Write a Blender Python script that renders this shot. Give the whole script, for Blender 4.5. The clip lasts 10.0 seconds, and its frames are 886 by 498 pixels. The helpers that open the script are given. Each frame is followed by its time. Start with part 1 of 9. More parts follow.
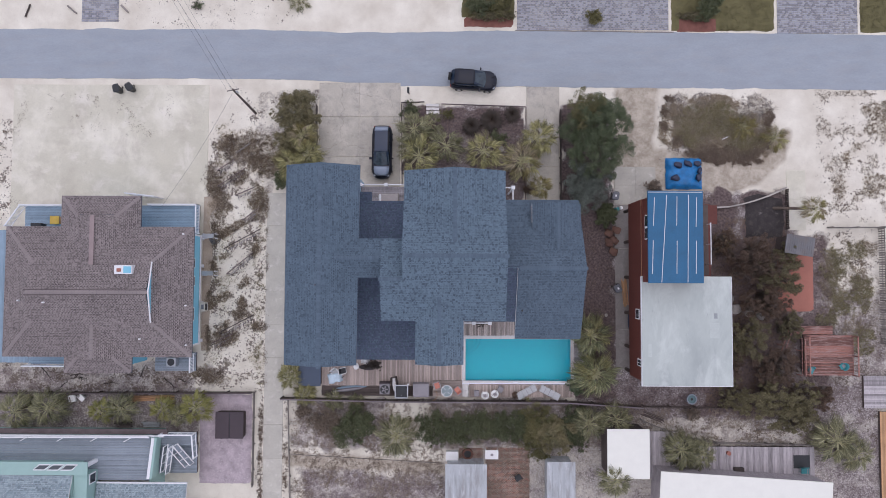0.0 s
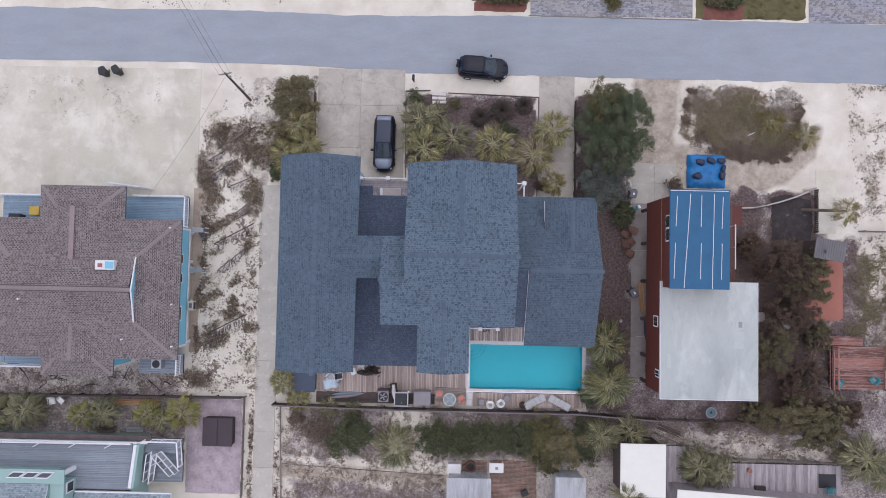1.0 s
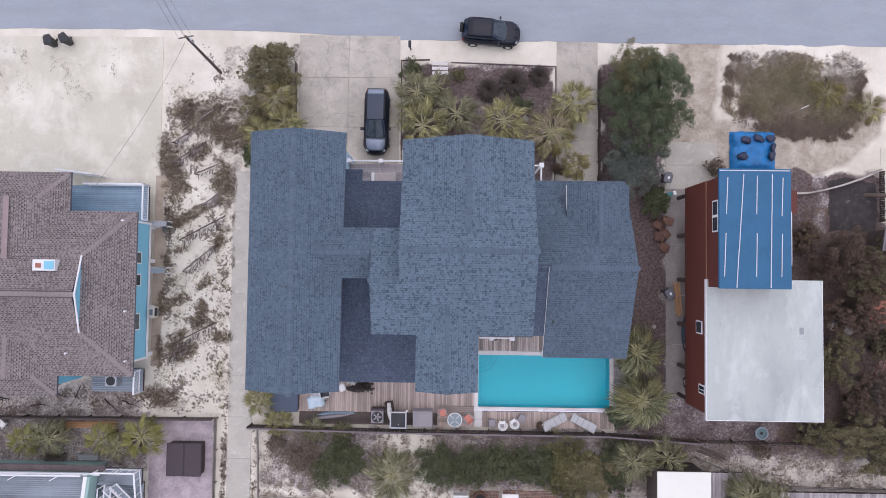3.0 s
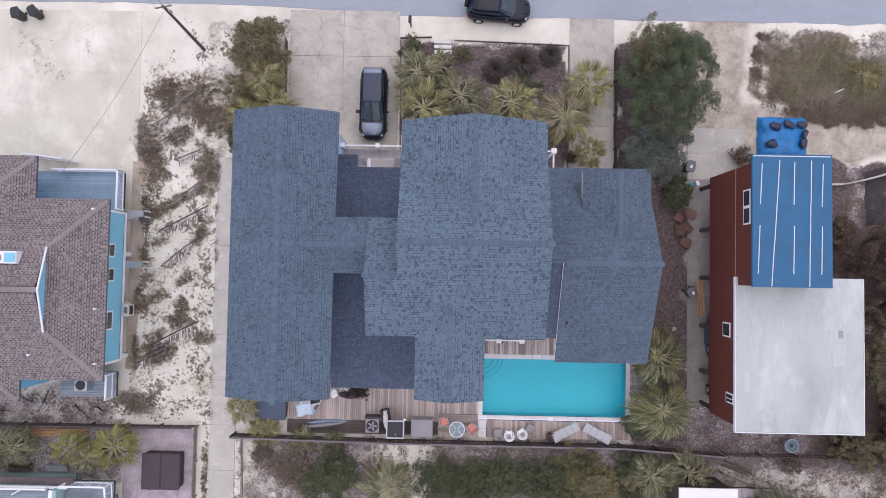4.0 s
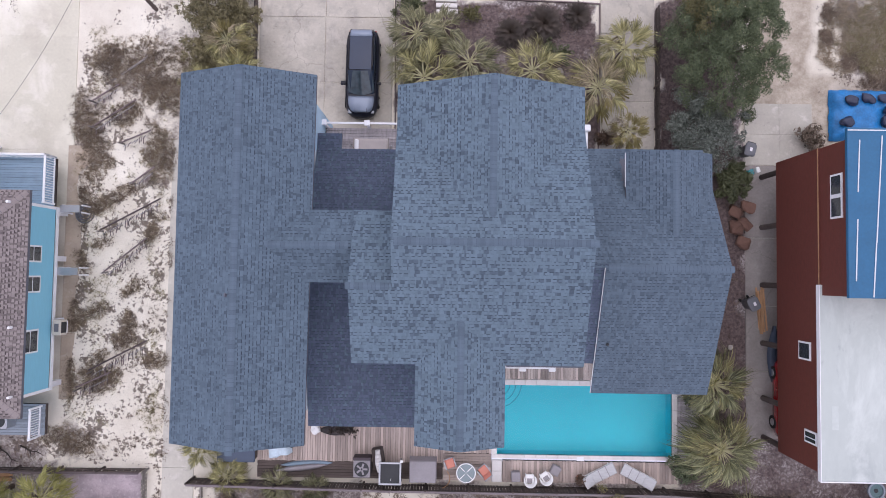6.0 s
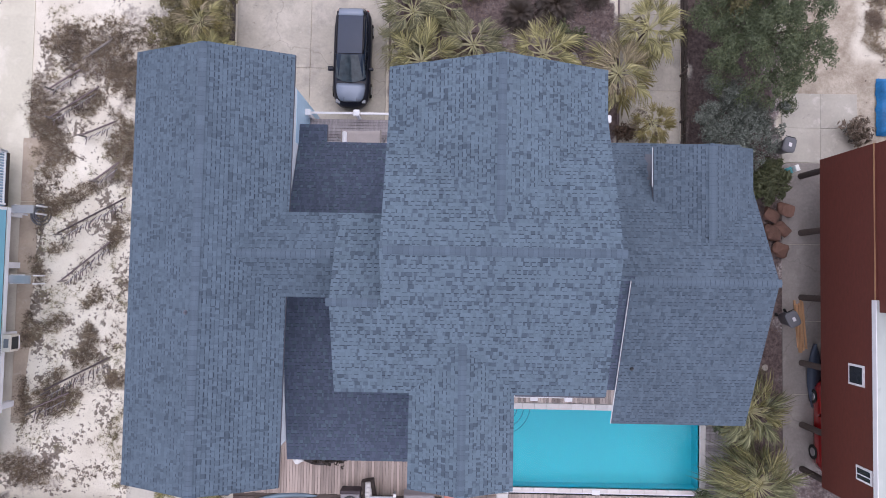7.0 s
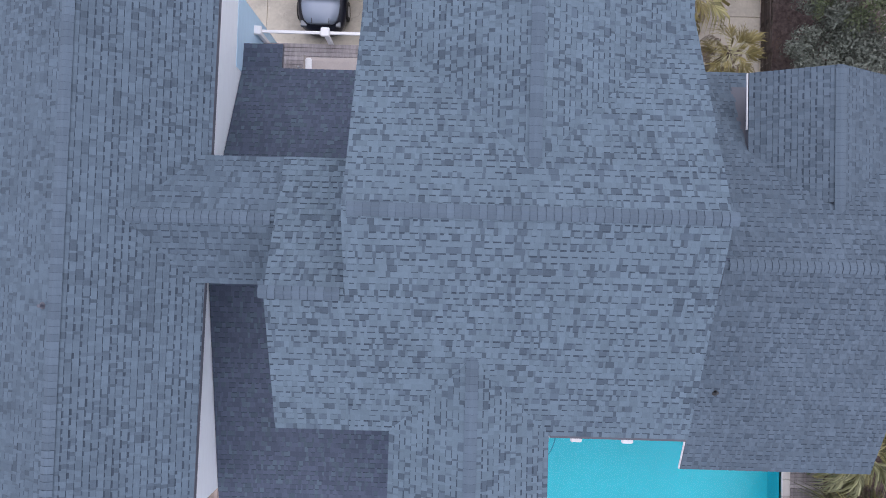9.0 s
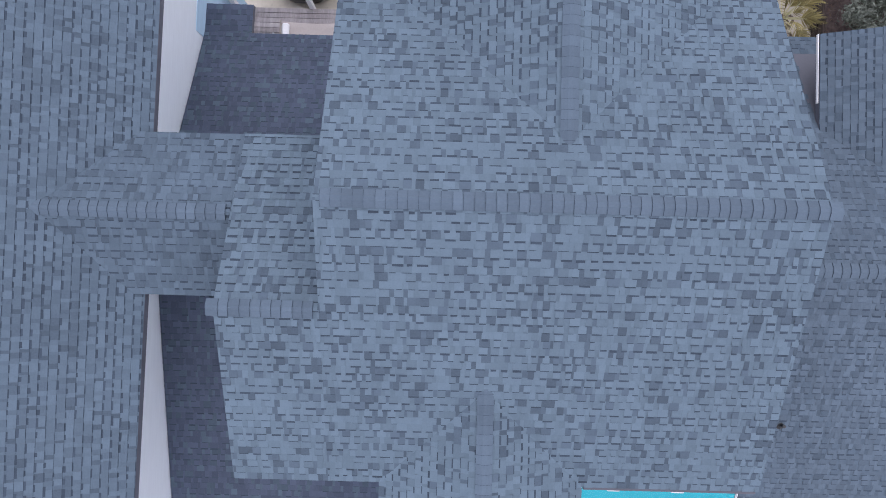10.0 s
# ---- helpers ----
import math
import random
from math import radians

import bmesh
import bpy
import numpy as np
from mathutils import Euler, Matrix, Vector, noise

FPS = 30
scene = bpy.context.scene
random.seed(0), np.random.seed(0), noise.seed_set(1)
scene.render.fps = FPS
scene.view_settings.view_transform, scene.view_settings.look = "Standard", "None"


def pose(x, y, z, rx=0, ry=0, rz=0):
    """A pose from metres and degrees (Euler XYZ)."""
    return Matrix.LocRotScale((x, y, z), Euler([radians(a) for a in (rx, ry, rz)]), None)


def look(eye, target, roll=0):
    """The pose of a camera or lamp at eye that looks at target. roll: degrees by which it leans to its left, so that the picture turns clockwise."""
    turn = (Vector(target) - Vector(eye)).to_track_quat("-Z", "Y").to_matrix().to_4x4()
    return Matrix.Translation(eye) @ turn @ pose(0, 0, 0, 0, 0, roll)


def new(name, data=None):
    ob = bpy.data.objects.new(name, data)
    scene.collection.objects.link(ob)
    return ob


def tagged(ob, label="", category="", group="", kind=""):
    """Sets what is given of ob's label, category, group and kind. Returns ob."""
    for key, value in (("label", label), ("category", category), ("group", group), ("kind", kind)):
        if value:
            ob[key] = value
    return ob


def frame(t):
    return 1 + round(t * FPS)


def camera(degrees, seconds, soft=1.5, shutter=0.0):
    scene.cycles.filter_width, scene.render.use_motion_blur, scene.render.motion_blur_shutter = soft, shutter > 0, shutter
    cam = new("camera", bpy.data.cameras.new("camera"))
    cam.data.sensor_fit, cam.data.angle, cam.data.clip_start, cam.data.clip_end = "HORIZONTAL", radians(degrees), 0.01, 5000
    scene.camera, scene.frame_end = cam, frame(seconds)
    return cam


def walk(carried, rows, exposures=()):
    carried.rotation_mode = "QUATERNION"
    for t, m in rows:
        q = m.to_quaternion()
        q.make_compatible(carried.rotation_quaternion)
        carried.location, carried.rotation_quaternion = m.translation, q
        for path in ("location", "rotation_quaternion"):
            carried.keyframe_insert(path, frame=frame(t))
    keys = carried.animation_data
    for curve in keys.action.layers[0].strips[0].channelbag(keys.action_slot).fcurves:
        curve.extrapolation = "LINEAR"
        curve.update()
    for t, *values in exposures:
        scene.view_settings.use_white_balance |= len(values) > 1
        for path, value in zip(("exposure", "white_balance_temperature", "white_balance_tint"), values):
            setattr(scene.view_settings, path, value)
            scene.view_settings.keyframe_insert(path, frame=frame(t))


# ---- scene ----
cam = camera(70.7, 10.0, soft=0.9)
PATH = [
    (0, (0.281, -2.187, 59.168), (0.269, -2.103, 57.169), -7.9),
    (0.5, (0.113, -1.73, 57.379), (0.099, -1.662, 55.38), -10.5),
    (1, (-0.002, -1.811, 55.505), (-0.02, -1.739, 53.507), -12.9),
    (1.5, (0.074, -1.478, 53.581), (0.048, -1.418, 51.582), -21.8),
    (2, (0.059, -1.745, 51.633), (0.031, -1.677, 49.635), -21.0),
    (2.5, (-0.028, -1.864, 49.579), (-0.054, -1.792, 47.581), -19.2),
    (4, (-0.406, -2.258, 43.721), (-0.426, -2.183, 41.722), -13.9),
    (4.5, (-0.553, -2.46, 41.665), (-0.57, -2.377, 39.667), -10.3),
    (5, (-0.562, -2.2, 39.733), (-0.584, -2.129, 37.734), -15.5),
    (5.5, (-0.812, -2.198, 37.816), (-0.826, -2.12, 35.818), -9.4),
    (6.8, (-1.09, -1.543, 32.704), (-1.091, -1.454, 30.706), 0.4),
    (7, (-0.941, -1.474, 31.941), (-0.951, -1.392, 29.943), -5.9),
    (7.5, (-0.806, -1.424, 29.918), (-0.813, -1.357, 27.919), -5.3),
    (8, (-0.73, -1.535, 27.917), (-0.734, -1.474, 25.918), -1.6),
    (8.5, (-0.753, -1.743, 25.899), (-0.756, -1.682, 23.9), -2.1),
    (9, (-0.987, -1.857, 24.018), (-0.993, -1.797, 22.019), -4.1),
    (9.5, (-1.199, -1.809, 22.273), (-1.204, -1.749, 20.274), -3.6),
    (10, (-1.119, -1.692, 20.771), (-1.118, -1.639, 18.772), 2.6),
]
walk(cam, [(t, look(eye, target, roll)) for t, eye, target, roll in PATH],
     exposures=[(0, -0.05, 6200, 13), (2.5, 0.17, 6240, 14), (5.5, 0.36, 6300, 16), (7, 0.44, 6300, 16), (8.5, 0.51, 6300, 13), (10, 0.61, 6300, 12)])

# ---- light ----
world = bpy.data.worlds.new("overcast_sky")
scene.world = world
world.use_nodes = True
wn = world.node_tree.nodes
sky = wn.new("ShaderNodeTexSky")
sky.sky_type = "NISHITA"
sky.sun_disc = False
sky.sun_elevation, sky.sun_rotation = radians(75), radians(20)
sky.air_density, sky.dust_density, sky.ozone_density = 1.0, 4.0, 1.0
cloud = wn.new("ShaderNodeMix")
cloud.data_type = "RGBA"
cloud.inputs[0].default_value = 0.8
cloud.inputs[7].default_value = (7.55, 7.42, 8.6, 1)
world.node_tree.links.new(sky.outputs[0], cloud.inputs[6])
world.node_tree.links.new(cloud.outputs[2], wn["Background"].inputs[0])
wn["Background"].inputs[1].default_value = 0.12
sun = new("sun", bpy.data.lights.new("sun", "SUN"))
sun.data.energy, sun.data.angle, sun.data.color = 0.5, radians(90), (1.0, 0.96, 0.92)
sun.matrix_world = look((2.0, 6, 40), (0, 0, 0))

# ---- materials ----


def mat(name, base, rough=0.8, metal=0.0, spread=0.25, scales=(1.5, 22.0), bump=0.25, bscale=60.0,
        dirt=None, dirt_amount=0.0, dirt_scale=0.6, rnd=0.0, island=0.0, stretch=(1, 1, 1), second=None, coat=0.0, spec=0.5, stains=(), cracks=0.0):
    """A weathered surface: colour varied at two scales, optional dirt, bump, variation per piece."""
    m = bpy.data.materials.new(name)
    m.use_nodes = True
    nt = m.node_tree
    n, l = nt.nodes, nt.links
    b = n["Principled BSDF"]
    b.inputs["Roughness"].default_value = rough
    b.inputs["Metallic"].default_value = metal
    b.inputs["Coat Weight"].default_value = coat
    b.inputs["Specular IOR Level"].default_value = spec
    tc = n.new("ShaderNodeNewGeometry")
    mp = n.new("ShaderNodeMapping")
    mp.inputs["Scale"].default_value = stretch
    l.new(tc.outputs["Position"], mp.inputs["Vector"])
    value = None
    for s, w in zip(scales, (0.6, 0.4)):
        t = n.new("ShaderNodeTexNoise")
        t.inputs["Scale"].default_value = s
        t.inputs["Detail"].default_value = 6
        l.new(mp.outputs[0], t.inputs["Vector"])
        k = n.new("ShaderNodeMath")
        k.operation = "MULTIPLY_ADD"
        l.new(t.outputs[0], k.inputs[0])
        k.inputs[1].default_value = w
        if value is None:
            k.inputs[2].default_value = 0.0
        else:
            l.new(value, k.inputs[2])
        value = k.outputs[0]
    if rnd:
        oi = n.new("ShaderNodeObjectInfo")
        k = n.new("ShaderNodeMath")
        k.operation = "MULTIPLY_ADD"
        l.new(oi.outputs["Random"], k.inputs[0])
        k.inputs[1].default_value = rnd
        k2 = n.new("ShaderNodeMath")
        k2.operation = "SUBTRACT"
        l.new(value, k2.inputs[0])
        k2.inputs[1].default_value = rnd / 2
        l.new(k2.outputs[0], k.inputs[2])
        value = k.outputs[0]
    if island:
        k = n.new("ShaderNodeMath")
        k.operation = "MULTIPLY_ADD"
        l.new(tc.outputs["Random Per Island"], k.inputs[0])
        k.inputs[1].default_value = island
        k2 = n.new("ShaderNodeMath")
        k2.operation = "SUBTRACT"
        l.new(value, k2.inputs[0])
        k2.inputs[1].default_value = island / 2
        l.new(k2.outputs[0], k.inputs[2])
        value = k.outputs[0]
    ramp = n.new("ShaderNodeMapRange")
    ramp.inputs["From Min"].default_value, ramp.inputs["From Max"].default_value = 0.25, 0.75
    l.new(value, ramp.inputs["Value"])
    mix = n.new("ShaderNodeMix")
    mix.data_type = "RGBA"
    lo = second if second else tuple(c * (1 - spread) for c in base)
    hi = base if second else tuple(min(c * (1 + spread), 0.95) for c in base)
    mix.inputs[6].default_value, mix.inputs[7].default_value = (*lo, 1), (*hi, 1)
    l.new(ramp.outputs[0], mix.inputs[0])
    colour = mix.outputs[2]
    if dirt:
        t = n.new("ShaderNodeTexNoise")
        t.inputs["Scale"].default_value, t.inputs["Detail"].default_value = dirt_scale, 9
        t.inputs["Roughness"].default_value = 0.65
        l.new(mp.outputs[0], t.inputs["Vector"])
        r = n.new("ShaderNodeMapRange")
        r.inputs["From Min"].default_value, r.inputs["From Max"].default_value = 0.48, 0.68
        r.inputs["To Max"].default_value = dirt_amount
        l.new(t.outputs[0], r.inputs["Value"])
        mx = n.new("ShaderNodeMix")
        mx.data_type = "RGBA"
        l.new(r.outputs[0], mx.inputs[0])
        l.new(colour, mx.inputs[6])
        mx.inputs[7].default_value = (*dirt, 1)
        colour = mx.outputs[2]
    for tint, amount, size, lo_v, hi_v in stains:
        t = n.new("ShaderNodeTexNoise")
        t.inputs["Scale"].default_value, t.inputs["Detail"].default_value = size, 10
        t.inputs["Roughness"].default_value, t.inputs["Distortion"].default_value = 0.7, 0.4
        l.new(mp.outputs[0], t.inputs["Vector"])
        r = n.new("ShaderNodeMapRange")
        r.inputs["From Min"].default_value, r.inputs["From Max"].default_value = lo_v, hi_v
        r.inputs["To Max"].default_value = amount
        l.new(t.outputs[0], r.inputs["Value"])
        mx = n.new("ShaderNodeMix")
        mx.data_type = "RGBA"
        l.new(r.outputs[0], mx.inputs[0])
        l.new(colour, mx.inputs[6])
        mx.inputs[7].default_value = (*tint, 1)
        colour = mx.outputs[2]
    if cracks:
        wob = n.new("ShaderNodeTexNoise")
        wob.inputs["Scale"].default_value, wob.inputs["Detail"].default_value = 0.9, 6
        l.new(tc.outputs["Position"], wob.inputs["Vector"])
        ws = n.new("ShaderNodeVectorMath")
        ws.operation = "MULTIPLY_ADD"
        l.new(wob.outputs["Color"], ws.inputs[0])
        ws.inputs[1].default_value = (1.6, 1.6, 0)
        l.new(tc.outputs["Position"], ws.inputs[2])
        vo = n.new("ShaderNodeTexVoronoi")
        vo.feature = "DISTANCE_TO_EDGE"
        vo.inputs["Scale"].default_value = cracks
        l.new(ws.outputs[0], vo.inputs["Vector"])
        r = n.new("ShaderNodeMapRange")
        r.inputs["From Min"].default_value, r.inputs["From Max"].default_value = 0.001, 0.006
        r.inputs["To Min"].default_value, r.inputs["To Max"].default_value = 0.28, 0.0
        l.new(vo.outputs["Distance"], r.inputs["Value"])
        mx = n.new("ShaderNodeMix")
        mx.data_type = "RGBA"
        l.new(r.outputs[0], mx.inputs[0])
        l.new(colour, mx.inputs[6])
        mx.inputs[7].default_value = (0.12, 0.105, 0.095, 1)
        colour = mx.outputs[2]
    l.new(colour, b.inputs["Base Color"])
    if bump:
        t = n.new("ShaderNodeTexNoise")
        t.inputs["Scale"].default_value, t.inputs["Detail"].default_value = bscale, 4
        l.new(mp.outputs[0], t.inputs["Vector"])
        bp = n.new("ShaderNodeBump")
        bp.inputs["Strength"].default_value, bp.inputs["Distance"].default_value = bump, 0.02
        l.new(t.outputs[0], bp.inputs["Height"])
        l.new(bp.outputs[0], b.inputs["Normal"])
    return m


def leaf_mat(name, a, b2, c=None, rough=0.55):
    """Foliage: each leaf its own shade between two or three greens."""
    m = bpy.data.materials.new(name)
    m.use_nodes = True
    n, l = m.node_tree.nodes, m.node_tree.links
    p = n["Principled BSDF"]
    p.inputs["Roughness"].default_value = rough
    g = n.new("ShaderNodeNewGeometry")
    r = n.new("ShaderNodeValToRGB")
    r.color_ramp.elements[0].color, r.color_ramp.elements[1].color = (*a, 1), (*b2, 1)
    if c:
        e = r.color_ramp.elements.new(0.8)
        e.color = (*b2, 1)
        r.color_ramp.elements[2].color = (*c, 1)
    oi = n.new("ShaderNodeObjectInfo")
    t = n.new("ShaderNodeTexNoise")
    t.inputs["Scale"].default_value = 0.9
    l.new(g.outputs["Position"], t.inputs["Vector"])
    ad = n.new("ShaderNodeMath")
    ad.operation = "MULTIPLY_ADD"
    l.new(g.outputs["Random Per Island"], ad.inputs[0])
    ad.inputs[1].default_value = 0.55
    ad2 = n.new("ShaderNodeMath")
    ad2.operation = "MULTIPLY_ADD"
    l.new(oi.outputs["Random"], ad2.inputs[0])
    ad2.inputs[1].default_value = 0.25
    ad3 = n.new("ShaderNodeMath")
    ad3.operation = "MULTIPLY_ADD"
    l.new(t.outputs[0], ad3.inputs[0])
    ad3.inputs[1].default_value = 0.5
    ad3.inputs[2].default_value = -0.15
    l.new(ad3.outputs[0], ad2.inputs[2])
    l.new(ad2.outputs[0], ad.inputs[2])
    l.new(ad.outputs[0], r.inputs[0])
    l.new(r.outputs[0], p.inputs["Base Color"])
    tr = n.new("ShaderNodeBsdfTranslucent")
    l.new(r.outputs[0], tr.inputs[0])
    ms = n.new("ShaderNodeMixShader")
    ms.inputs[0].default_value = 0.2
    l.new(p.outputs[0], ms.inputs[1])
    l.new(tr.outputs[0], ms.inputs[2])
    l.new(ms.outputs[0], n["Material Output"].inputs[0])
    return m


def ground_mat():
    """White quartz sand with leaf litter and grey soil where the ground carries them."""
    m = bpy.data.materials.new("sand_and_litter")
    m.use_nodes = True
    n, l = m.node_tree.nodes, m.node_tree.links
    p = n["Principled BSDF"]
    p.inputs["Roughness"].default_value = 0.95
    p.inputs["Specular IOR Level"].default_value = 0.2
    g = n.new("ShaderNodeNewGeometry")

    def noise_at(scale, detail=8, rough=0.6):
        t = n.new("ShaderNodeTexNoise")
        t.inputs["Scale"].default_value, t.inputs["Detail"].default_value, t.inputs["Roughness"].default_value = scale, detail, rough
        l.new(g.outputs["Position"], t.inputs["Vector"])
        return t.outputs[0]

    def ramp(v, a, b, lo=0.0, hi=1.0):
        r = n.new("ShaderNodeMapRange")
        r.inputs["From Min"].default_value, r.inputs["From Max"].default_value = a, b
        r.inputs["To Min"].default_value, r.inputs["To Max"].default_value = lo, hi
        l.new(v, r.inputs["Value"])
        return r.outputs[0]

    def mix(f, a, b):
        x = n.new("ShaderNodeMix")
        x.data_type = "RGBA"
        l.new(f, x.inputs[0])
        for s, c in ((6, a), (7, b)):
            if isinstance(c, tuple):
                x.inputs[s].default_value = (*c, 1)
            else:
                l.new(c, x.inputs[s])
        return x.outputs[2]

    def add(a, b, k):
        x = n.new("ShaderNodeMath")
        x.operation = "MULTIPLY_ADD"
        l.new(b, x.inputs[0])
        x.inputs[1].default_value = k
        l.new(a, x.inputs[2])
        return x.outputs[0]

    sand = mix(ramp(noise_at(0.35), 0.3, 0.7), SAND_LO, SAND_HI)
    sand = mix(ramp(noise_at(9, 10, 0.75), 0.55, 0.75, 0, 0.35), sand, (0.30, 0.26, 0.22))
    packed = mix(ramp(noise_at(1.1, 10, 0.7), 0.35, 0.65), (0.33, 0.278, 0.215), (0.57, 0.51, 0.42))
    packed = mix(ramp(noise_at(6, 8, 0.7), 0.56, 0.72, 0, 0.6), packed, (0.25, 0.21, 0.17))
    soil = mix(ramp(noise_at(2.2, 10, 0.7), 0.3, 0.7), (0.092, 0.072, 0.070), (0.29, 0.245, 0.235))
    soil = mix(ramp(noise_at(7, 10, 0.75), 0.47, 0.62, 0, 0.9), soil, (0.57, 0.52, 0.495))
    litter = mix(ramp(noise_at(5, 10, 0.7), 0.35, 0.65), (0.072, 0.053, 0.052), (0.205, 0.158, 0.148))
    at = {}
    for key in ("soil", "litter", "speckle", "packed"):
        a = n.new("ShaderNodeAttribute")
        a.attribute_name = key
        at[key] = a.outputs["Fac"]
    fs = ramp(add(add(at["soil"], noise_at(0.6, 6, 0.6), 0.6), noise_at(3.0, 12, 0.75), 0.5), 0.95, 1.3)
    fl = ramp(add(add(at["litter"], noise_at(0.75, 6, 0.6), 0.75), noise_at(4.5, 12, 0.8), 0.65), 1.05, 1.3)
    fp = ramp(add(add(at["packed"], noise_at(0.5, 6, 0.6), 0.5), noise_at(2.5, 10, 0.75), 0.4), 0.95, 1.35)
    # scattered dead leaves and twigs, clear of one another
    fk = ramp(add(add(noise_at(5.2, 5, 0.66), noise_at(0.8, 4, 0.55), 0.9), at["speckle"], 0.30), 1.30, 1.35, 0, 0.88)
    c = mix(fp, sand, packed)
    c = mix(fs, c, soil)
    c = mix(fl, c, litter)
    c = mix(fk, c, mix(ramp(noise_at(11, 6, 0.7), 0.35, 0.65), (0.060, 0.045, 0.038), (0.21, 0.165, 0.135)))
    l.new(c, p.inputs["Base Color"])
    bp = n.new("ShaderNodeBump")
    bp.inputs["Strength"].default_value, bp.inputs["Distance"].default_value = 0.6, 0.06
    l.new(noise_at(7, 8, 0.7), bp.inputs["Height"])
    l.new(bp.outputs[0], p.inputs["Normal"])
    return m


SAND_LO, SAND_HI = (0.62, 0.566, 0.469), (0.84, 0.795, 0.684)
M_GROUND = ground_mat()
M_ROAD = mat("asphalt_greyed", (0.325, 0.357, 0.392), 0.9, spread=0.14, scales=(0.9, 14), bump=0.3, bscale=40, dirt=(0.36, 0.35, 0.34), dirt_amount=0.25, dirt_scale=1.1, stretch=(0.35, 1, 1), stains=(((0.22, 0.24, 0.28), 0.22, 0.9, 0.54, 0.7), ((0.48, 0.46, 0.43), 0.45, 2.2, 0.64, 0.74)))
M_CONC = mat("concrete", (0.475, 0.44, 0.375), 0.9, spread=0.16, scales=(0.5, 8), bump=0.2, dirt=(0.27, 0.245, 0.225), dirt_amount=0.6, dirt_scale=0.8, rnd=0.2,
             stains=(((0.64, 0.595, 0.52), 0.85, 0.55, 0.52, 0.72), ((0.17, 0.15, 0.14), 0.65, 2.4, 0.60, 0.72), ((0.64, 0.60, 0.55), 0.4, 3.5, 0.58, 0.7)), cracks=0.16)
M_CONC_W = mat("sandy_concrete", (0.61, 0.578, 0.468), 0.92, spread=0.12, scales=(0.4, 7), bump=0.2, dirt=(0.83, 0.79, 0.672), dirt_amount=0.95, dirt_scale=0.16, rnd=0.08,
               stains=(((0.46, 0.415, 0.34), 0.6, 0.35, 0.53, 0.72), ((0.80, 0.755, 0.67), 0.55, 0.5, 0.52, 0.66), ((0.40, 0.36, 0.30), 0.5, 2.2, 0.60, 0.74)))
M_CONC_TAN = mat("tan_concrete", (0.46, 0.385, 0.30), 0.9, spread=0.14, scales=(0.5, 8), bump=0.2, dirt=(0.33, 0.27, 0.22), dirt_amount=0.6, dirt_scale=0.8, stains=(((0.56, 0.50, 0.43), 0.6, 1.3, 0.54, 0.68),))
M_CONC_G = mat("grey_stained_concrete", (0.30, 0.272, 0.25), 0.9, spread=0.2, scales=(0.5, 8), bump=0.2, dirt=(0.20, 0.18, 0.165), dirt_amount=0.6, dirt_scale=0.8, rnd=0.2, stains=(((0.46, 0.425, 0.38), 0.7, 0.8, 0.55, 0.72),), cracks=0.16)
M_PATH = mat("pale_path_concrete", (0.50, 0.475, 0.41), 0.9, spread=0.12, scales=(0.5, 8), bump=0.2, dirt=(0.40, 0.37, 0.33), dirt_amount=0.5, dirt_scale=0.8, rnd=0.25,
             stains=(((0.72, 0.68, 0.63), 0.6, 1.3, 0.54, 0.68), ((0.25, 0.22, 0.2), 0.45, 3.2, 0.6, 0.72)))
M_SHINGLE = mat("slate_blue_shingle", (0.127, 0.176, 0.220), 0.93, spread=0.14, scales=(0.6, 30), bump=0.5, bscale=120, island=0.4, rnd=0.05, spec=0.25)
# dark granules that also carry the painted shadow under shingle butts
M_SHADOW_BAND = mat("granule_shadow_band", (0.053, 0.072, 0.098), 0.95, spread=0.2, bump=0.4, bscale=120, island=0.4, spec=0.2)
M_SHINGLE_D = mat("dark_slate_shingle", (0.086, 0.118, 0.153), 0.93, spread=0.2, scales=(0.6, 30), bump=0.5, bscale=120, island=0.5, rnd=0.05, spec=0.25)
# the east wing's darker look is put into a copy of the main shingle
M_SHINGLE_EAST = mat("east_darker_slate", (0.102, 0.137, 0.175), 0.93, spread=0.16, scales=(0.6, 30), bump=0.5, bscale=120, island=0.45, rnd=0.05, spec=0.25)
# main shingle copied about a sixth darker for the left wing and connector
M_SHINGLE_LEFT = mat("left_darker_slate", (0.106, 0.146, 0.187), 0.93, spread=0.15, scales=(0.6, 30), bump=0.5, bscale=120, island=0.42, rnd=0.05, spec=0.25)
# mauve slate darkened for walled-in low roofs: their shade is in the colour
M_SHINGLE_SHADED = mat("shaded_mauve_shingle", (0.081, 0.100, 0.144), 0.93, spread=0.18, scales=(0.6, 30), bump=0.5, bscale=120, island=0.45, rnd=0.05, spec=0.25)
M_CAP = mat("ridge_cap_shingle", (0.108, 0.146, 0.188), 0.93, spread=0.15, scales=(0.7, 30), bump=0.5, bscale=120, rnd=0.35, spec=0.25)
M_BROWN = mat("brown_shingle", (0.258, 0.223, 0.215), 0.93, spread=0.15, scales=(0.5, 25), bump=0.5, bscale=100, island=0.3, rnd=0.05, spec=0.25)
M_BROWN_D = mat("brown_shingle_band", (0.098, 0.082, 0.081), 0.95, spread=0.25, bump=0.4, island=0.6, spec=0.2)
M_BROWN_K = mat("dark_brown_shingle", (0.165, 0.141, 0.137), 0.93, spread=0.2, scales=(0.5, 25), bump=0.5, island=0.4, spec=0.25)
M_BROWN_P = mat("pale_mauve_shingle", (0.31, 0.245, 0.24), 0.93, spread=0.2, scales=(0.8, 25), bump=0.4, spec=0.25)
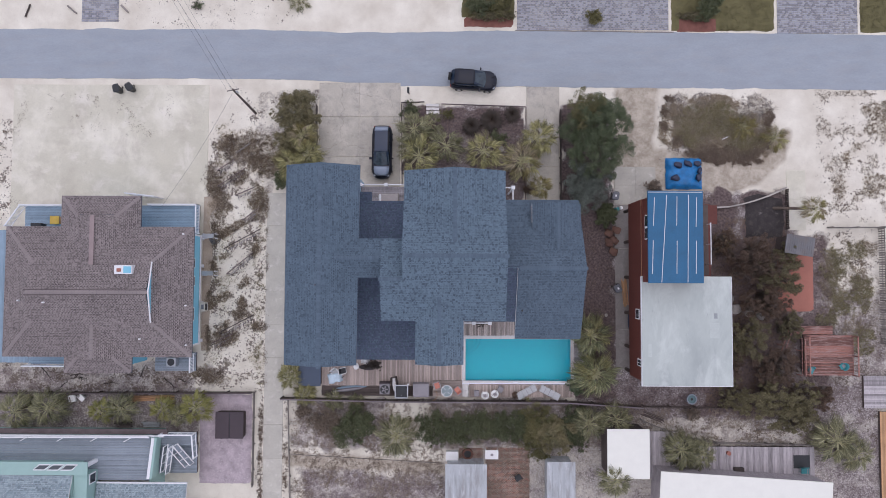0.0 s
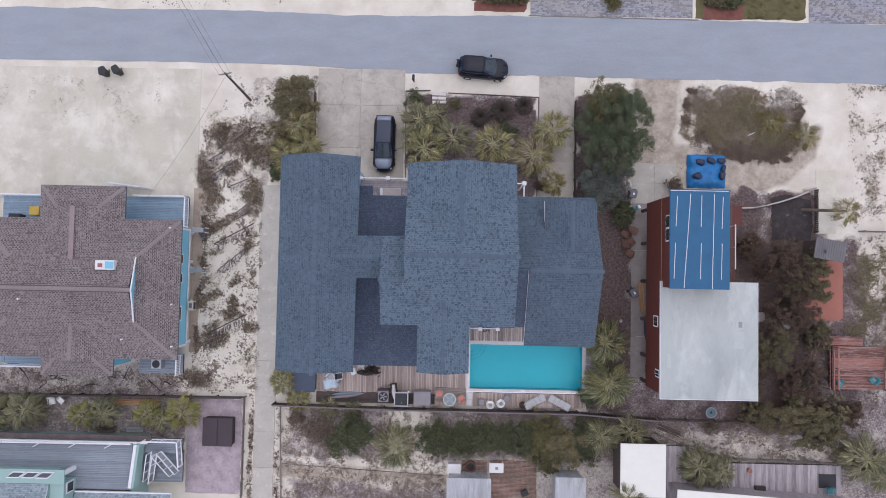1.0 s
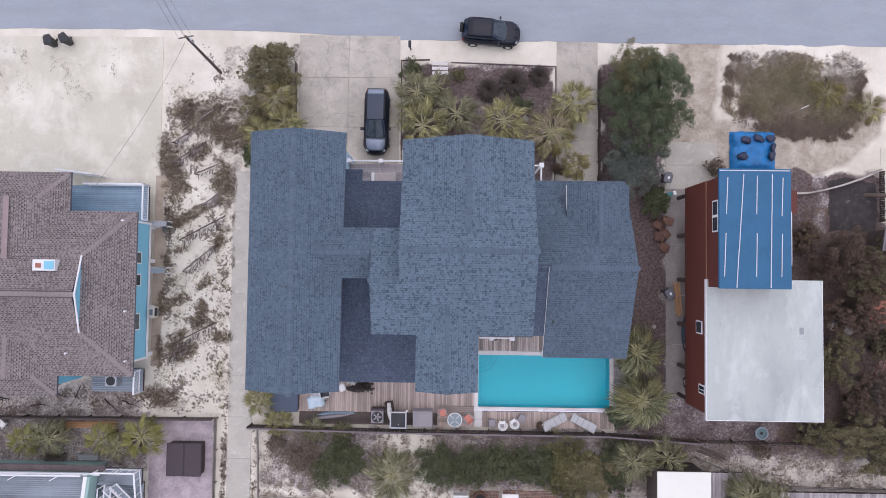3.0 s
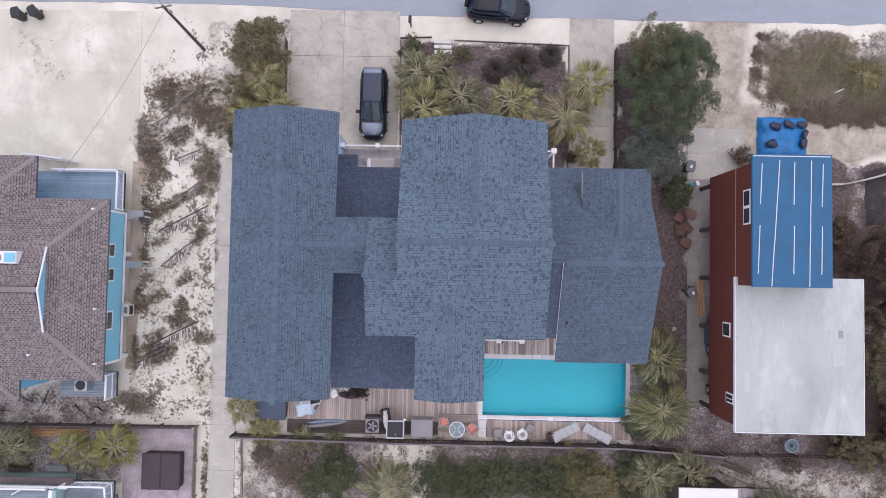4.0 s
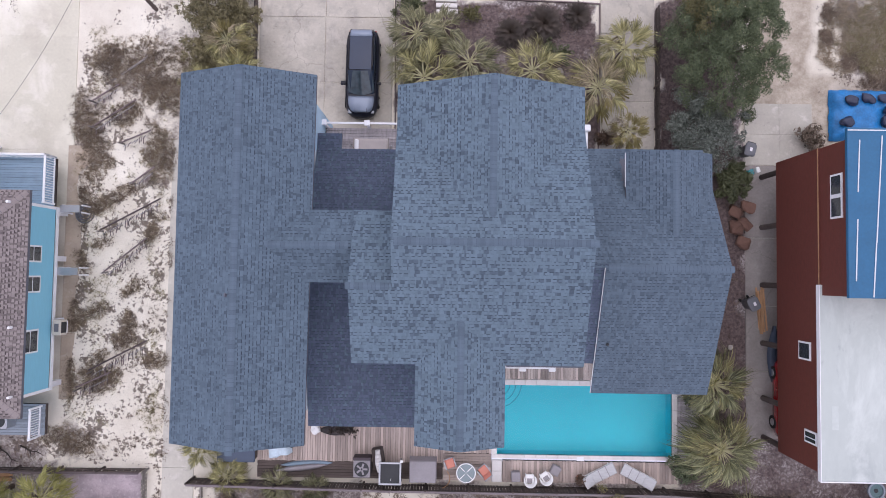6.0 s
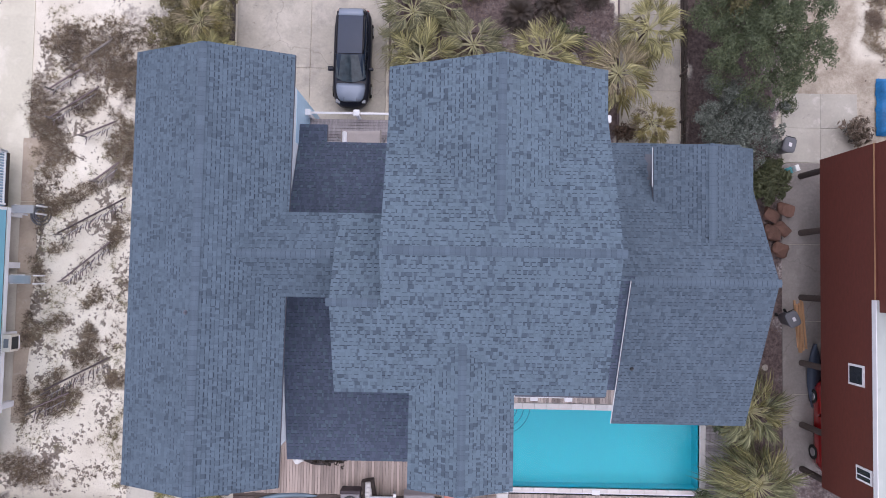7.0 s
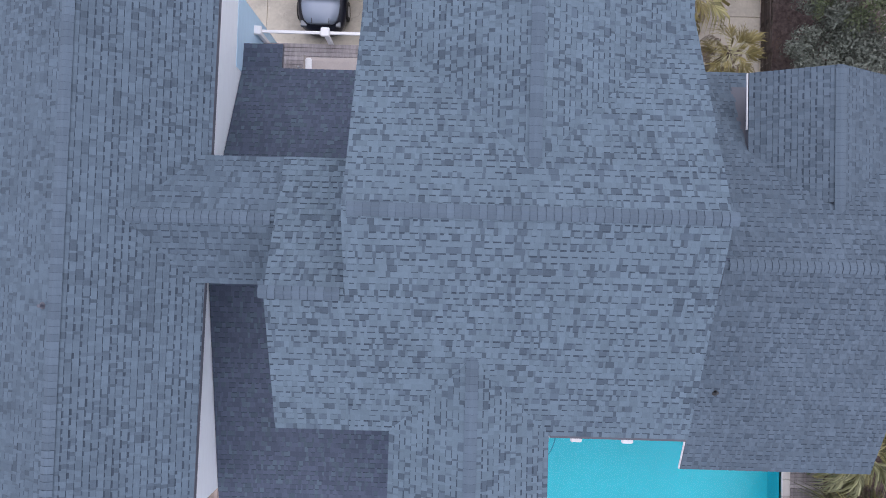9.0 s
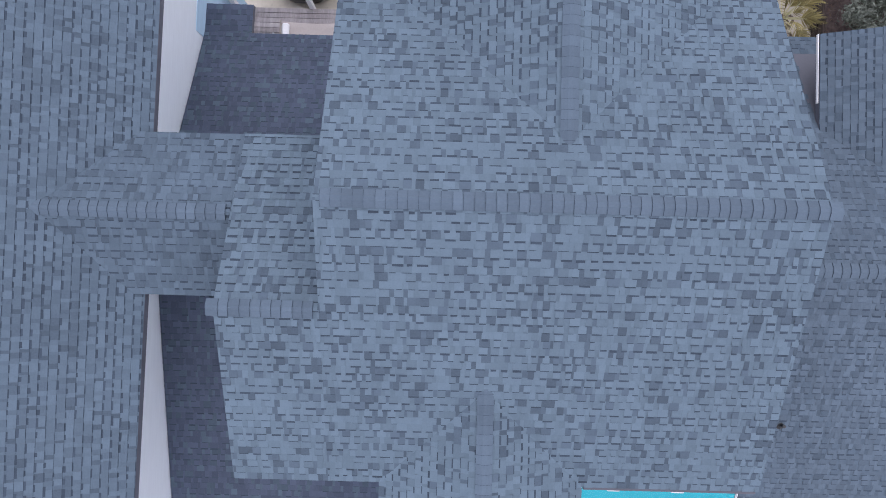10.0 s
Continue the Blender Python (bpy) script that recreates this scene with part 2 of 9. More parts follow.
M_TEAL_SH = mat("pale_blue_shingle", (0.30, 0.36, 0.385), 0.93, spread=0.16, scales=(0.5, 25), bump=0.5, bscale=100, island=0.6, spec=0.25)
M_TEAL_K = mat("dull_blue_shingle", (0.21, 0.265, 0.29), 0.93, spread=0.2, scales=(0.5, 25), bump=0.5, island=0.4, spec=0.25)
M_TEAL_D = mat("pale_blue_shingle_band", (0.19, 0.235, 0.255), 0.95, spread=0.25, bump=0.4, island=0.6, spec=0.2)
M_WHITE = mat("white_paint", (0.78, 0.78, 0.79), 0.55, spread=0.06, bump=0.05)
M_SIDING = mat("white_siding", (0.83, 0.875, 0.91), 0.6, spread=0.05, bump=0.1, stretch=(1, 1, 9))
M_PALEBLUE = mat("pale_blue_siding", (0.48, 0.66, 0.80), 0.6, spread=0.06, bump=0.1, stretch=(1, 1, 9))
M_FASCIA = mat("dark_fascia", (0.10, 0.105, 0.13), 0.6, spread=0.15, bump=0.05)
M_BLUEWALL = mat("turquoise_siding", (0.22, 0.53, 0.67), 0.6, spread=0.07, bump=0.1, stretch=(1, 1, 8))
M_MINT = mat("mint_siding", (0.31, 0.46, 0.425), 0.6, spread=0.08, bump=0.1, stretch=(1, 1, 8))
M_RED = mat("red_brown_siding", (0.125, 0.032, 0.022), 0.65, spread=0.2, scales=(1, 14), bump=0.1, stretch=(1, 3, 9))
M_TARPROOF = mat("blue_tarp_roof", (0.015, 0.110, 0.226), 0.5, spread=0.2, scales=(0.7, 9), bump=0.25, bscale=14)
M_TARP = mat("blue_tarp", (0.010, 0.17, 0.43), 0.45, spread=0.45, scales=(1.6, 9), bump=0.9, bscale=5)
M_BATTEN = mat("weathered_batten", (0.60, 0.62, 0.65), 0.7, spread=0.15)
M_FLATROOF = mat("white_flat_roof", (0.46, 0.50, 0.47), 0.7, spread=0.06, scales=(0.4, 5), bump=0.1, dirt=(0.33, 0.36, 0.35), dirt_amount=0.85, dirt_scale=0.22, stretch=(1, 0.45, 1),
                 stains=(((0.27, 0.295, 0.30), 0.5, 0.4, 0.52, 0.70), ((0.64, 0.68, 0.64), 0.6, 0.5, 0.5, 0.66), ((0.24, 0.25, 0.26), 0.4, 2.0, 0.62, 0.72)))
M_FLATPATCH = mat("pale_roof_coating", (0.50, 0.54, 0.51), 0.7, spread=0.12, scales=(0.8, 6), bump=0.1)
M_PATCH_DK = mat("grey_worn_coating", (0.30, 0.32, 0.325), 0.75, spread=0.2, scales=(1.5, 9), bump=0.1)
M_METALROOF = mat("white_metal_roof", (0.80, 0.79, 0.71), 0.5, spread=0.05, bump=0.05)
M_RUSTMETAL = mat("dull_corrugated_metal", (0.17, 0.168, 0.175), 0.6, spread=0.25, scales=(0.8, 10), bump=0.1, dirt=(0.19, 0.14, 0.11), dirt_amount=0.6, dirt_scale=0.9)
M_GREYMETAL = mat("grey_metal_roof", (0.42, 0.44, 0.45), 0.55, spread=0.2, scales=(0.8, 10), bump=0.1, dirt=(0.25, 0.235, 0.225), dirt_amount=0.8, dirt_scale=0.7, stretch=(3, 0.5, 1), stains=(((0.60, 0.62, 0.63), 0.6, 1.2, 0.54, 0.66),))
M_DECK = mat("weathered_deck_wood", (0.435, 0.355, 0.31), 0.85, spread=0.26, scales=(1.5, 16), bump=0.3, rnd=0.6, stretch=(6, 0.8, 1))
M_DECK_PALE = mat("pale_deck_wood", (0.43, 0.365, 0.325), 0.85, spread=0.45, scales=(1.5, 16), bump=0.3, rnd=0.6, stretch=(6, 0.8, 1))
M_DECK_GREY = mat("grey_deck_wood", (0.40, 0.365, 0.37), 0.88, spread=0.4, scales=(1.5, 16), bump=0.3, rnd=0.45, stretch=(6, 0.8, 1))
M_DECK_BLUE = mat("blue_grey_deck_paint", (0.27, 0.36, 0.44), 0.75, spread=0.15, scales=(1.5, 16), bump=0.2, rnd=0.4)
M_DECK_STEEL = mat("slate_deck_paint", (0.25, 0.285, 0.32), 0.75, spread=0.15, scales=(1.5, 16), bump=0.2, rnd=0.4)
M_DECK_RED = mat("red_stained_wood", (0.25, 0.115, 0.09), 0.8, spread=0.4, scales=(1.5, 14), bump=0.3, rnd=0.8, stretch=(0.6, 5, 1), stains=(((0.38, 0.26, 0.235), 0.85, 1.8, 0.48, 0.62), ((0.10, 0.05, 0.042), 0.6, 2.6, 0.56, 0.68)))
M_WOOD_DARK = mat("dark_weathered_wood", (0.085, 0.066, 0.058), 0.88, spread=0.35, scales=(1.5, 14), bump=0.35, rnd=0.7)
M_WOOD_MAUVE = mat("mauve_weathered_wood", (0.16, 0.125, 0.125), 0.88, spread=0.4, scales=(1.5, 14), bump=0.35, rnd=0.8)
M_WOOD_CAP = mat("mauve_grey_board", (0.19, 0.16, 0.163), 0.88, spread=0.35, scales=(1.5, 14), bump=0.35, stretch=(0.4, 3, 1))
M_WOOD_GREY = mat("grey_weathered_wood", (0.24, 0.215, 0.195), 0.88, spread=0.3, scales=(1.5, 14), bump=0.35, rnd=0.7)
M_LUMBER = mat("fresh_lumber", (0.50, 0.29, 0.15), 0.75, spread=0.25, scales=(1.5, 14), bump=0.2, rnd=0.6)
M_COPING = mat("pool_coping", (0.68, 0.65, 0.62), 0.8, spread=0.12, scales=(1, 9), bump=0.2, rnd=0.3)
M_PLASTER = mat("pool_plaster", (0.10, 0.63, 0.71), 0.6, spread=0.08, scales=(0.25, 3), bump=0.05)
M_TILE_LINE = mat("pool_step_tile", (0.05, 0.33, 0.43), 0.4, spread=0.1, bump=0)
M_SLAB_RED = mat("terracotta_slab", (0.37, 0.15, 0.11), 0.85, spread=0.12, scales=(0.5, 8), bump=0.2, dirt=(0.30, 0.13, 0.10), dirt_amount=0.4)
M_BRICK = mat("brick_paver", (0.26, 0.13, 0.095), 0.9, spread=0.4, scales=(2.0, 18), bump=0.4, rnd=0.7, island=0.8)
M_COBBLE = mat("grey_paver", (0.30, 0.305, 0.34), 0.9, spread=0.25, scales=(0.8, 14), bump=0.4, island=1.3, stains=(((0.46, 0.45, 0.45), 0.6, 0.35, 0.5, 0.7),))
M_GRAVEL = mat("mauve_gravel", (0.46, 0.385, 0.41), 0.95, spread=0.4, scales=(1.2, 26), bump=0.9, bscale=35, dirt=(0.27, 0.235, 0.24), dirt_amount=0.6, dirt_scale=1.6, stains=(((0.62, 0.56, 0.57), 0.75, 6.0, 0.54, 0.66), ((0.19, 0.165, 0.17), 0.6, 5.0, 0.58, 0.68)))
M_LAWN = mat("winter_lawn_soil", (0.14, 0.125, 0.055), 0.95, spread=0.35, scales=(1.2, 26), bump=0.9, bscale=35)
M_MULCH_RED = mat("red_mulch", (0.20, 0.085, 0.065), 0.95, spread=0.4, scales=(2, 26), bump=0.9, bscale=35)
M_BLACKPLASTIC = mat("black_plastic", (0.028, 0.03, 0.033), 0.6, spread=0.3, bump=0.1)
M_GREYPLASTIC = mat("grey_plastic", (0.14, 0.145, 0.16), 0.55, spread=0.15, bump=0.1)
M_NAVYBAG = mat("navy_plastic_bag", (0.018, 0.026, 0.060), 0.35, spread=0.4, scales=(3, 12), bump=0.5, bscale=10)
M_FABRIC_BLK = mat("black_ground_fabric", (0.045, 0.038, 0.038), 0.9, spread=0.5, scales=(1.5, 14), bump=0.4, stains=(((0.42, 0.38, 0.35), 0.7, 0.9, 0.62, 0.72), ((0.09, 0.075, 0.068), 0.6, 2.6, 0.52, 0.64)))
M_PAINT = mat("black_car_paint", (0.010, 0.012, 0.022), 0.3, spread=0.05, bump=0, coat=0.0, spec=0.4)
# paler than the body: the sky's reflection on the bonnet put into paint
M_SKY_SHEEN = mat("blue_grey_sky_sheen_paint", (0.21, 0.25, 0.32), 0.38, 0.5, spread=0.04, bump=0, coat=0.6)
M_CARGLASS = mat("tinted_glass", (0.02, 0.032, 0.055), 0.08, spread=0.05, bump=0, spec=0.35)
M_SCREEN = mat("windscreen_glass", (0.045, 0.062, 0.075), 0.06, spread=0.5, scales=(1.5, 4), bump=0, spec=0.5)
M_GLASSROOF = mat("slate_glass_roof", (0.034, 0.047, 0.078), 0.12, spread=0.08, bump=0, spec=0.4)
M_CARTRIM = mat("dark_trim", (0.02, 0.02, 0.02), 0.6, spread=0.2, bump=0)
M_TYRE = mat("tyre_rubber", (0.02, 0.02, 0.02), 0.85, spread=0.3, bump=0.2)
M_ALLOY = mat("alloy", (0.55, 0.56, 0.58), 0.3, 1.0, spread=0.1, bump=0)
M_LAMPGLASS = mat("lamp_lens", (0.18, 0.20, 0.23), 0.15, spread=0.05, bump=0, coat=0.5)
M_TAILLAMP = mat("red_lens", (0.35, 0.01, 0.01), 0.2, spread=0.1, bump=0, coat=0.5)
M_REDPAINT = mat("red_car_paint", (0.30, 0.01, 0.012), 0.25, spread=0.05, bump=0, coat=1.0)
M_BLUEVINYL = mat("dark_blue_vinyl", (0.055, 0.075, 0.115), 0.55, spread=0.12, scales=(0.8, 10), bump=0.15)
M_BROWNVINYL = mat("brown_vinyl", (0.052, 0.036, 0.043), 0.55, spread=0.15, scales=(0.8, 10), bump=0.15)
M_GREYCOVER = mat("grey_cover", (0.28, 0.26, 0.27), 0.8, spread=0.15, scales=(1, 12), bump=0.4, bscale=9)
M_CUSHION = mat("grey_cushion", (0.47, 0.47, 0.47), 0.9, spread=0.2, scales=(3, 30), bump=0.3, stretch=(1, 5, 1))
M_ORANGE = mat("coral_cushion", (0.62, 0.25, 0.185), 0.85, spread=0.15, bump=0.2)
M_WHITEPL = mat("white_plastic", (0.80, 0.79, 0.77), 0.45, spread=0.05, bump=0)
M_CREAM = mat("cream_enamel", (0.60, 0.55, 0.47), 0.5, spread=0.1, bump=0.05)
M_OFFWHITE = mat("off_white_canvas", (0.60, 0.575, 0.55), 0.9, spread=0.2, scales=(3, 18), bump=0.5, bscale=14)
M_TEALPL = mat("teal_plastic", (0.045, 0.25, 0.27), 0.5, spread=0.15, bump=0)
M_BEIGE = mat("beige_canvas", (0.43, 0.385, 0.365), 0.9, spread=0.15, scales=(1.5, 20), bump=0.3)
M_STEEL = mat("galvanised_steel", (0.45, 0.46, 0.48), 0.45, 0.7, spread=0.15, bump=0.05)
M_GLASSTOP = mat("frosted_glass_top", (0.19, 0.24, 0.25), 0.15, spread=0.15, bump=0, coat=0.5)
M_PANE = mat("window_pane", (0.03, 0.04, 0.05), 0.04, spread=0.05, bump=0, spec=0.9)
M_STONE = mat("weathered_stone", (0.42, 0.385, 0.35), 0.9, spread=0.3, scales=(2, 14), bump=0.6, bscale=9, rnd=0.4)
M_TERRA = mat("terracotta_pot", (0.34, 0.165, 0.10), 0.85, spread=0.25, scales=(2, 14), bump=0.3, rnd=0.4)
M_ROCK = mat("orange_brown_rock", (0.165, 0.092, 0.068), 0.92, spread=0.35, scales=(2, 14), bump=0.6, bscale=9, rnd=0.5)
M_VERDI = mat("dull_teal_concrete", (0.11, 0.175, 0.18), 0.85, spread=0.25, scales=(3, 18), bump=0.2)
M_BARK = mat("bark", (0.13, 0.10, 0.08), 0.95, spread=0.4, scales=(2, 18), bump=0.9, bscale=18)
M_BARK_DK = mat("dark_bark", (0.045, 0.034, 0.03), 0.95, spread=0.4, scales=(2, 18), bump=0.6, bscale=18)
M_TWIG = mat("grey_twig", (0.24, 0.205, 0.175), 0.95, spread=0.3, scales=(2, 18), bump=0.3, island=0.6)
L_PALM = leaf_mat("palm_leaf", (0.042, 0.044, 0.018), (0.47, 0.435, 0.195), (0.80, 0.72, 0.44))
L_PALM_Y = leaf_mat("yellowed_palm_leaf", (0.12, 0.12, 0.035), (0.36, 0.345, 0.11), (0.54, 0.49, 0.22))
L_PALM_D = leaf_mat("dull_palm_leaf", (0.036, 0.040, 0.021), (0.38, 0.365, 0.20), (0.70, 0.64, 0.44))
L_PALM_O = leaf_mat("ochre_palm_leaf", (0.10, 0.085, 0.03), (0.33, 0.28, 0.11), (0.50, 0.43, 0.22))
L_STRAW = leaf_mat("straw_palm_leaf", (0.10, 0.08, 0.045), (0.46, 0.39, 0.25), (0.74, 0.65, 0.46))
L_PALM_G = leaf_mat("olive_palm_leaf", (0.035, 0.040, 0.018), (0.33, 0.335, 0.17), (0.64, 0.60, 0.40))
L_RIB = leaf_mat("palm_rib", (0.32, 0.31, 0.16), (0.60, 0.56, 0.35))
L_CYCAD = leaf_mat("dark_cycad_leaf", (0.014, 0.011, 0.009), (0.095, 0.070, 0.052))
L_OAK = leaf_mat("evergreen_leaf", (0.026, 0.040, 0.021), (0.165, 0.20, 0.105), (0.31, 0.335, 0.175))
L_GREY = leaf_mat("grey_green_leaf", (0.040, 0.050, 0.038), (0.30, 0.335, 0.285), (0.55, 0.58, 0.50))
L_HEDGE = leaf_mat("hedge_leaf", (0.050, 0.062, 0.032), (0.16, 0.175, 0.085), (0.27, 0.26, 0.14))
L_OLIVE = leaf_mat("olive_leaf", (0.08, 0.078, 0.034), (0.22, 0.20, 0.085), (0.33, 0.28, 0.13))
L_SCRUB = leaf_mat("brown_olive_scrub", (0.10, 0.092, 0.048), (0.33, 0.285, 0.155), (0.50, 0.42, 0.27))
L_MAT = leaf_mat("dry_olive_mat", (0.125, 0.096, 0.066), (0.37, 0.295, 0.20), (0.53, 0.445, 0.325))
L_HEATH = leaf_mat("brown_heath", (0.058, 0.041, 0.032), (0.22, 0.162, 0.115), (0.37, 0.295, 0.21))
L_GREYTWIG = leaf_mat("grey_mauve_twig", (0.13, 0.11, 0.105), (0.36, 0.32, 0.30))
L_STALK = leaf_mat("straw_stalk", (0.22, 0.18, 0.13), (0.56, 0.49, 0.38))
L_DRY = leaf_mat("dry_brush", (0.115, 0.09, 0.066), (0.28, 0.22, 0.165), (0.42, 0.35, 0.27))
L_MOSS = leaf_mat("mossy_oak_leaf", (0.06, 0.052, 0.032), (0.24, 0.21, 0.11), (0.42, 0.38, 0.20))
L_BROWN = leaf_mat("russet_leaf", (0.065, 0.045, 0.033), (0.19, 0.125, 0.085), (0.25, 0.22, 0.10))
L_GRASS = leaf_mat("lawn_blade", (0.062, 0.058, 0.024), (0.165, 0.142, 0.06))


def water_mat():
    m = bpy.data.materials.new("pool_water")
    m.use_nodes = True
    n, l = m.node_tree.nodes, m.node_tree.links
    n.remove(n["Principled BSDF"])
    tr, gl, mx, fr = n.new("ShaderNodeBsdfTransparent"), n.new("ShaderNodeBsdfGlossy"), n.new("ShaderNodeMixShader"), n.new("ShaderNodeFresnel")
    tr.inputs[0].default_value = (0.62, 0.93, 0.96, 1)
    gl.inputs["Roughness"].default_value = 0.04
    fr.inputs[0].default_value = 1.33
    t, bp = n.new("ShaderNodeTexNoise"), n.new("ShaderNodeBump")
    t.inputs["Scale"].default_value = 2.5
    bp.inputs["Strength"].default_value, bp.inputs["Distance"].default_value = 0.15, 0.02
    l.new(t.outputs[0], bp.inputs["Height"])
    l.new(bp.outputs[0], gl.inputs["Normal"])
    l.new(fr.outputs[0], mx.inputs[0])
    l.new(tr.outputs[0], mx.inputs[1])
    l.new(gl.outputs[0], mx.inputs[2])
    l.new(mx.outputs[0], n["Material Output"].inputs[0])
    return m


M_WATER = water_mat()

# ---- building helpers ----
rng = random.Random(7)


def thing(name, label, category, at=(0, 0, 0), turn=0.0, group="", kind=""):
    ob = new(name)
    ob.empty_display_size = 0.3
    ob.matrix_world = pose(*at, 0, 0, turn)
    return tagged(ob, label, category, group, kind)


def mesh_part(name, verts, faces, material, parent=None, label="", mats=None, index=None, smooth=False):
    me = bpy.data.meshes.new(name)
    me.from_pydata([tuple(v) for v in verts], [], faces)
    for m in (mats or [material]):
        me.materials.append(m)
    if index is not None:
        me.polygons.foreach_set("material_index", index)
    if smooth:
        me.polygons.foreach_set("use_smooth", [True] * len(me.polygons))
    me.update()
    ob = new(name, me)
    if parent is not None:
        ob.parent = parent
    if label:
        tagged(ob, label)
    return ob


def part(name, bm, material, parent=None, label="", smooth=False):
    me = bpy.data.meshes.new(name)
    bm.normal_update()
    bm.to_mesh(me)
    bm.free()
    me.materials.append(material)
    if smooth:
        me.polygons.foreach_set("use_smooth", [True] * len(me.polygons))
    ob = new(name, me)
    if parent is not None:
        ob.parent = parent
    if label:
        tagged(ob, label)
    return ob


def box_bm(bm, x0, x1, y0, y1, z0, z1, bevel=0.0, m=None):
    """A box between two corners, bevelled, moved by m."""
    r = bmesh.ops.create_cube(bm, size=1.0)
    vs = r["verts"]
    for v in vs:
        v.co = Vector((x0 + (v.co.x + 0.5) * (x1 - x0), y0 + (v.co.y + 0.5) * (y1 - y0), z0 + (v.co.z + 0.5) * (z1 - z0)))
    if bevel:
        es = list({e for v in vs for e in v.link_edges})
        out = bmesh.ops.bevel(bm, geom=es, offset=bevel, segments=1, affect="EDGES", profile=0.5)
        vs = list({v for f in out["faces"] for v in f.verts} | {v for v in vs if v.is_valid})
    if m is not None:
        bmesh.ops.transform(bm, matrix=m, verts=[v for v in vs if v.is_valid])
    return vs


def box(name, x0, x1, y0, y1, z0, z1, material, parent=None, label="", bevel=0.0, m=None):
    bm = bmesh.new()
    box_bm(bm, x0, x1, y0, y1, z0, z1, bevel, m)
    return part(name, bm, material, parent, label)


def tube_bm(bm, p, q, r0, r1=None, seg=8):
    """A tapered round bar from p to q."""
    p, q = Vector(p), Vector(q)
    r1 = r0 if r1 is None else r1
    d = q - p
    m = Matrix.Translation((p + q) / 2) @ d.to_track_quat("Z", "Y").to_matrix().to_4x4()
    bmesh.ops.create_cone(bm, cap_ends=True, segments=seg, radius1=r0, radius2=max(r1, 0.001), depth=d.length, matrix=m)


def tube(name, p, q, r0, r1=None, material=None, parent=None, label="", seg=8):
    bm = bmesh.new()
    tube_bm(bm, p, q, r0, r1, seg)
    return part(name, bm, material, parent, label, smooth=False)


def ring_bm(bm, c, r_out, r_in, z0, z1, seg=24):
    vs = []
    for k in range(seg):
        a = 2 * math.pi * k / seg
        ca, sa = math.cos(a), math.sin(a)
        vs.append([bm.verts.new((c[0] + r * ca, c[1] + r * sa, z)) for r, z in ((r_out, z0), (r_out, z1), (r_in, z1), (r_in, z0))])
    for k in range(seg):
        a, b = vs[k], vs[(k + 1) % seg]
        for i in range(4):
            j = (i + 1) % 4
            bm.faces.new((a[i], b[i], b[j], a[j]))


def piece(name, data, parent, m, label=""):
    """One more object on shared mesh data."""
    ob = new(name, data)
    if parent is not None:
        ob.parent = parent
    ob.matrix_local = m
    if label:
        tagged(ob, label)
    return ob


def box_data(name, sx, sy, sz, material, bevel=0.0):
    """Mesh data of a box that stands centred on its base."""
    bm = bmesh.new()
    box_bm(bm, -sx / 2, sx / 2, -sy / 2, sy / 2, 0, sz, bevel)
    me = bpy.data.meshes.new(name)
    bm.normal_update()
    bm.to_mesh(me)
    bm.free()
    me.materials.append(material)
    return me


def clip(poly, inside):
    """Clips a plan polygon of (u, v) against a half plane (a, b, c): a*u + b*v <= c."""
    a, b, c = inside
    out = []
    for i, p in enumerate(poly):
        q = poly[(i + 1) % len(poly)]
        dp, dq = a * p[0] + b * p[1] - c, a * q[0] + b * q[1] - c
        if dp <= 1e-9:
            out.append(p)
        if (dp < -1e-9 and dq > 1e-9) or (dp > 1e-9 and dq < -1e-9):
            s = dp / (dp - dq)
            out.append((p[0] + s * (q[0] - p[0]), p[1] + s * (q[1] - p[1])))
    return out


def halfplanes(poly):
    area = sum(p[0] * q[1] - q[0] * p[1] for p, q in zip(poly, poly[1:] + poly[:1]))
    poly = poly if area > 0 else poly[::-1]
    out = []
    for p, q in zip(poly, poly[1:] + poly[:1]):
        dx, dy = q[0] - p[0], q[1] - p[1]
        out.append((dy, -dx, dy * p[0] - dx * p[1]))
    return out


class Slope:
    """A roof plane over a convex plan polygon; o: a point of the eave line, up: unit plan direction up the slope."""

    def __init__(self, poly, o, up, z0, grad):
        self.poly, self.o, self.up, self.z0, self.grad = [tuple(p) for p in poly], o, up, z0, grad
        self.along = (up[1], -up[0])
        self.planes = halfplanes(self.poly)

    def z(self, x, y):
        return self.z0 + self.grad * ((x - self.o[0]) * self.up[0] + (y - self.o[1]) * self.up[1])

    def has(self, x, y, slack=0.0):
        return all(a * x + b * y <= c + slack for a, b, c in self.planes)

    def uv(self, p):
        dx, dy = p[0] - self.o[0], p[1] - self.o[1]
        return dx * self.along[0] + dy * self.along[1], dx * self.up[0] + dy * self.up[1]

    def xy(self, u, v):
        return self.o[0] + u * self.along[0] + v * self.up[0], self.o[1] + u * self.along[1] + v * self.up[1]


def roof_slab(slope, parent, material, thick=0.16, name="roof_slope"):
    n = len(slope.poly)
    area = sum(p[0] * q[1] - q[0] * p[1] for p, q in zip(slope.poly, slope.poly[1:] + slope.poly[:1]))
    pts = slope.poly if area > 0 else slope.poly[::-1]
    vs = [(x, y, slope.z(x, y)) for x, y in pts] + [(x, y, slope.z(x, y) - thick) for x, y in pts]
    fs = [tuple(range(n)), tuple(range(2 * n - 1, n - 1, -1))] + [(i, i + n, (i + 1) % n + n, (i + 1) % n) for i in range(n)]
    return mesh_part(name, vs, fs, material, parent)


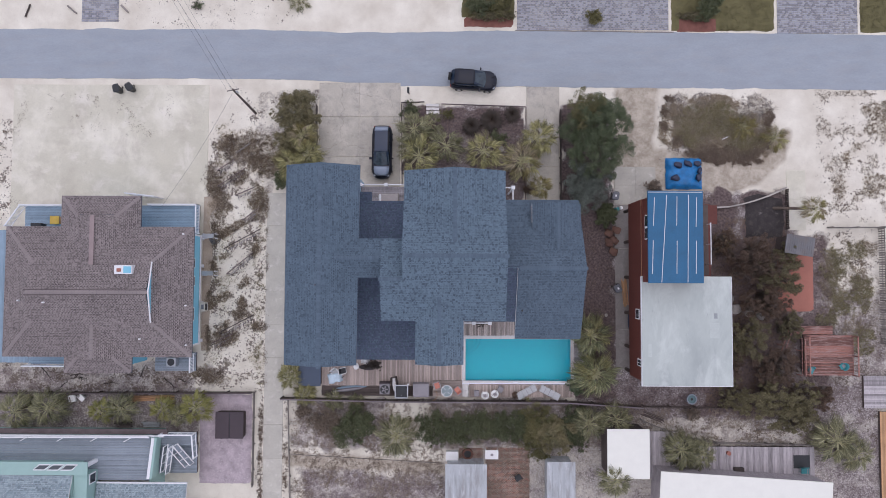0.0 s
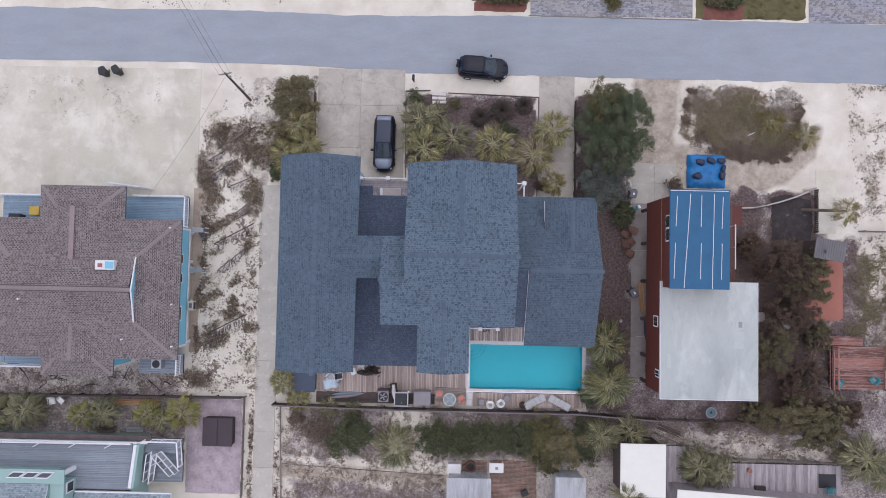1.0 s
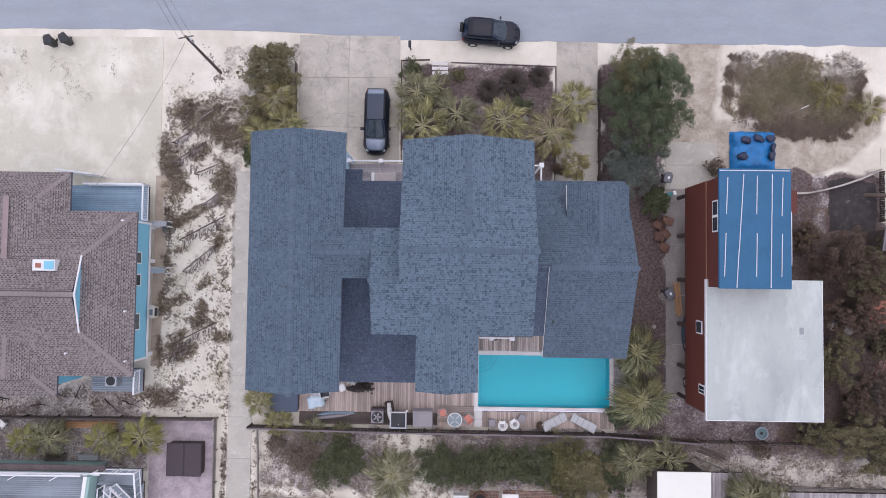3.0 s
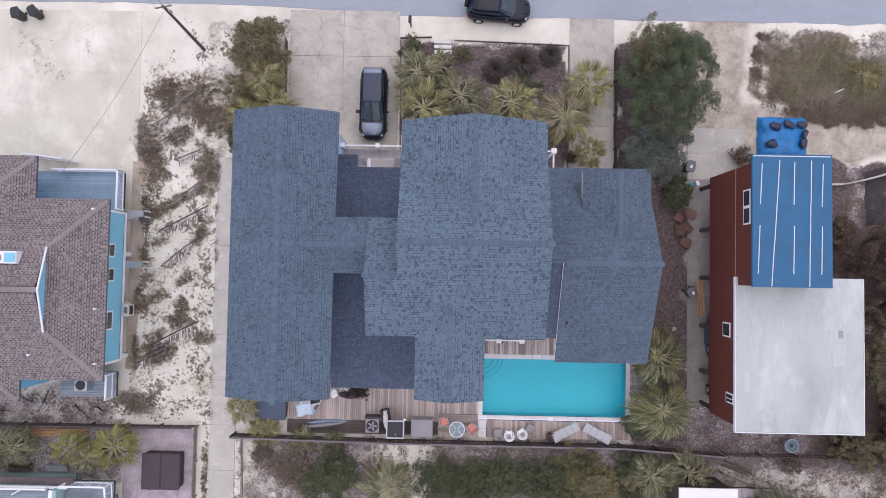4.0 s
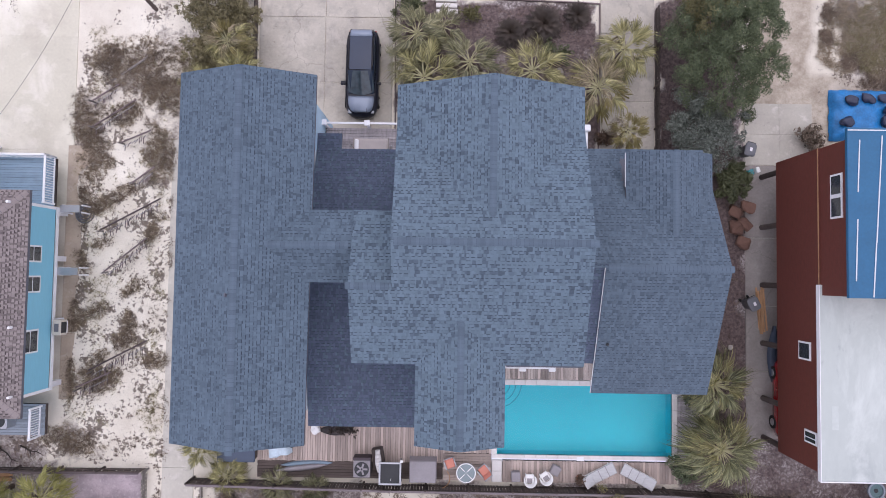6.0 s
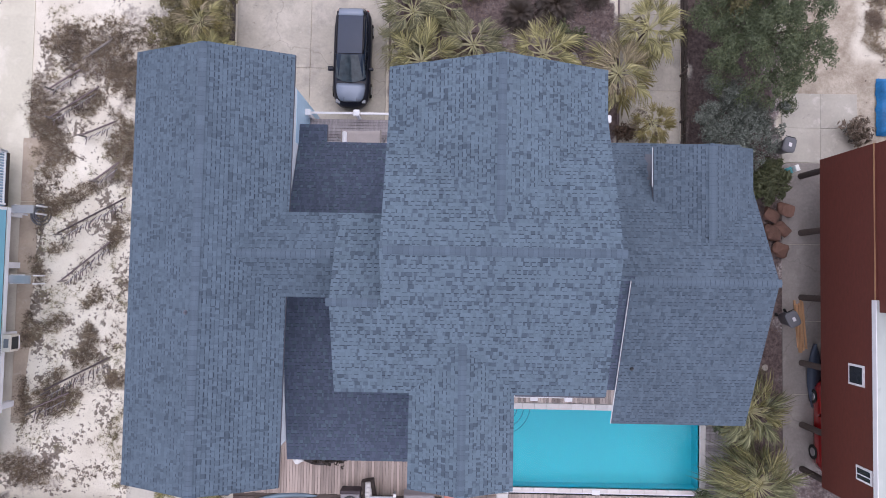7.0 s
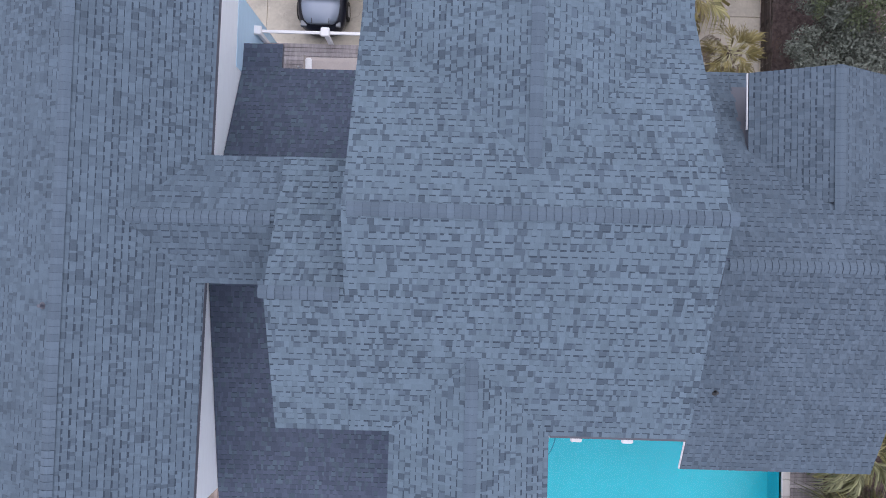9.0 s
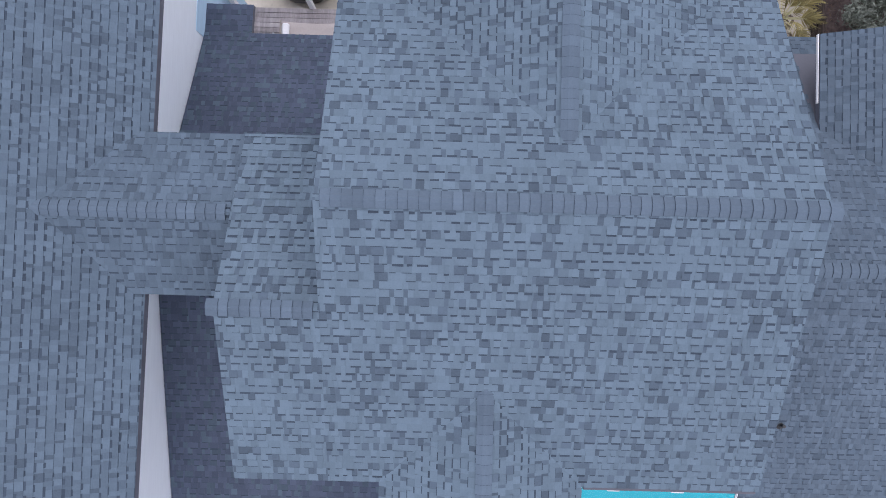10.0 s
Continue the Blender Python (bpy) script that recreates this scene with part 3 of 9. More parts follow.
def shingle(slope, others, parent, mats, seed, expo=0.152, own=None, tooth=(0.085, 0.20), slot=(0.045, 0.105), line=0.028, odd=0.19, slot_odd=0.3, name="shingles"):
    """Laminated shingles course by course: raised teeth with a butt edge, slots between them, and a dark
    band laid below each tooth that paints in its shadow with the lower layer's granules. own: plan box whose shingles
    are separate pieces."""
    r = random.Random(seed)
    e = expo / math.sqrt(1 + slope.grad ** 2)
    uvp = [slope.uv(p) for p in slope.poly]
    planes = halfplanes(uvp)
    u0, u1 = min(p[0] for p in uvp), max(p[0] for p in uvp)
    v0, v1 = min(p[1] for p in uvp), max(p[1] for p in uvp)

    def cut(q):
        for hp in planes:
            q = clip(q, hp)
            if len(q) < 3:
                return None
        return q

    V, F, I = [], [], []
    count = 0
    run = 0.8
    v = v0
    while v < v1:
        u = u0 - r.random() * 0.4
        raised = r.random() < 0.5
        while u < u1:
            raised = not raised
            w = r.uniform(*(tooth if raised else slot))
            cx, cy = slope.xy(u + w / 2, v + e / 2)
            cz = slope.z(cx, cy)
            if not any(o.has(cx, cy) and o.z(cx, cy) > cz + 0.12 for o in others):
                t = r.choice((0.010, 0.014, 0.019)) if raised else 0.004
                tone = 2 if r.random() < (odd if raised else slot_odd) else 0
                tv, tf, ti = [], [], []
                q = cut([(u, v), (u + w, v), (u + w, v + e), (u, v + e)])
                if q:
                    for a, b in q:
                        x, y = slope.xy(a, b)
                        tv.append((x, y, slope.z(x, y) + 0.004 + t * (1 - (b - v) / e)))
                    tf.append(tuple(range(len(q))))
                    ti.append(tone)
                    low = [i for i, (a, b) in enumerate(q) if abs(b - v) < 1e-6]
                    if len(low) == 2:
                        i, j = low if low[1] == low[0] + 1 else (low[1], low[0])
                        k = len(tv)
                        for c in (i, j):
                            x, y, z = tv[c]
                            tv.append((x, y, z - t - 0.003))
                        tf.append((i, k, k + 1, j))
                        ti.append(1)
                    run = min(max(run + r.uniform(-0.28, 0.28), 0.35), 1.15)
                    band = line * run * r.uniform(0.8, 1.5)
                    # dark strip below the tooth: its shadow laid on as colour
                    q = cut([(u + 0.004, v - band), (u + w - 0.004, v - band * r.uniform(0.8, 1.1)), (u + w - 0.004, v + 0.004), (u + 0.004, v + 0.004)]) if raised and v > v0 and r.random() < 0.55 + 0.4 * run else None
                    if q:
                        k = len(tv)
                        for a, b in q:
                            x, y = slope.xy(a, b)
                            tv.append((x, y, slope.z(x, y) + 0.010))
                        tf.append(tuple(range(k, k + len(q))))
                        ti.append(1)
                    if own and count < own[4] and own[0] < cx < own[1] and own[2] < cy < own[3]:
                        mesh_part("shingle", tv, tf, None, parent, mats=list(mats), index=ti)
                        count += 1
                    else:
                        b = len(V)
                        V += tv
                        F += [tuple(i + b for i in f) for f in tf]
                        I += ti
            u += w
        v += e
    ob = mesh_part(name, V, F, None, parent, mats=list(mats), index=I)
    return tagged(ob, kind="stuff")


def ridge_caps(p, q, grad, parent, material, step=0.174, half=0.15):
    """Bent cap shingles lapped along a ridge from p to q."""
    p, q = Vector(p), Vector(q)
    d = q - p
    n = max(int(d.length / step), 1)
    me = bpy.data.meshes.get("ridge_cap_%.2f_%s" % (grad, material.name))
    if me is None:
        drop = half * grad * 0.92
        L = step * 1.25
        vs = []
        for x, lift in ((0.0, 0.042), (L - 0.002, 0.026), (0.006, 0.0418)):
            vs += [(x, -half, lift - drop), (x, -half * 0.25, lift - drop * 0.16), (x, half * 0.25, lift - drop * 0.16), (x, half, lift - drop)]
        vs += [(0.0, y, z - 0.018) for (x, y, z) in vs[:4]]
        fs = [(8, 4, 5, 9), (9, 5, 6, 10), (10, 6, 7, 11), (12, 0, 1, 13), (13, 1, 2, 14), (14, 2, 3, 15), (0, 8, 9, 1), (1, 9, 10, 2), (2, 10, 11, 3)]
        fs = [tuple(reversed(f)) for f in fs]
        me = bpy.data.meshes.new("ridge_cap_%.2f_%s" % (grad, material.name))
        me.from_pydata(vs, [], fs)
        me.materials.append(material)
        # butt and front strip go dark to paint the shadow at each lap
        me.materials.append(M_SHADOW_BAND)
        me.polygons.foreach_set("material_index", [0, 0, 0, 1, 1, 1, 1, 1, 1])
        me.update()
    yaw = math.degrees(math.atan2(d.y, d.x))
    tilt = math.degrees(math.atan2(d.z, math.hypot(d.x, d.y)))
    for k in range(n):
        c = p + d * ((k + 0.5 * rng.uniform(0.9, 1.1)) / n)
        piece("ridge_cap", me, parent, pose(c.x, c.y, c.z, 0, -tilt, yaw + rng.uniform(-0.8, 0.8)))

# ---- ground, road, paving ----


def soft_box(x, y, x0, x1, y0, y1, s):
    """1 inside a box, falling to 0 over s metres outside it."""
    dx, dy = max(x0 - x, 0, x - x1), max(y0 - y, 0, y - y1)
    return max(0.0, 1.0 - math.hypot(dx, dy) / s)


# boxes of the plan with grey garden soil, and with leaf litter: x0, x1, y0, y1, edge, strength
SOIL = [(12.5, 16.2, -13.8, 3.6, 0.8, 1.0), (15, 40, -15.2, -12.5, 1.2, 0.85), (14, 25, -13, -10.6, 0.5, 0.9), (16, 40, -18.5, -15.2, 1.0, 0.55), (-14, -5.6, -18.2, -14.0, 0.8, 0.72), (-1.0, 19, -18.2, -14.0, 0.8, 0.72), (-5.6, -1.0, -18.2, -14.0, 0.4, 0.36), (-13, 3, -24, -20.8, 1.0, 0.72), (-14, 19, -20.5, -18, 0.5, 0.38),
        (-46, -23, -17, -13.0, 0.8, 0.74), (-46, -24, -13.0, -11.0, 0.8, 0.66), (24.5, 33, -14, 5, 1.2, 0.95), (3.5, 20, -24, -18, 1.2, 0.62), (-3.7, 7.6, 4.5, 13.9, 0.3, 0.8),
        (11.2, 16.0, 4.0, 14.0, 0.4, 0.9), (33, 37, -14, 0, 1.5, 0.62), (37, 42, -14, 0, 1.0, 0.42), (35, 42, -14, -4, 1.5, 0.66), (22.3, 29.4, 9.6, 12.8, 1.6, 0.45), (-46, -30, -13, -10.0, 1.0, 0.46), (20, 24, 23, 40, 1, 0.2), (34.4, 44, -26, -15.5, 1.0, 0.72), (35.5, 42, 3.5, 15, 1.2, 0.28)]
LITTER = [(-20.8, -16.6, 8.3, 11.0, 0.9, 0.42), (-22.7, -20.7, 3.6, 8.0, 0.7, 0.42), (-18.4, -16.9, 3.0, 6.2, 0.6, 0.42), (-23.4, -20.4, -12.9, -10.9, 0.6, 0.42), (-17.8, -12.5, 6.5, 15.0, 0.8, 0.42), (35.0, 42, 3.5, 15.5, 1.0, 0.10), (22.3, 29.2, 9.8, 12.6, 1.6, 0.56),
          (24.5, 32.4, -15, 0.8, 0.8, 0.80), (24.5, 27.2, 0.8, 5.6, 0.8, 0.7), (28.6, 32.4, 0.8, 5.6, 0.8, 0.75), (27.2, 28.6, 0.8, 5.6, 0.6, 0.34), (-14, -5.6, -18.0, -14.2, 0.6, 0.36), (-0.6, 19, -18.0, -14.2, 0.6, 0.36), (33, 36.2, -14, 1.5, 1.0, 0.58), (36.2, 42, -14, 1.5, 1.0, 0.30), (36.2, 42, -14, -6, 1.0, 0.42), (34.4, 44, -26, -15, 1.0, 0.36), (-14, -1, -23, -20.4, 1.0, 0.44), (12.4, 16.0, -13.8, 3.6, 0.5, 0.72), (11.3, 15.5, 4, 14, 0.4, 0.7), (16, 25, -14.8, -11.8, 0.8, 0.5),
          (-16.9, -15.0, -24, -13, 0.4, 0.36), (-46, -23, -17, -13.2, 0.8, 0.40), (-46, -24.5, -13.2, -11, 0.8, 0.40), (-27.5, -22.0, -12.6, -10.6, 0.8, 0.42), (-3.6, 7.6, 4.8, 11.5, 0.4, 0.55), (-3.6, 7.5, 11.5, 13.8, 0.3, 0.62), (19, 34, -18, -15, 1.0, 0.38), (-25, -20, 20.5, 26, 1, 0.28)]

# loose dead leaves and twigs on open sand
SPECKLE = [(-22.6, -16.95, -12.8, 2.6, 0.5, 1.0), (-22.4, -16.95, 2.6, 12.5, 0.8, 0.80), (-20, -15, 12, 15.5, 1.0, 0.78), (-17.4, -16.9, -24, -12.5, 0.3, 1.0), (-15.0, -14.5, -24, -13.5, 0.3, 0.9), (-46, -23, -13.4, -10.5, 0.8, 1.0),
           (35.6, 43, 3.0, 15.4, 1.0, 0.66), (35.0, 43, -14, 2.0, 1.0, 0.85), (25, 32, 0.5, 5.5, 0.8, 0.8), (-31, -25, 11.5, 14.6, 1.2, 0.62), (-43.5, -40.5, 2, 13, 0.8, 0.9), (20.6, 22.6, 9, 15, 0.6, 0.9), (28.5, 31.0, 12.5, 15.2, 0.7, 0.85), (-14, 19, -24, -14, 0.5, 0.7), (18, 43, -18, -14, 0.6, 0.85),
           (-33, -14, 22, 25, 1.0, 0.66), (12.8, 16.2, -14, 3.5, 0.4, 0.75)]
# packed tan tracks: plan points and half widths
PACKED = [[(20.2, 7.6, 1.9), (23.0, 7.5, 1.8), (26.0, 7.4, 1.6), (29.0, 8.2, 1.5), (31.4, 9.6, 0.9), (32.6, 11.2, 0.3)],
          [(18.0, 7.8, 1.7), (18.2, 12.0, 1.5), (18.4, 16.2, 1.8)], [(-14.2, -19.5, 0.45), (0.1, -20.2, 0.45)]]


def track_weight(x, y):
    """1 on a packed track, falling to 0 over a metre beside it."""
    best = 0.0
    for line in PACKED:
        for a, b in zip(line, line[1:]):
            dx, dy = b[0] - a[0], b[1] - a[1]
            f = min(max(((x - a[0]) * dx + (y - a[1]) * dy) / (dx * dx + dy * dy), 0.0), 1.0)
            d = math.hypot(x - a[0] - f * dx, y - a[1] - f * dy) - (a[2] + f * (b[2] - a[2]))
            best = max(best, 1.0 - max(d, 0.0))
    return best


def build_ground():
    xs = [-900, -300, -120, -70] + [-46 + 0.25 * k for k in range(int(91 / 0.25) + 1)] + [70, 120, 300, 900]
    ys = [-900, -300, -120, -50] + [-26 + 0.25 * k for k in range(int(53 / 0.25) + 1)] + [50, 120, 300, 900]
    V, soil, lit, spk, pck = [], [], [], [], []
    for y in ys:
        for x in xs:
            near = -46 <= x <= 45 and -26 <= y <= 27
            z = 0.0
            if near:
                dune = soft_box(x, y, -21.5, -17.6, -12, 11, 1.0) + soft_box(x, y, 36.2, 42, 4, 12.6, 1.5) + soft_box(x, y, 21.5, 30.5, 10, 14, 2.0) * 1.6
                z = dune * 0.22 * (0.6 + noise.noise(Vector((x * 0.55, y * 0.55, 0)))) + 0.02 * noise.noise(Vector((x * 1.7, y * 1.7, 3)))
                z = max(z, -0.02) - 0.03
            V.append((x, y, z))
            wob = 0.9 * noise.noise(Vector((x * 0.7, y * 0.7, 5))) if near else 0
            soil.append(max([soft_box(x + wob, y - wob, *b[:4], b[4]) * b[5] for b in SOIL]) if near else 0.0)
            lit.append(max([soft_box(x + wob, y + wob, *b[:4], b[4]) * b[5] for b in LITTER]) if near else 0.1)
            spk.append(max([soft_box(x + wob * 0.5, y - wob * 0.5, *b[:4], b[4]) * b[5] for b in SPECKLE]) if near else 0.3)
            pck.append(track_weight(x + wob * 0.4, y + wob * 0.4) if near else 0.0)
    nx = len(xs)
    F = []
    for j in range(len(ys) - 1):
        for i in range(nx - 1):
            if xs[i] >= 1.75 and xs[i + 1] <= 12.25 and ys[j] >= -12.5 and ys[j + 1] <= -7.75:
                continue
            a = j * nx + i
            F.append((a, a + 1, a + 1 + nx, a + nx))
    ob = mesh_part("ground", V, F, M_GROUND, smooth=True)
    for key, vals in (("soil", soil), ("litter", lit), ("speckle", spk), ("packed", pck)):
        at = ob.data.attributes.new(key, "FLOAT", "POINT")
        at.data.foreach_set("value", vals)
    return tagged(ob, "white beach sand ground with soil and leaf litter", "ground", kind="structure")


build_ground()


def wavy_strip(name, x0, x1, lo, hi, z, material, label, category, step=0.5, amp=0.16, depth=0.12):
    """A strip along x whose two edges wander a little, with a side face down into the ground."""
    n = int((x1 - x0) / step)
    V, F = [], []
    for k in range(n + 1):
        x = x0 + (x1 - x0) * k / n
        a = lo(x) + amp * noise.noise(Vector((x * 0.35, 1, 0))) + 0.05 * noise.noise(Vector((x * 1.9, 7, 0)))
        b = hi(x) + amp * noise.noise(Vector((x * 0.35, 11, 0))) + 0.05 * noise.noise(Vector((x * 1.9, 17, 0)))
        V += [(x, a, z - depth), (x, a, z), (x, (a + b) / 2, z + 0.05), (x, b, z), (x, b, z - depth)]
    for k in range(n):
        for i in range(4):
            p = 5 * k + i
            F.append((p, p + 5, p + 6, p + 1))
    return tagged(mesh_part(name, V, F, material, smooth=False), label, category, kind="structure")


wavy_strip("road", -300, 300, lambda x: 16.25 + 0.35 * math.tanh(-(x + 9) / 5) - 0.007 * min(max(x - 5, 0), 60), lambda x: 21.42 - 0.3 * math.exp(-((x + 6) / 9) ** 2) - 0.011 * min(max(x - 3, 0), 60), 0.0, M_ROAD,
           "pale worn asphalt street with sandy edges", "road")
wavy_strip("road_patch", 6.8, 22.0, lambda x: 21.37 - 0.011 * (x - 3), lambda x: 21.47 - 0.011 * (x - 3), 0.03, M_CONC_G, "concrete apron edge along the street", "kerb", amp=0.03, depth=0.08)


def slab_grid(name, label, category, xs, ys, z, material, gap=0.012, thick=0.10, uneven=0.005, bevel=0.01):
    """Concrete cast in bays with open joints."""
    root = thing(name, label, category, kind="structure")
    for i in range(len(xs) - 1):
        for j in range(len(ys) - 1):
            box("slab", xs[i] + gap, xs[i + 1] - gap, ys[j] + gap, ys[j + 1] - gap, z - thick, z + rng.uniform(-uneven, uneven), material, root, bevel=bevel)
    return root


slab_grid("driveway", "stained concrete driveway in cast bays", "driveway", [-12.0, -8.15, -4.2], [5.8, 9.1, 12.95, 16.25], 0.02, M_CONC)
slab_grid("driveway", "concrete driveway beside a planted bed", "driveway", [7.85, 11.0], [4.2, 8.2, 12.2, 15.9], 0.02, M_CONC)
slab_grid("driveway", "wide concrete pad half covered by blown sand", "driveway", [-41.4, -38.1, -31.9, -27.0, -22.6], [1.2, 4.9, 11.6, 16.0], 0.005, M_CONC_W, gap=0.001, uneven=0.001, bevel=0.003)
slab_grid("path", "narrow concrete side path between sand strips", "path", [-16.85, -15.05], [-25.6 + 3.12 * k for k in range(11)], 0.03, M_PATH, gap=0.004)
slab_grid("driveway", "worn concrete drive under a raised house", "driveway", [16.2, 18.2, 20.3], [-11.0, -7.2, -3.5, 0.4, 4.6], 0.015, M_CONC_G)
slab_grid("driveway", "pale sandy end of a concrete drive", "driveway", [16.2, 18.2, 20.1], [4.61, 6.4, 8.2], 0.012, M_PATH, gap=0.004)
slab_grid("driveway", "grey concrete strip beside a fence", "driveway", [32.5, 34.3], [2.2, 5.1, 7.9], 0.02, M_CONC_W, gap=0.003)


def paver_field(name, label, x0, x1, y0, y1, sx, sy, z, material, edge=0.0):
    """Small pavers with sunk joints, joined."""
    V, F = [], []
    r = random.Random(int(abs(x0 * 31 + y0 * 7)))
    row, y = 0, y0
    while y < y1 - sy * 0.5:
        x = x0 - (sx / 2 if row % 2 else 0)
        while x < x1 - sx * 0.3:
            a, b = max(x, x0) + 0.012, min(x + sx, x1) - 0.012
            c, d = y + 0.012, y + sy - 0.012
            if b - a > 0.03:
                h = z + r.uniform(-0.006, 0.008)
                k = len(V)
                V += [(a, c, z - 0.06), (b, c, z - 0.06), (b, d, z - 0.06), (a, d, z - 0.06), (a + 0.008, c + 0.008, h), (b - 0.008, c + 0.008, h), (b - 0.008, d - 0.008, h), (a + 0.008, d - 0.008, h)]
                F += [(k + 4, k + 5, k + 6, k + 7)] + [(k + i, k + (i + 1) % 4, k + 4 + (i + 1) % 4, k + 4 + i) for i in range(4)]
            x += sx
        y += sy
        row += 1
    root = thing(name, label, "paving", kind="structure")
    tagged(mesh_part("pavers", V, F, material, root), kind="stuff")
    box("bedding", x0 - edge, x1 + edge, y0 - edge, y1 + edge, z - 0.12, z - 0.03, M_CONC, root)
    return root


paver_field("paver_drive", "grey cobbled paver driveway across the street", 6.95, 21.5, 21.4, 30, 0.26, 0.17, 0.03, M_COBBLE)
paver_field("paver_drive", "blue-grey cobbled paver driveway across the street", 31.9, 39.6, 21.1, 30, 0.26, 0.17, 0.03, M_COBBLE)
paver_field("paver_drive", "pale worn paver patch in the sand", -35.1, -31.5, 22.15, 30, 0.34, 0.22, 0.015, M_COBBLE)


def bed_sheet(name, label, category, x0, x1, y0, y1, z, material, amp=0.15, step=0.4, kind="structure"):
    """A gently uneven sheet of earth or gravel with a wandering edge."""
    nx, ny = max(int((x1 - x0) / step), 2), max(int((y1 - y0) / step), 2)
    V, F = [], []
    for j in range(ny + 1):
        for i in range(nx + 1):
            x, y = x0 + (x1 - x0) * i / nx, y0 + (y1 - y0) * j / ny
            rim = i in (0, nx) or j in (0, ny)
            w = amp * noise.noise(Vector((x * 0.8, y * 0.8, 9))) if rim else 0
            V.append((x + (w if i in (0, nx) else 0), y + (w if j in (0, ny) else 0), (-0.08 if rim else z + 0.03 * noise.noise(Vector((x, y, 2))))))
    for j in range(ny):
        for i in range(nx):
            a = j * (nx + 1) + i
            F.append((a, a + 1, a + nx + 2, a + nx + 1))
    return tagged(mesh_part(name, V, F, material, smooth=True), label, category, kind=kind)


bed_sheet("gravel_yard", "mauve crushed shell and gravel yard", "gravel", -23.0, -17.75, -21.9, -13.25, 0.03, M_GRAVEL)
bed_sheet("lawn", "dull winter lawn bed with mulch edge", "lawn", 1.5, 6.85, 22.5, 30, 0.05, M_LAWN)
bed_sheet("mulch_strip", "red mulch strip along the street", "mulch", 1.7, 6.8, 21.55, 22.9, 0.07, M_MULCH_RED)
bed_sheet("lawn", "olive winter lawn between paver drives", "lawn", 21.6, 31.8, 21.2, 30, 0.05, M_LAWN)
bed_sheet("mulch_strip", "red mulch patch with ferns", "mulch", 22.2, 26.3, 21.15, 22.8, 0.10, M_MULCH_RED)
bed_sheet("lawn", "narrow lawn strip beside paver drive", "lawn", 39.7, 43, 21.05, 30, 0.05, M_LAWN)
bed_sheet("terracotta_slab", "terracotta painted concrete slab among shrubs", "patio", 31.4, 35.0, -5.6, 0.2, 0.06, M_SLAB_RED, amp=0.10)
paver_field("brick_patio", "old red brick patio strewn with leaves", 4.0, 8.1, -23.0, -18.3, 0.22, 0.11, 0.04, M_BRICK)
paver_field("brick_patio", "red brick fire pit pad", 1.5, 3.75, -19.3, -18.3, 0.22, 0.11, 0.05, M_BRICK)
bed_sheet("ground_fabric", "black ground fabric torn and sandy", "fabric", 28.3, 32.35, 1.3, 5.6, 0.03, M_FABRIC_BLK, amp=0.6)

# ---- swimming pool and decks ----
PX0, PX1, PY0, PY1 = 2.08, 11.92, -12.02, -8.14


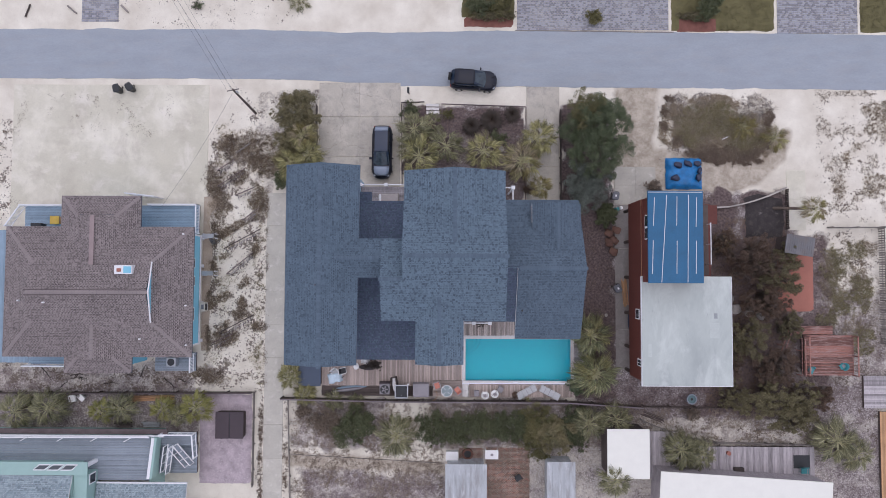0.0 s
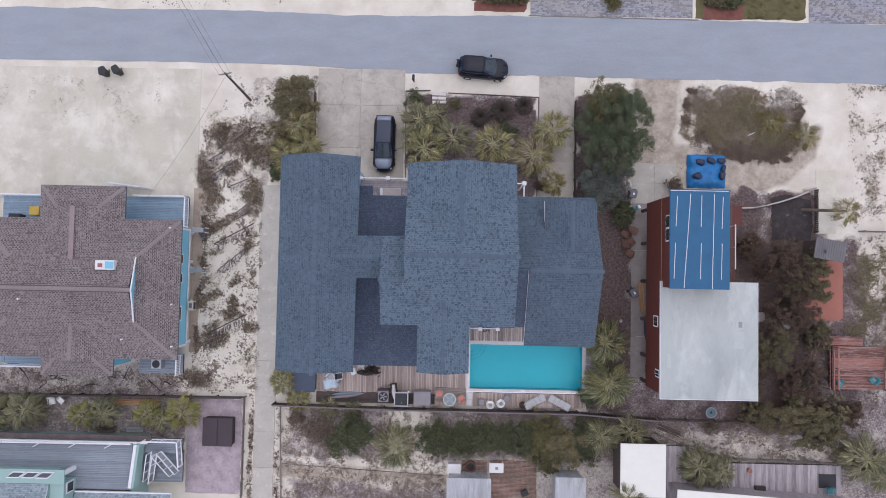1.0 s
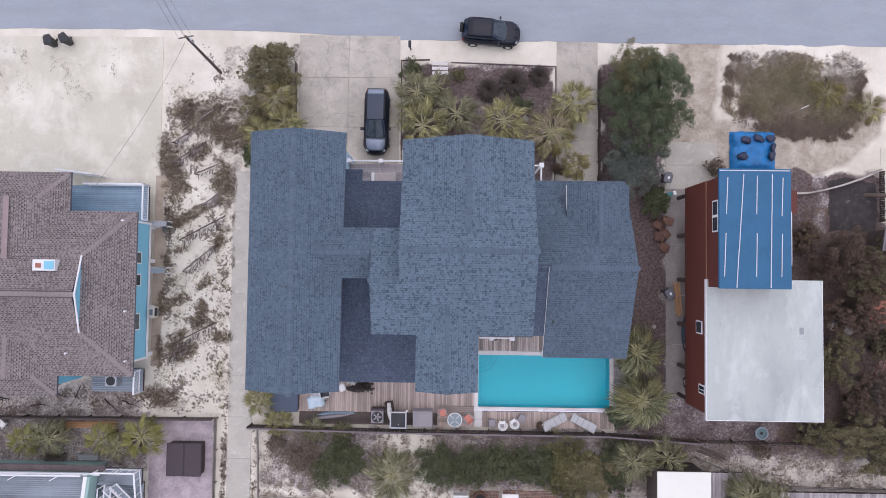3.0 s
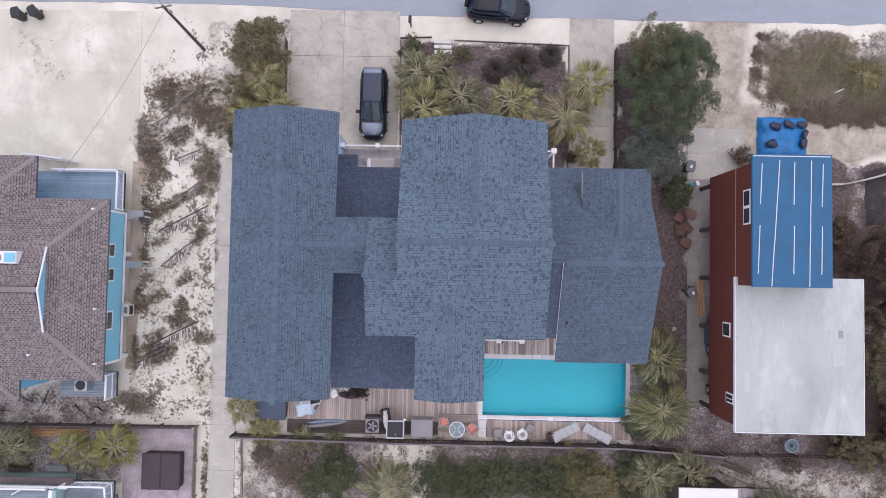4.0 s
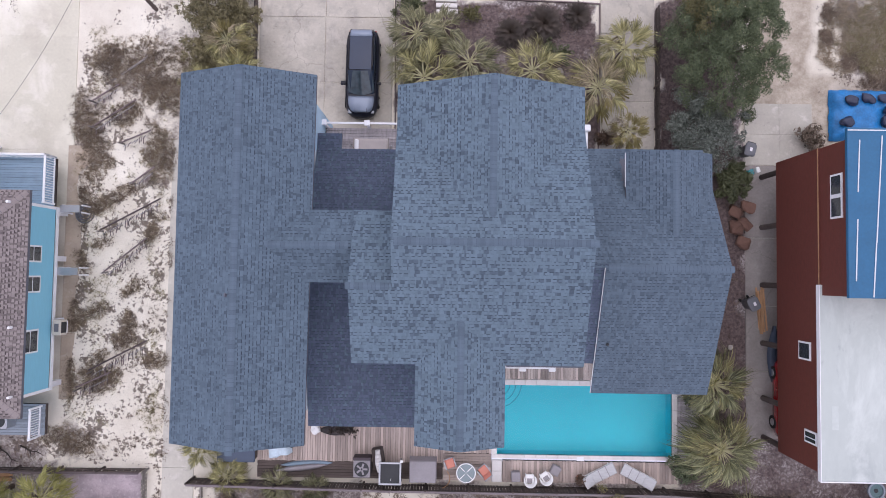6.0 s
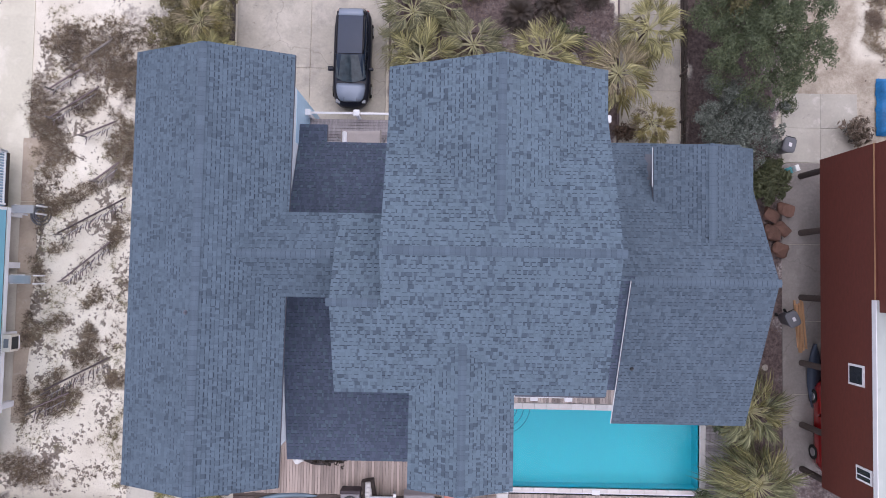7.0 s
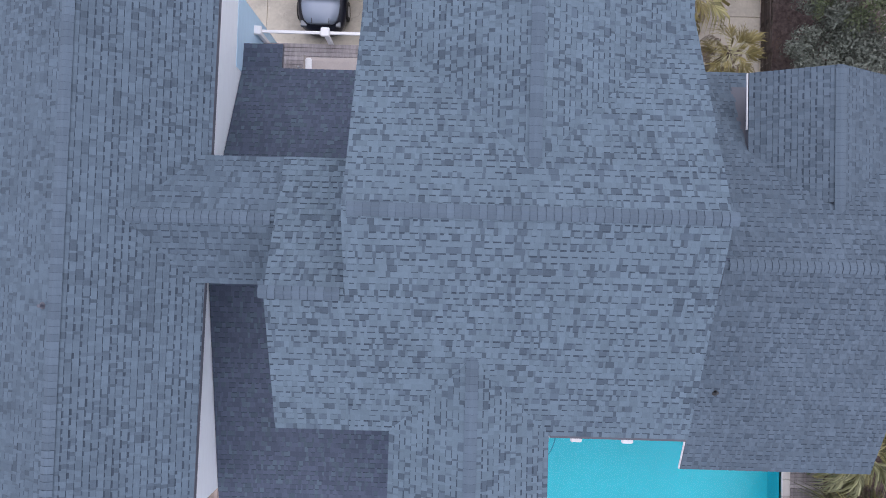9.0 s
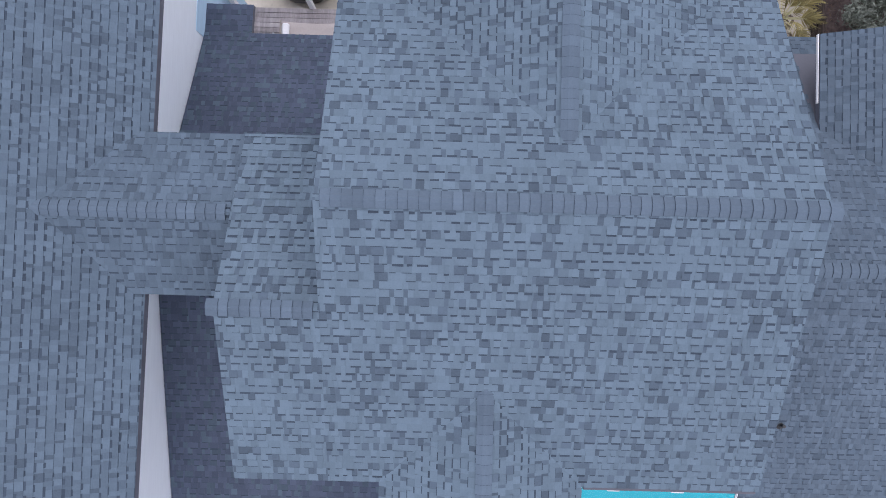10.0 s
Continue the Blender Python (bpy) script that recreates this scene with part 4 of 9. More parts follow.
def build_pool():
    root = thing("swimming_pool", "turquoise swimming pool with pale stone coping", "pool", (0, 0, 0), kind="structure")
    V = [(PX0, PY0, 0.2), (PX1, PY0, 0.2), (PX1, PY1, 0.2), (PX0, PY1, 0.2), (PX0, PY0, -0.62), (PX1, PY0, -0.78), (PX1, PY1, -0.78), (PX0, PY1, -0.62)]
    mesh_part("basin", V, [(4, 5, 6, 7), (0, 4, 7, 3), (1, 2, 6, 5), (0, 1, 5, 4), (3, 7, 6, 2)], M_PLASTER, root)
    for k, (r, z) in enumerate(((0.75, -0.08), (1.1, -0.24), (1.45, -0.42))):
        bm = bmesh.new()
        n = 14
        top = [bm.verts.new((PX0, PY1, z))] + [bm.verts.new((PX0 + r * math.cos(a), PY1 - r * math.sin(a), z)) for a in [math.pi / 2 * i / n for i in range(n + 1)]]
        bm.faces.new(top[::-1])
        low = [bm.verts.new((v.co.x, v.co.y, -0.8)) for v in top[1:]]
        for i in range(n):
            bm.faces.new((top[1 + i], top[2 + i], low[i + 1], low[i]))
        st = part("step", bm, M_PLASTER, root)
        bm = bmesh.new()
        prev = None
        for i in range(n + 1):
            a = math.pi / 2 * i / n
            pr = [bm.verts.new((PX0 + q * math.cos(a), PY1 - q * math.sin(a), z + 0.006)) for q in (r - 0.05, r)]
            if prev:
                bm.faces.new((prev[0], prev[1], pr[1], pr[0]))
            prev = pr
        part("nosing_tile", bm, M_TILE_LINE, st, "dark blue tile line")
    w = mesh_part("water", [(PX0, PY0, 0.12), (PX1, PY0, 0.12), (PX1, PY1, 0.12), (PX0, PY1, 0.12)], [(0, 1, 2, 3)], M_WATER, root, "clear turquoise water")
    w.visible_shadow = False
    tube("drain", (5.9, -10.2, -1.12), (5.9, -10.2, -1.05), 0.13, material=M_WHITE, parent=root, label="white drain cover", seg=14)
    box("skimmer", 6.55, 6.95, -12.32, -12.08, 0.28, 0.31, M_WHITE, root, "white skimmer lid", 0.01)
    # coping stones
    def run(x0, x1, y0, y1, horizontal):
        L = (x1 - x0) if horizontal else (y1 - y0)
        n = max(int(L / 0.6), 1)
        for i in range(n):
            a, b = i / n, (i + 1) / n
            if horizontal:
                box("coping_stone", x0 + L * a + 0.006, x0 + L * b - 0.006, y0, y1, 0.05, 0.28, M_COPING, root, bevel=0.012)
            else:
                box("coping_stone", x0, x1, y0 + L * a + 0.006, y0 + L * b - 0.006, 0.05, 0.28, M_COPING, root, bevel=0.012)
    run(PX0 - 0.28, PX1 + 0.3, PY1, PY1 + 0.3, True)
    run(PX0 - 0.28, PX1 + 0.3, PY0 - 0.22, PY0, True)
    run(PX0 - 0.28, PX0, PY0, PY1, False)
    run(PX1, PX1 + 0.3, PY0, PY1, False)
    run(PX0 - 0.28, PX0 + 0.28, PY0 - 1.55, PY0 - 0.33, False)
    return root


build_pool()


def board_deck(name, label, x0, x1, y0, y1, z, material, width=0.14, along="y", thick=0.04, frame=True):
    """Deck boards laid with gaps over joists."""
    root = thing(name, label, "deck", kind="structure")
    L = (y1 - y0) if along == "y" else (x1 - x0)
    span = (x1 - x0) if along == "y" else (y1 - y0)
    n = max(int(span / width), 1)
    w = span / n
    me = box_data("board_%d_%s" % (int(L * 1000), material.name), w - 0.012, L, thick, material, 0.004)
    for i in range(n):
        c = (i + 0.5) * w
        dz, sh = rng.uniform(-0.004, 0.004), rng.uniform(-0.015, 0.015)
        m = pose(x0 + c, (y0 + y1) / 2 + sh, z - thick + dz) if along == "y" else pose((x0 + x1) / 2 + sh, y0 + c, z - thick + dz, 0, 0, 90)
        piece("board", me, root, m)
    if frame:
        box("joists", x0 + 0.02, x1 - 0.02, y0 + 0.02, y1 - 0.02, max(z - 0.3, -0.1), z - thick - 0.012, M_WOOD_DARK, root)
    return root


board_deck("pool_deck", "weathered brown wooden deck behind the house", -11.4, -0.95, -12.55, -9.3, 0.25, M_DECK)
board_deck("pool_deck", "weathered brown wooden deck beside the pool", -0.95, 1.78, -12.0, -8.2, 0.25, M_DECK)
board_deck("pool_deck", "reddish old boards along the fence", -0.95, 1.78, -13.5, -12.02, 0.24, M_DECK, along="x")
board_deck("pool_deck", "dark reddish boards under pool equipment", -11.4, -0.97, -13.5, -12.57, 0.18, M_WOOD_DARK, along="x")
board_deck("pool_deck", "grey-brown deck with loungers south of the pool", 2.4, 12.2, -13.55, -12.36, 0.25, M_DECK, width=0.16)
board_deck("pool_deck", "pale bleached boards between house and pool", 1.8, 11.6, -7.82, -4.9, 0.26, M_DECK_PALE)
board_deck("pool_deck", "grey boards at the pool end", 12.24, 13.5, -12.3, -7.4, 0.24, M_DECK_GREY, along="x")

# ---- houses ----


def gable_walls(parent, x0, x1, y0, y1, z0, z_eave, grad, axis, material, thick=0.18):
    """Four walls under a gable roof; axis: the direction of the ridge."""
    def wall(pts, d):
        n = len(pts)
        vs = [tuple(p) for p in pts] + [tuple(a + b for a, b in zip(p, d)) for p in pts]
        fs = [tuple(range(n)), tuple(range(2 * n - 1, n - 1, -1))] + [(i, i + n, (i + 1) % n + n, (i + 1) % n) for i in range(n)]
        bm = bmesh.new()
        bv = [bm.verts.new(v) for v in vs]
        for f in fs:
            bm.faces.new([bv[i] for i in f])
        bmesh.ops.recalc_face_normals(bm, faces=bm.faces)
        part("wall", bm, material, parent)
    if axis == "y":
        xm, rise = (x0 + x1) / 2, (x1 - x0) / 2 * grad
        for y, d in ((y0, thick), (y1, -thick)):
            wall([(x0, y, z0), (x1, y, z0), (x1, y, z_eave), (xm, y, z_eave + rise), (x0, y, z_eave)], (0, d, 0))
        for x, d in ((x0, thick), (x1, -thick)):
            wall([(x, y0 + thick, z0), (x, y1 - thick, z0), (x, y1 - thick, z_eave), (x, y0 + thick, z_eave)], (d, 0, 0))
    else:
        ym, rise = (y0 + y1) / 2, (y1 - y0) / 2 * grad
        for x, d in ((x0, thick), (x1, -thick)):
            wall([(x, y0, z0), (x, y1, z0), (x, y1, z_eave), (x, ym, z_eave + rise), (x, y0, z_eave)], (d, 0, 0))
        for y, d in ((y0, thick), (y1, -thick)):
            wall([(x0 + thick, y, z0), (x1 - thick, y, z0), (x1 - thick, y, z_eave), (x0 + thick, y, z_eave)], (0, d, 0))


def main_house():
    h = thing("house", "large white beach house with slate-blue shingle gable roofs", "house")
    G, EZ = 0.44, 8.70
    # left wing
    lx0, lx1, ly0, ly1, lz = -12.84, -6.81, -9.46, 6.78, 8.50
    lm = (lx0 + lx1) / 2
    lw_e = Slope([(lm, ly0), (lx1 - 0.17, ly0), (lx1, ly1), (lm, ly1)], (lx1, ly0), (-1, 0), lz, G)
    lw_w = Slope([(lx0, ly0), (lm, ly0), (lm, ly1), (lx0, ly1)], (lx0, ly0), (1, 0), lz, G)
    # middle body
    mx0, mx1, my0, ry = -3.19, 5.04, -5.86, -0.67
    my1 = 2 * ry - my0
    m_s = Slope([(mx0, my0), (mx1, my0), (mx1, ry), (mx0, ry)], (mx0, my0), (0, 1), EZ, G)
    m_n = Slope([(mx0, ry), (mx1, ry), (mx1, my1), (mx0, my1)], (mx0, my1), (0, -1), EZ, G)
    RZ = EZ + G * (ry - my0)
    # west extension, its south slope in one plane with the body's
    ex0, ey = -4.99, -2.50
    e_s = Slope([(ex0, my0), (mx0, my0), (mx0, ey), (ex0, ey)], (ex0, my0), (0, 1), EZ, G)
    ez = EZ + G * (ey - my0)
    e_n = Slope([(ex0, ey), (mx0, ey), (mx0, 0.76), (ex0, 0.76)], (ex0, ey), (0, 1), ez, -G)
    # connector between left wing and body
    cy0, cy1 = -2.40, 0.77
    cm = (cy0 + cy1) / 2
    c_s = Slope([(lm, cy0), (mx0, cy0), (mx0, cm), (lm, cm)], (lm, cy0), (0, 1), 8.62, G)
    c_n = Slope([(lm, cm), (mx0, cm), (mx0, cy1), (lm, cy1)], (lm, cy1), (0, -1), 8.62, G)
    # north gable
    nm, ny1 = (mx0 + mx1) / 2, 6.32
    n_w = Slope([(mx0, ry), (nm, ry), (nm, ny1), (mx0, ny1)], (mx0, ry), (1, 0), EZ, G)
    n_e = Slope([(nm, ry), (mx1, ry), (mx1, ny1), (nm, ny1)], (mx1, ry), (-1, 0), EZ, G)
    # south gable
    sx0, sx1, sy0 = -2.22, 1.66, -9.36
    sm = (sx0 + sx1) / 2
    s_w = Slope([(sx0, sy0), (sm, sy0), (sm, -3.0), (sx0, -3.0)], (sx0, sy0), (1, 0), EZ, G)
    s_e = Slope([(sm, sy0), (sx1, sy0), (sx1, -3.0), (sm, -3.0)], (sx1, sy0), (-1, 0), EZ, G)
    # east wing
    GE = 0.465
    wx0, wx1, wy0, wy = 6.14, 11.75, -7.6, -1.58
    wz = 5.35
    w_s = Slope([(wx0, wy0), (wx1, wy0), (wx1, wy), (wx0, wy)], (wx0, wy0), (0, 1), wz, GE)
    WZ = wz + GE * (wy - wy0)
    GN, wy1 = 0.537, 4.40
    w_n = Slope([(4.86, wy), (wx1, wy), (wx1, wy1), (4.86, wy1)], (4.86, wy1), (0, -1), WZ - GN * (wy1 - wy), GN)
    gx0, gx1, gz, gy1 = 7.52, 11.60, 6.40, 3.92
    gm = (gx0 + gx1) / 2
    g_w = Slope([(gx0, 0.2), (gm, 0.2), (gm, gy1), (gx0, gy1)], (gx0, gy1), (1, 0), gz, GE)
    g_e = Slope([(gm, 0.2), (gx1, 0.2), (gx1, gy1), (gm, gy1)], (gx1, gy1), (-1, 0), gz, GE)
    # low roofs of the two courts and the gap; shade is painted into their shingles
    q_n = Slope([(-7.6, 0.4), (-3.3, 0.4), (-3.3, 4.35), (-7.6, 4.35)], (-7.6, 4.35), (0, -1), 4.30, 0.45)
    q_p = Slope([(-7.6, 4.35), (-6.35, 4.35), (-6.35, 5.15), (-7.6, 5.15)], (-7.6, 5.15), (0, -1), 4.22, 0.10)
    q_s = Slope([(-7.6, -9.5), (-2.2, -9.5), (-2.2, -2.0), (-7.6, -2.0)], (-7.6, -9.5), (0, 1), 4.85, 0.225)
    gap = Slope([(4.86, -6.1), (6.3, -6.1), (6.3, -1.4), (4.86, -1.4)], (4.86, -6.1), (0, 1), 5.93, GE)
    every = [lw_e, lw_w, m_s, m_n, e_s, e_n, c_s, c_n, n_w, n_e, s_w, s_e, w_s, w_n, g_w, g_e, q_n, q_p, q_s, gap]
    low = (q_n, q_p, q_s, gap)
    shingle_root = part_root(h, "roof", "slate-blue laminated shingle roof")
    for k, s in enumerate(every):
        roof_slab(s, shingle_root, M_FASCIA)
        own = None
        if s is m_s:
            own = (-2.2, 3.4, -1.75, -0.85, 160)
        if s is m_n:
            own = (-2.6, 4.2, -0.7, 0.35, 140)
        shingle(s, [] if s in low else [o for o in every if o is not s], shingle_root, (M_SHINGLE_EAST if s in (w_s, w_n, g_w, g_e) else M_SHINGLE_SHADED if s in low else M_SHINGLE_LEFT if s in (lw_e, lw_w, c_s, c_n) else M_SHINGLE, M_SHADOW_BAND, M_SHINGLE_D), 100 + k, own=own)
    ridge_caps((mx0 + 0.02, ry, RZ), (mx1, ry, RZ), G, shingle_root, M_CAP)
    ridge_caps((lm, ly1, lz + G * (lx1 - lm)), (lm, ly0, lz + G * (lx1 - lm)), G, shingle_root, M_CAP)
    nz = EZ + G * (nm - mx0)
    ridge_caps((nm, ny1, nz), (nm, ry + (RZ - nz) / G - 0.25, nz), G, shingle_root, M_CAP)
    sz = EZ + G * (sm - sx0)
    ridge_caps((sm, sy0, sz), (sm, my0 + (sz - EZ) / G + 0.2, sz), G, shingle_root, M_CAP)
    ridge_caps((mx0, ey, ez), (ex0, ey, ez), G, shingle_root, M_CAP)
    cz = 8.62 + G * (cm - cy0)
    ridge_caps((ex0 - 0.05, cm, cz), (lx1 - (cz - lz) / G - 0.15, cm, cz), G, shingle_root, M_CAP)
    ridge_caps((wx0 + 0.02, wy, WZ), (wx1 - 0.04, wy, WZ), GE, shingle_root, M_SHINGLE_EAST)
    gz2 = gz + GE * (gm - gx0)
    ridge_caps((gm, gy1, gz2), (gm, wy + (WZ - gz2) / GN + 0.12, gz2), GE, shingle_root, M_SHINGLE_EAST)
    # verge trims that show white
    for a, b in (((wx0 - 0.03, wy0, wz), (wx0 - 0.03, wy, WZ)), ((gx0 - 0.03, gy1, gz - 0.02), (gx0 - 0.03, 2.3, gz - 0.02))):
        bm = bmesh.new()
        d = Vector(b) - Vector(a)
        ang = math.degrees(math.atan2(d.z, d.y)) if d.y > 0 else math.degrees(math.atan2(-d.z, -d.y))
        mid = (Vector(a) + Vector(b)) / 2
        box_bm(bm, -0.010, 0.010, -d.length / 2, d.length / 2, -0.06, 0.016, 0.004, pose(mid.x, mid.y, mid.z, ang, 0, 0))
        part("verge_trim", bm, M_WHITE, h, "thin white verge trim")
    box("fascia_trim", sx0 + 0.1, sx1 - 0.5, sy0 - 0.03, sy0 - 0.002, EZ - 0.2, EZ - 0.03, M_WHITE, h, "white fascia trim")
    box("gutter", 1.70, 5.02, my0 - 0.07, my0 - 0.004, EZ - 0.14, EZ - 0.05, M_FASCIA, h, "dark eave gutter", 0.01)
    # walls
    gable_walls(h, lx0 + 0.5, -7.62, ly0 + 0.8, 6.55, 0, lz + 0.12, G, "y", M_SIDING)
    gable_walls(h, mx0 + 0.25, mx1 - 0.3, my0 + 0.35, my1 - 0.3, 0, EZ - 0.14, G, "x", M_SIDING)
    gable_walls(h, mx0 + 0.3, mx1 - 0.35, my1 - 0.5, ny1 - 0.4, 0, EZ - 0.14, G, "y", M_SIDING)
    gable_walls(h, sx0 + 0.3, sx1 - 0.3, sy0 + 0.5, my0 + 0.5, 0, EZ - 0.14, G, "y", M_SIDING)
    gable_walls(h, ex0 + 0.3, mx0 + 0.2, my0 + 0.4, 0.5, 0, EZ - 0.14, G, "x", M_SIDING)
    gable_walls(h, -7.6, ex0 + 0.29, cy0 + 0.3, cy1 - 0.3, 0, 8.45, G, "x", M_SIDING)
    gable_walls(h, wx0 + 2.2, wx1 - 0.4, wy0 + 0.6, 2.1, 0, wz - 0.14, GE, "x", M_SIDING)
    box("wall", 4.9, wx0 + 2.18, -5.0, 2.1, 0, wz - 0.14, M_SIDING, h)
    box("wall", 4.9, wx1 - 0.42, 2.12, 4.0, 0, 4.9, M_SIDING, h)
    gable_walls(h, gx0 + 0.62, gx1 - 0.62, 2.12, 3.6, 4.91, gz - 0.14, GE, "y", M_SIDING)
    gable_walls(h, -7.58, -3.2, 0.5, 4.0, 0, 4.15, 0.0, "x", M_SIDING)
    gable_walls(h, -7.58, -2.3, -9.1, -2.6, 0, 4.6, 0.0, "x", M_SIDING)
    box("lower_siding", -7.618, -7.60, 4.2, 6.53, 0.05, 4.85, M_PALEBLUE, h, "pale blue lower siding")
    # pipes through the roof
    for x, y, z in ((-10.15, -2.98, 9.68), (6.64, -5.1, 6.5)):
        bm = bmesh.new()
        tube_bm(bm, (x, y, z), (x, y, z + 0.18), 0.04, 0.04, 12)
        tube_bm(bm, (x, y, z - 0.02), (x, y, z + 0.06), 0.11, 0.05, 12)
        part("vent_pipe", bm, M_BLACKPLASTIC if x > 0 else M_FASCIA, h, "dark plumbing vent")
    return h


def part_root(parent, name, label):
    ob = new(name)
    ob.parent = parent
    return tagged(ob, label)


main_house()


def left_house():
    h = thing("house", "turquoise beach house on piers with brown shingle hip roof", "house")
    G, EZ = 0.386, 4.80
    x0, x1, y0, y1 = -38.3, -21.8, -9.4, 1.95
    ym = (y0 + y1) / 2
    c = 3.1
    RZ = EZ + G * (ym - y0)
    n = Slope([(x0, y1), (x1, y1), (x1 - c, y1 - c), (x0 + c, y1 - c)], (x0, y1), (0, -1), EZ, G)
    n2 = Slope([(x0 + c, y1 - c), (x1 - c, y1 - c), (x1 - c, ym), (x0 + c, ym)], (x0, y1), (0, -1), EZ, G)
    s = Slope([(x0, y0), (x1, y0), (x1 - c, y0 + c), (x0 + c, y0 + c)], (x0, y0), (0, 1), EZ, G)
    s2 = Slope([(x0 + c, y0 + c), (x1 - c, y0 + c), (x1 - c, ym), (x0 + c, ym)], (x0, y0), (0, 1), EZ, G)
    e = Slope([(x1, y0), (x1, y1), (x1 - c, y1 - c), (x1 - c, y0 + c)], (x1, y0), (-1, 0), EZ, G)
    w = Slope([(x0, y0), (x0, y1), (x0 + c, y1 - c), (x0 + c, y0 + c)], (x0, y0), (1, 0), EZ, G)
    bx0, bx1, by = -33.5, -26.5, 4.65
    bm_ = (bx0 + bx1) / 2
    d = 1.75
    nb_w = Slope([(bx0, -1.6), (bm_, -1.6), (bm_, by - d), (bx0, by - d)], (bx0, by), (1, 0), EZ, G)
    nb_w2 = Slope([(bx0, by - d), (bx0 + d, by - d), (bx0, by)], (bx0, by), (1, 0), EZ, G)
    nb_e = Slope([(bx1, -1.6), (bm_, -1.6), (bm_, by - d), (bx1, by - d)], (bx1, by), (-1, 0), EZ, G)
    nb_e2 = Slope([(bx1, by - d), (bx1 - d, by - d), (bx1, by)], (bx1, by), (-1, 0), EZ, G)
    nb_n = Slope([(bx0, by), (bx1, by), (bx1 - d, by - d), (bx0 + d, by - d)], (bx0, by), (0, -1), EZ, G)
    cx0, cx1, cy = -32.9, -27.0, -10.8
    cm = (cx0 + cx1) / 2
    d2 = 1.3
    sb_w = Slope([(cx0, cy + d2), (cm, cy + d2), (cm, -6.0), (cx0, -6.0)], (cx0, cy), (1, 0), EZ, G)
    sb_w2 = Slope([(cx0, cy), (cx0 + d2, cy + d2), (cx0, cy + d2)], (cx0, cy), (1, 0), EZ, G)
    sb_e = Slope([(cx1, cy + d2), (cm, cy + d2), (cm, -6.0), (cx1, -6.0)], (cx1, cy), (-1, 0), EZ, G)
    sb_e2 = Slope([(cx1, cy), (cx1 - d2, cy + d2), (cx1, cy + d2)], (cx1, cy), (-1, 0), EZ, G)
    sb_s = Slope([(cx0, cy), (cx1, cy), (cx1 - d2, cy + d2), (cx0 + d2, cy + d2)], (cx0, cy), (0, 1), EZ, G)
    every = [n, n2, s, s2, e, w, nb_w, nb_w2, nb_e, nb_e2, nb_n, sb_w, sb_w2, sb_e, sb_e2, sb_s]
    root = part_root(h, "roof", "brown laminated shingle hip roof")
    for k, sl in enumerate(every):
        roof_slab(sl, root, M_FASCIA)
        shingle(sl, [o for o in every if o is not sl], root, (M_BROWN, M_BROWN_D, M_BROWN_K), 300 + k, tooth=(0.13, 0.19), slot=(0.08, 0.12), line=0.05, odd=0.07, slot_odd=0.8)
    ridge_caps((x0 + c, ym, RZ), (x1 - c, ym, RZ), G, root, M_BROWN, step=0.3, half=0.16)
    nz = EZ + G * 3.5
    ridge_caps((bm_, by - d, nz), (bm_, -2.0, nz), G, root, M_BROWN, step=0.3, half=0.16)
    for a, b in (((x1, y1, EZ), (x1 - c, y1 - c, EZ + G * c)), ((x1, y0, EZ), (x1 - c, y0 + c, EZ + G * c)), ((x0, y1, EZ), (x0 + c, y1 - c, EZ + G * c)),
                 ((x0, y0, EZ), (x0 + c, y0 + c, EZ + G * c)), ((bx0, by, EZ), (bx0 + d, by - d, EZ + G * d)), ((bx1, by, EZ), (bx1 - d, by - d, EZ + G * d)), ((cx0, cy, EZ), (cx0 + d2, cy + d2, EZ + G * d2)), ((cx1, cy, EZ), (cx1 - d2, cy + d2, EZ + G * d2))):
        ridge_caps(a, b, 0.28, root, M_BROWN, step=0.3, half=0.14)
    ridge_caps((cm, cy + d2, EZ + G * (cm - cx0)), (cm, -7.0, EZ + G * (cm - cx0)), G, root, M_BROWN, step=0.3, half=0.16)
    for s_ in (-0.2, 0.2):
        box("ridge_vent", x0 + c, x1 - c, ym + s_ - 0.03, ym + s_ + 0.03, RZ - 0.09, RZ - 0.03, M_BROWN_D, h, "dark ridge vent slot")
    box("ridge_vent", bm_ - 0.2, bm_ + 0.2, -1.4, by - d - 0.1, nz + 0.02, nz + 0.07, M_BROWN_P, h, "pale mauve ridge vent", 0.015)
    # gablets, the east one with white rakes
    for yy, a, b, zr in ((by - d, bx0 + d, bx1 - d, EZ + G * d), (cy + d2, cx0 + d2, cx1 - d2, EZ + G * d2)):
        mesh_part("gablet", [(a, yy, zr - 0.1), (b, yy, zr - 0.1), ((a + b) / 2, yy, zr + G * (b - a) / 2 - 0.02)], [(0, 1, 2)], M_BROWN_K, h)
    for x, d in ((x1 - c, 1), (x0 + c, -1)):
        zb = EZ + G * c
        mesh_part("gablet", [(x, y0 + c, zb - 0.1), (x, y1 - c, zb - 0.1), (x, ym, RZ - 0.05)], [(0, 1, 2)], M_BLUEWALL, h)
        for ya, za in ((y0 + c, zb), (y1 - c, zb)) if d > 0 else ():
            bm = bmesh.new()
            tube_bm(bm, (x + 0.04 * d, ya, za + 0.05), (x + 0.22 * d, ym, RZ + 0.05), 0.06, 0.06, 6)
            part("rake_trim", bm, M_WHITE, h, "white rake trim")
    # skylight box
    sk = box("skylight", -27.75, -26.25, -2.2, -1.45, EZ + G * 3.3, EZ + G * 3.3 + 0.62, M_WHITE, h, "white skylight curb", 0.03)
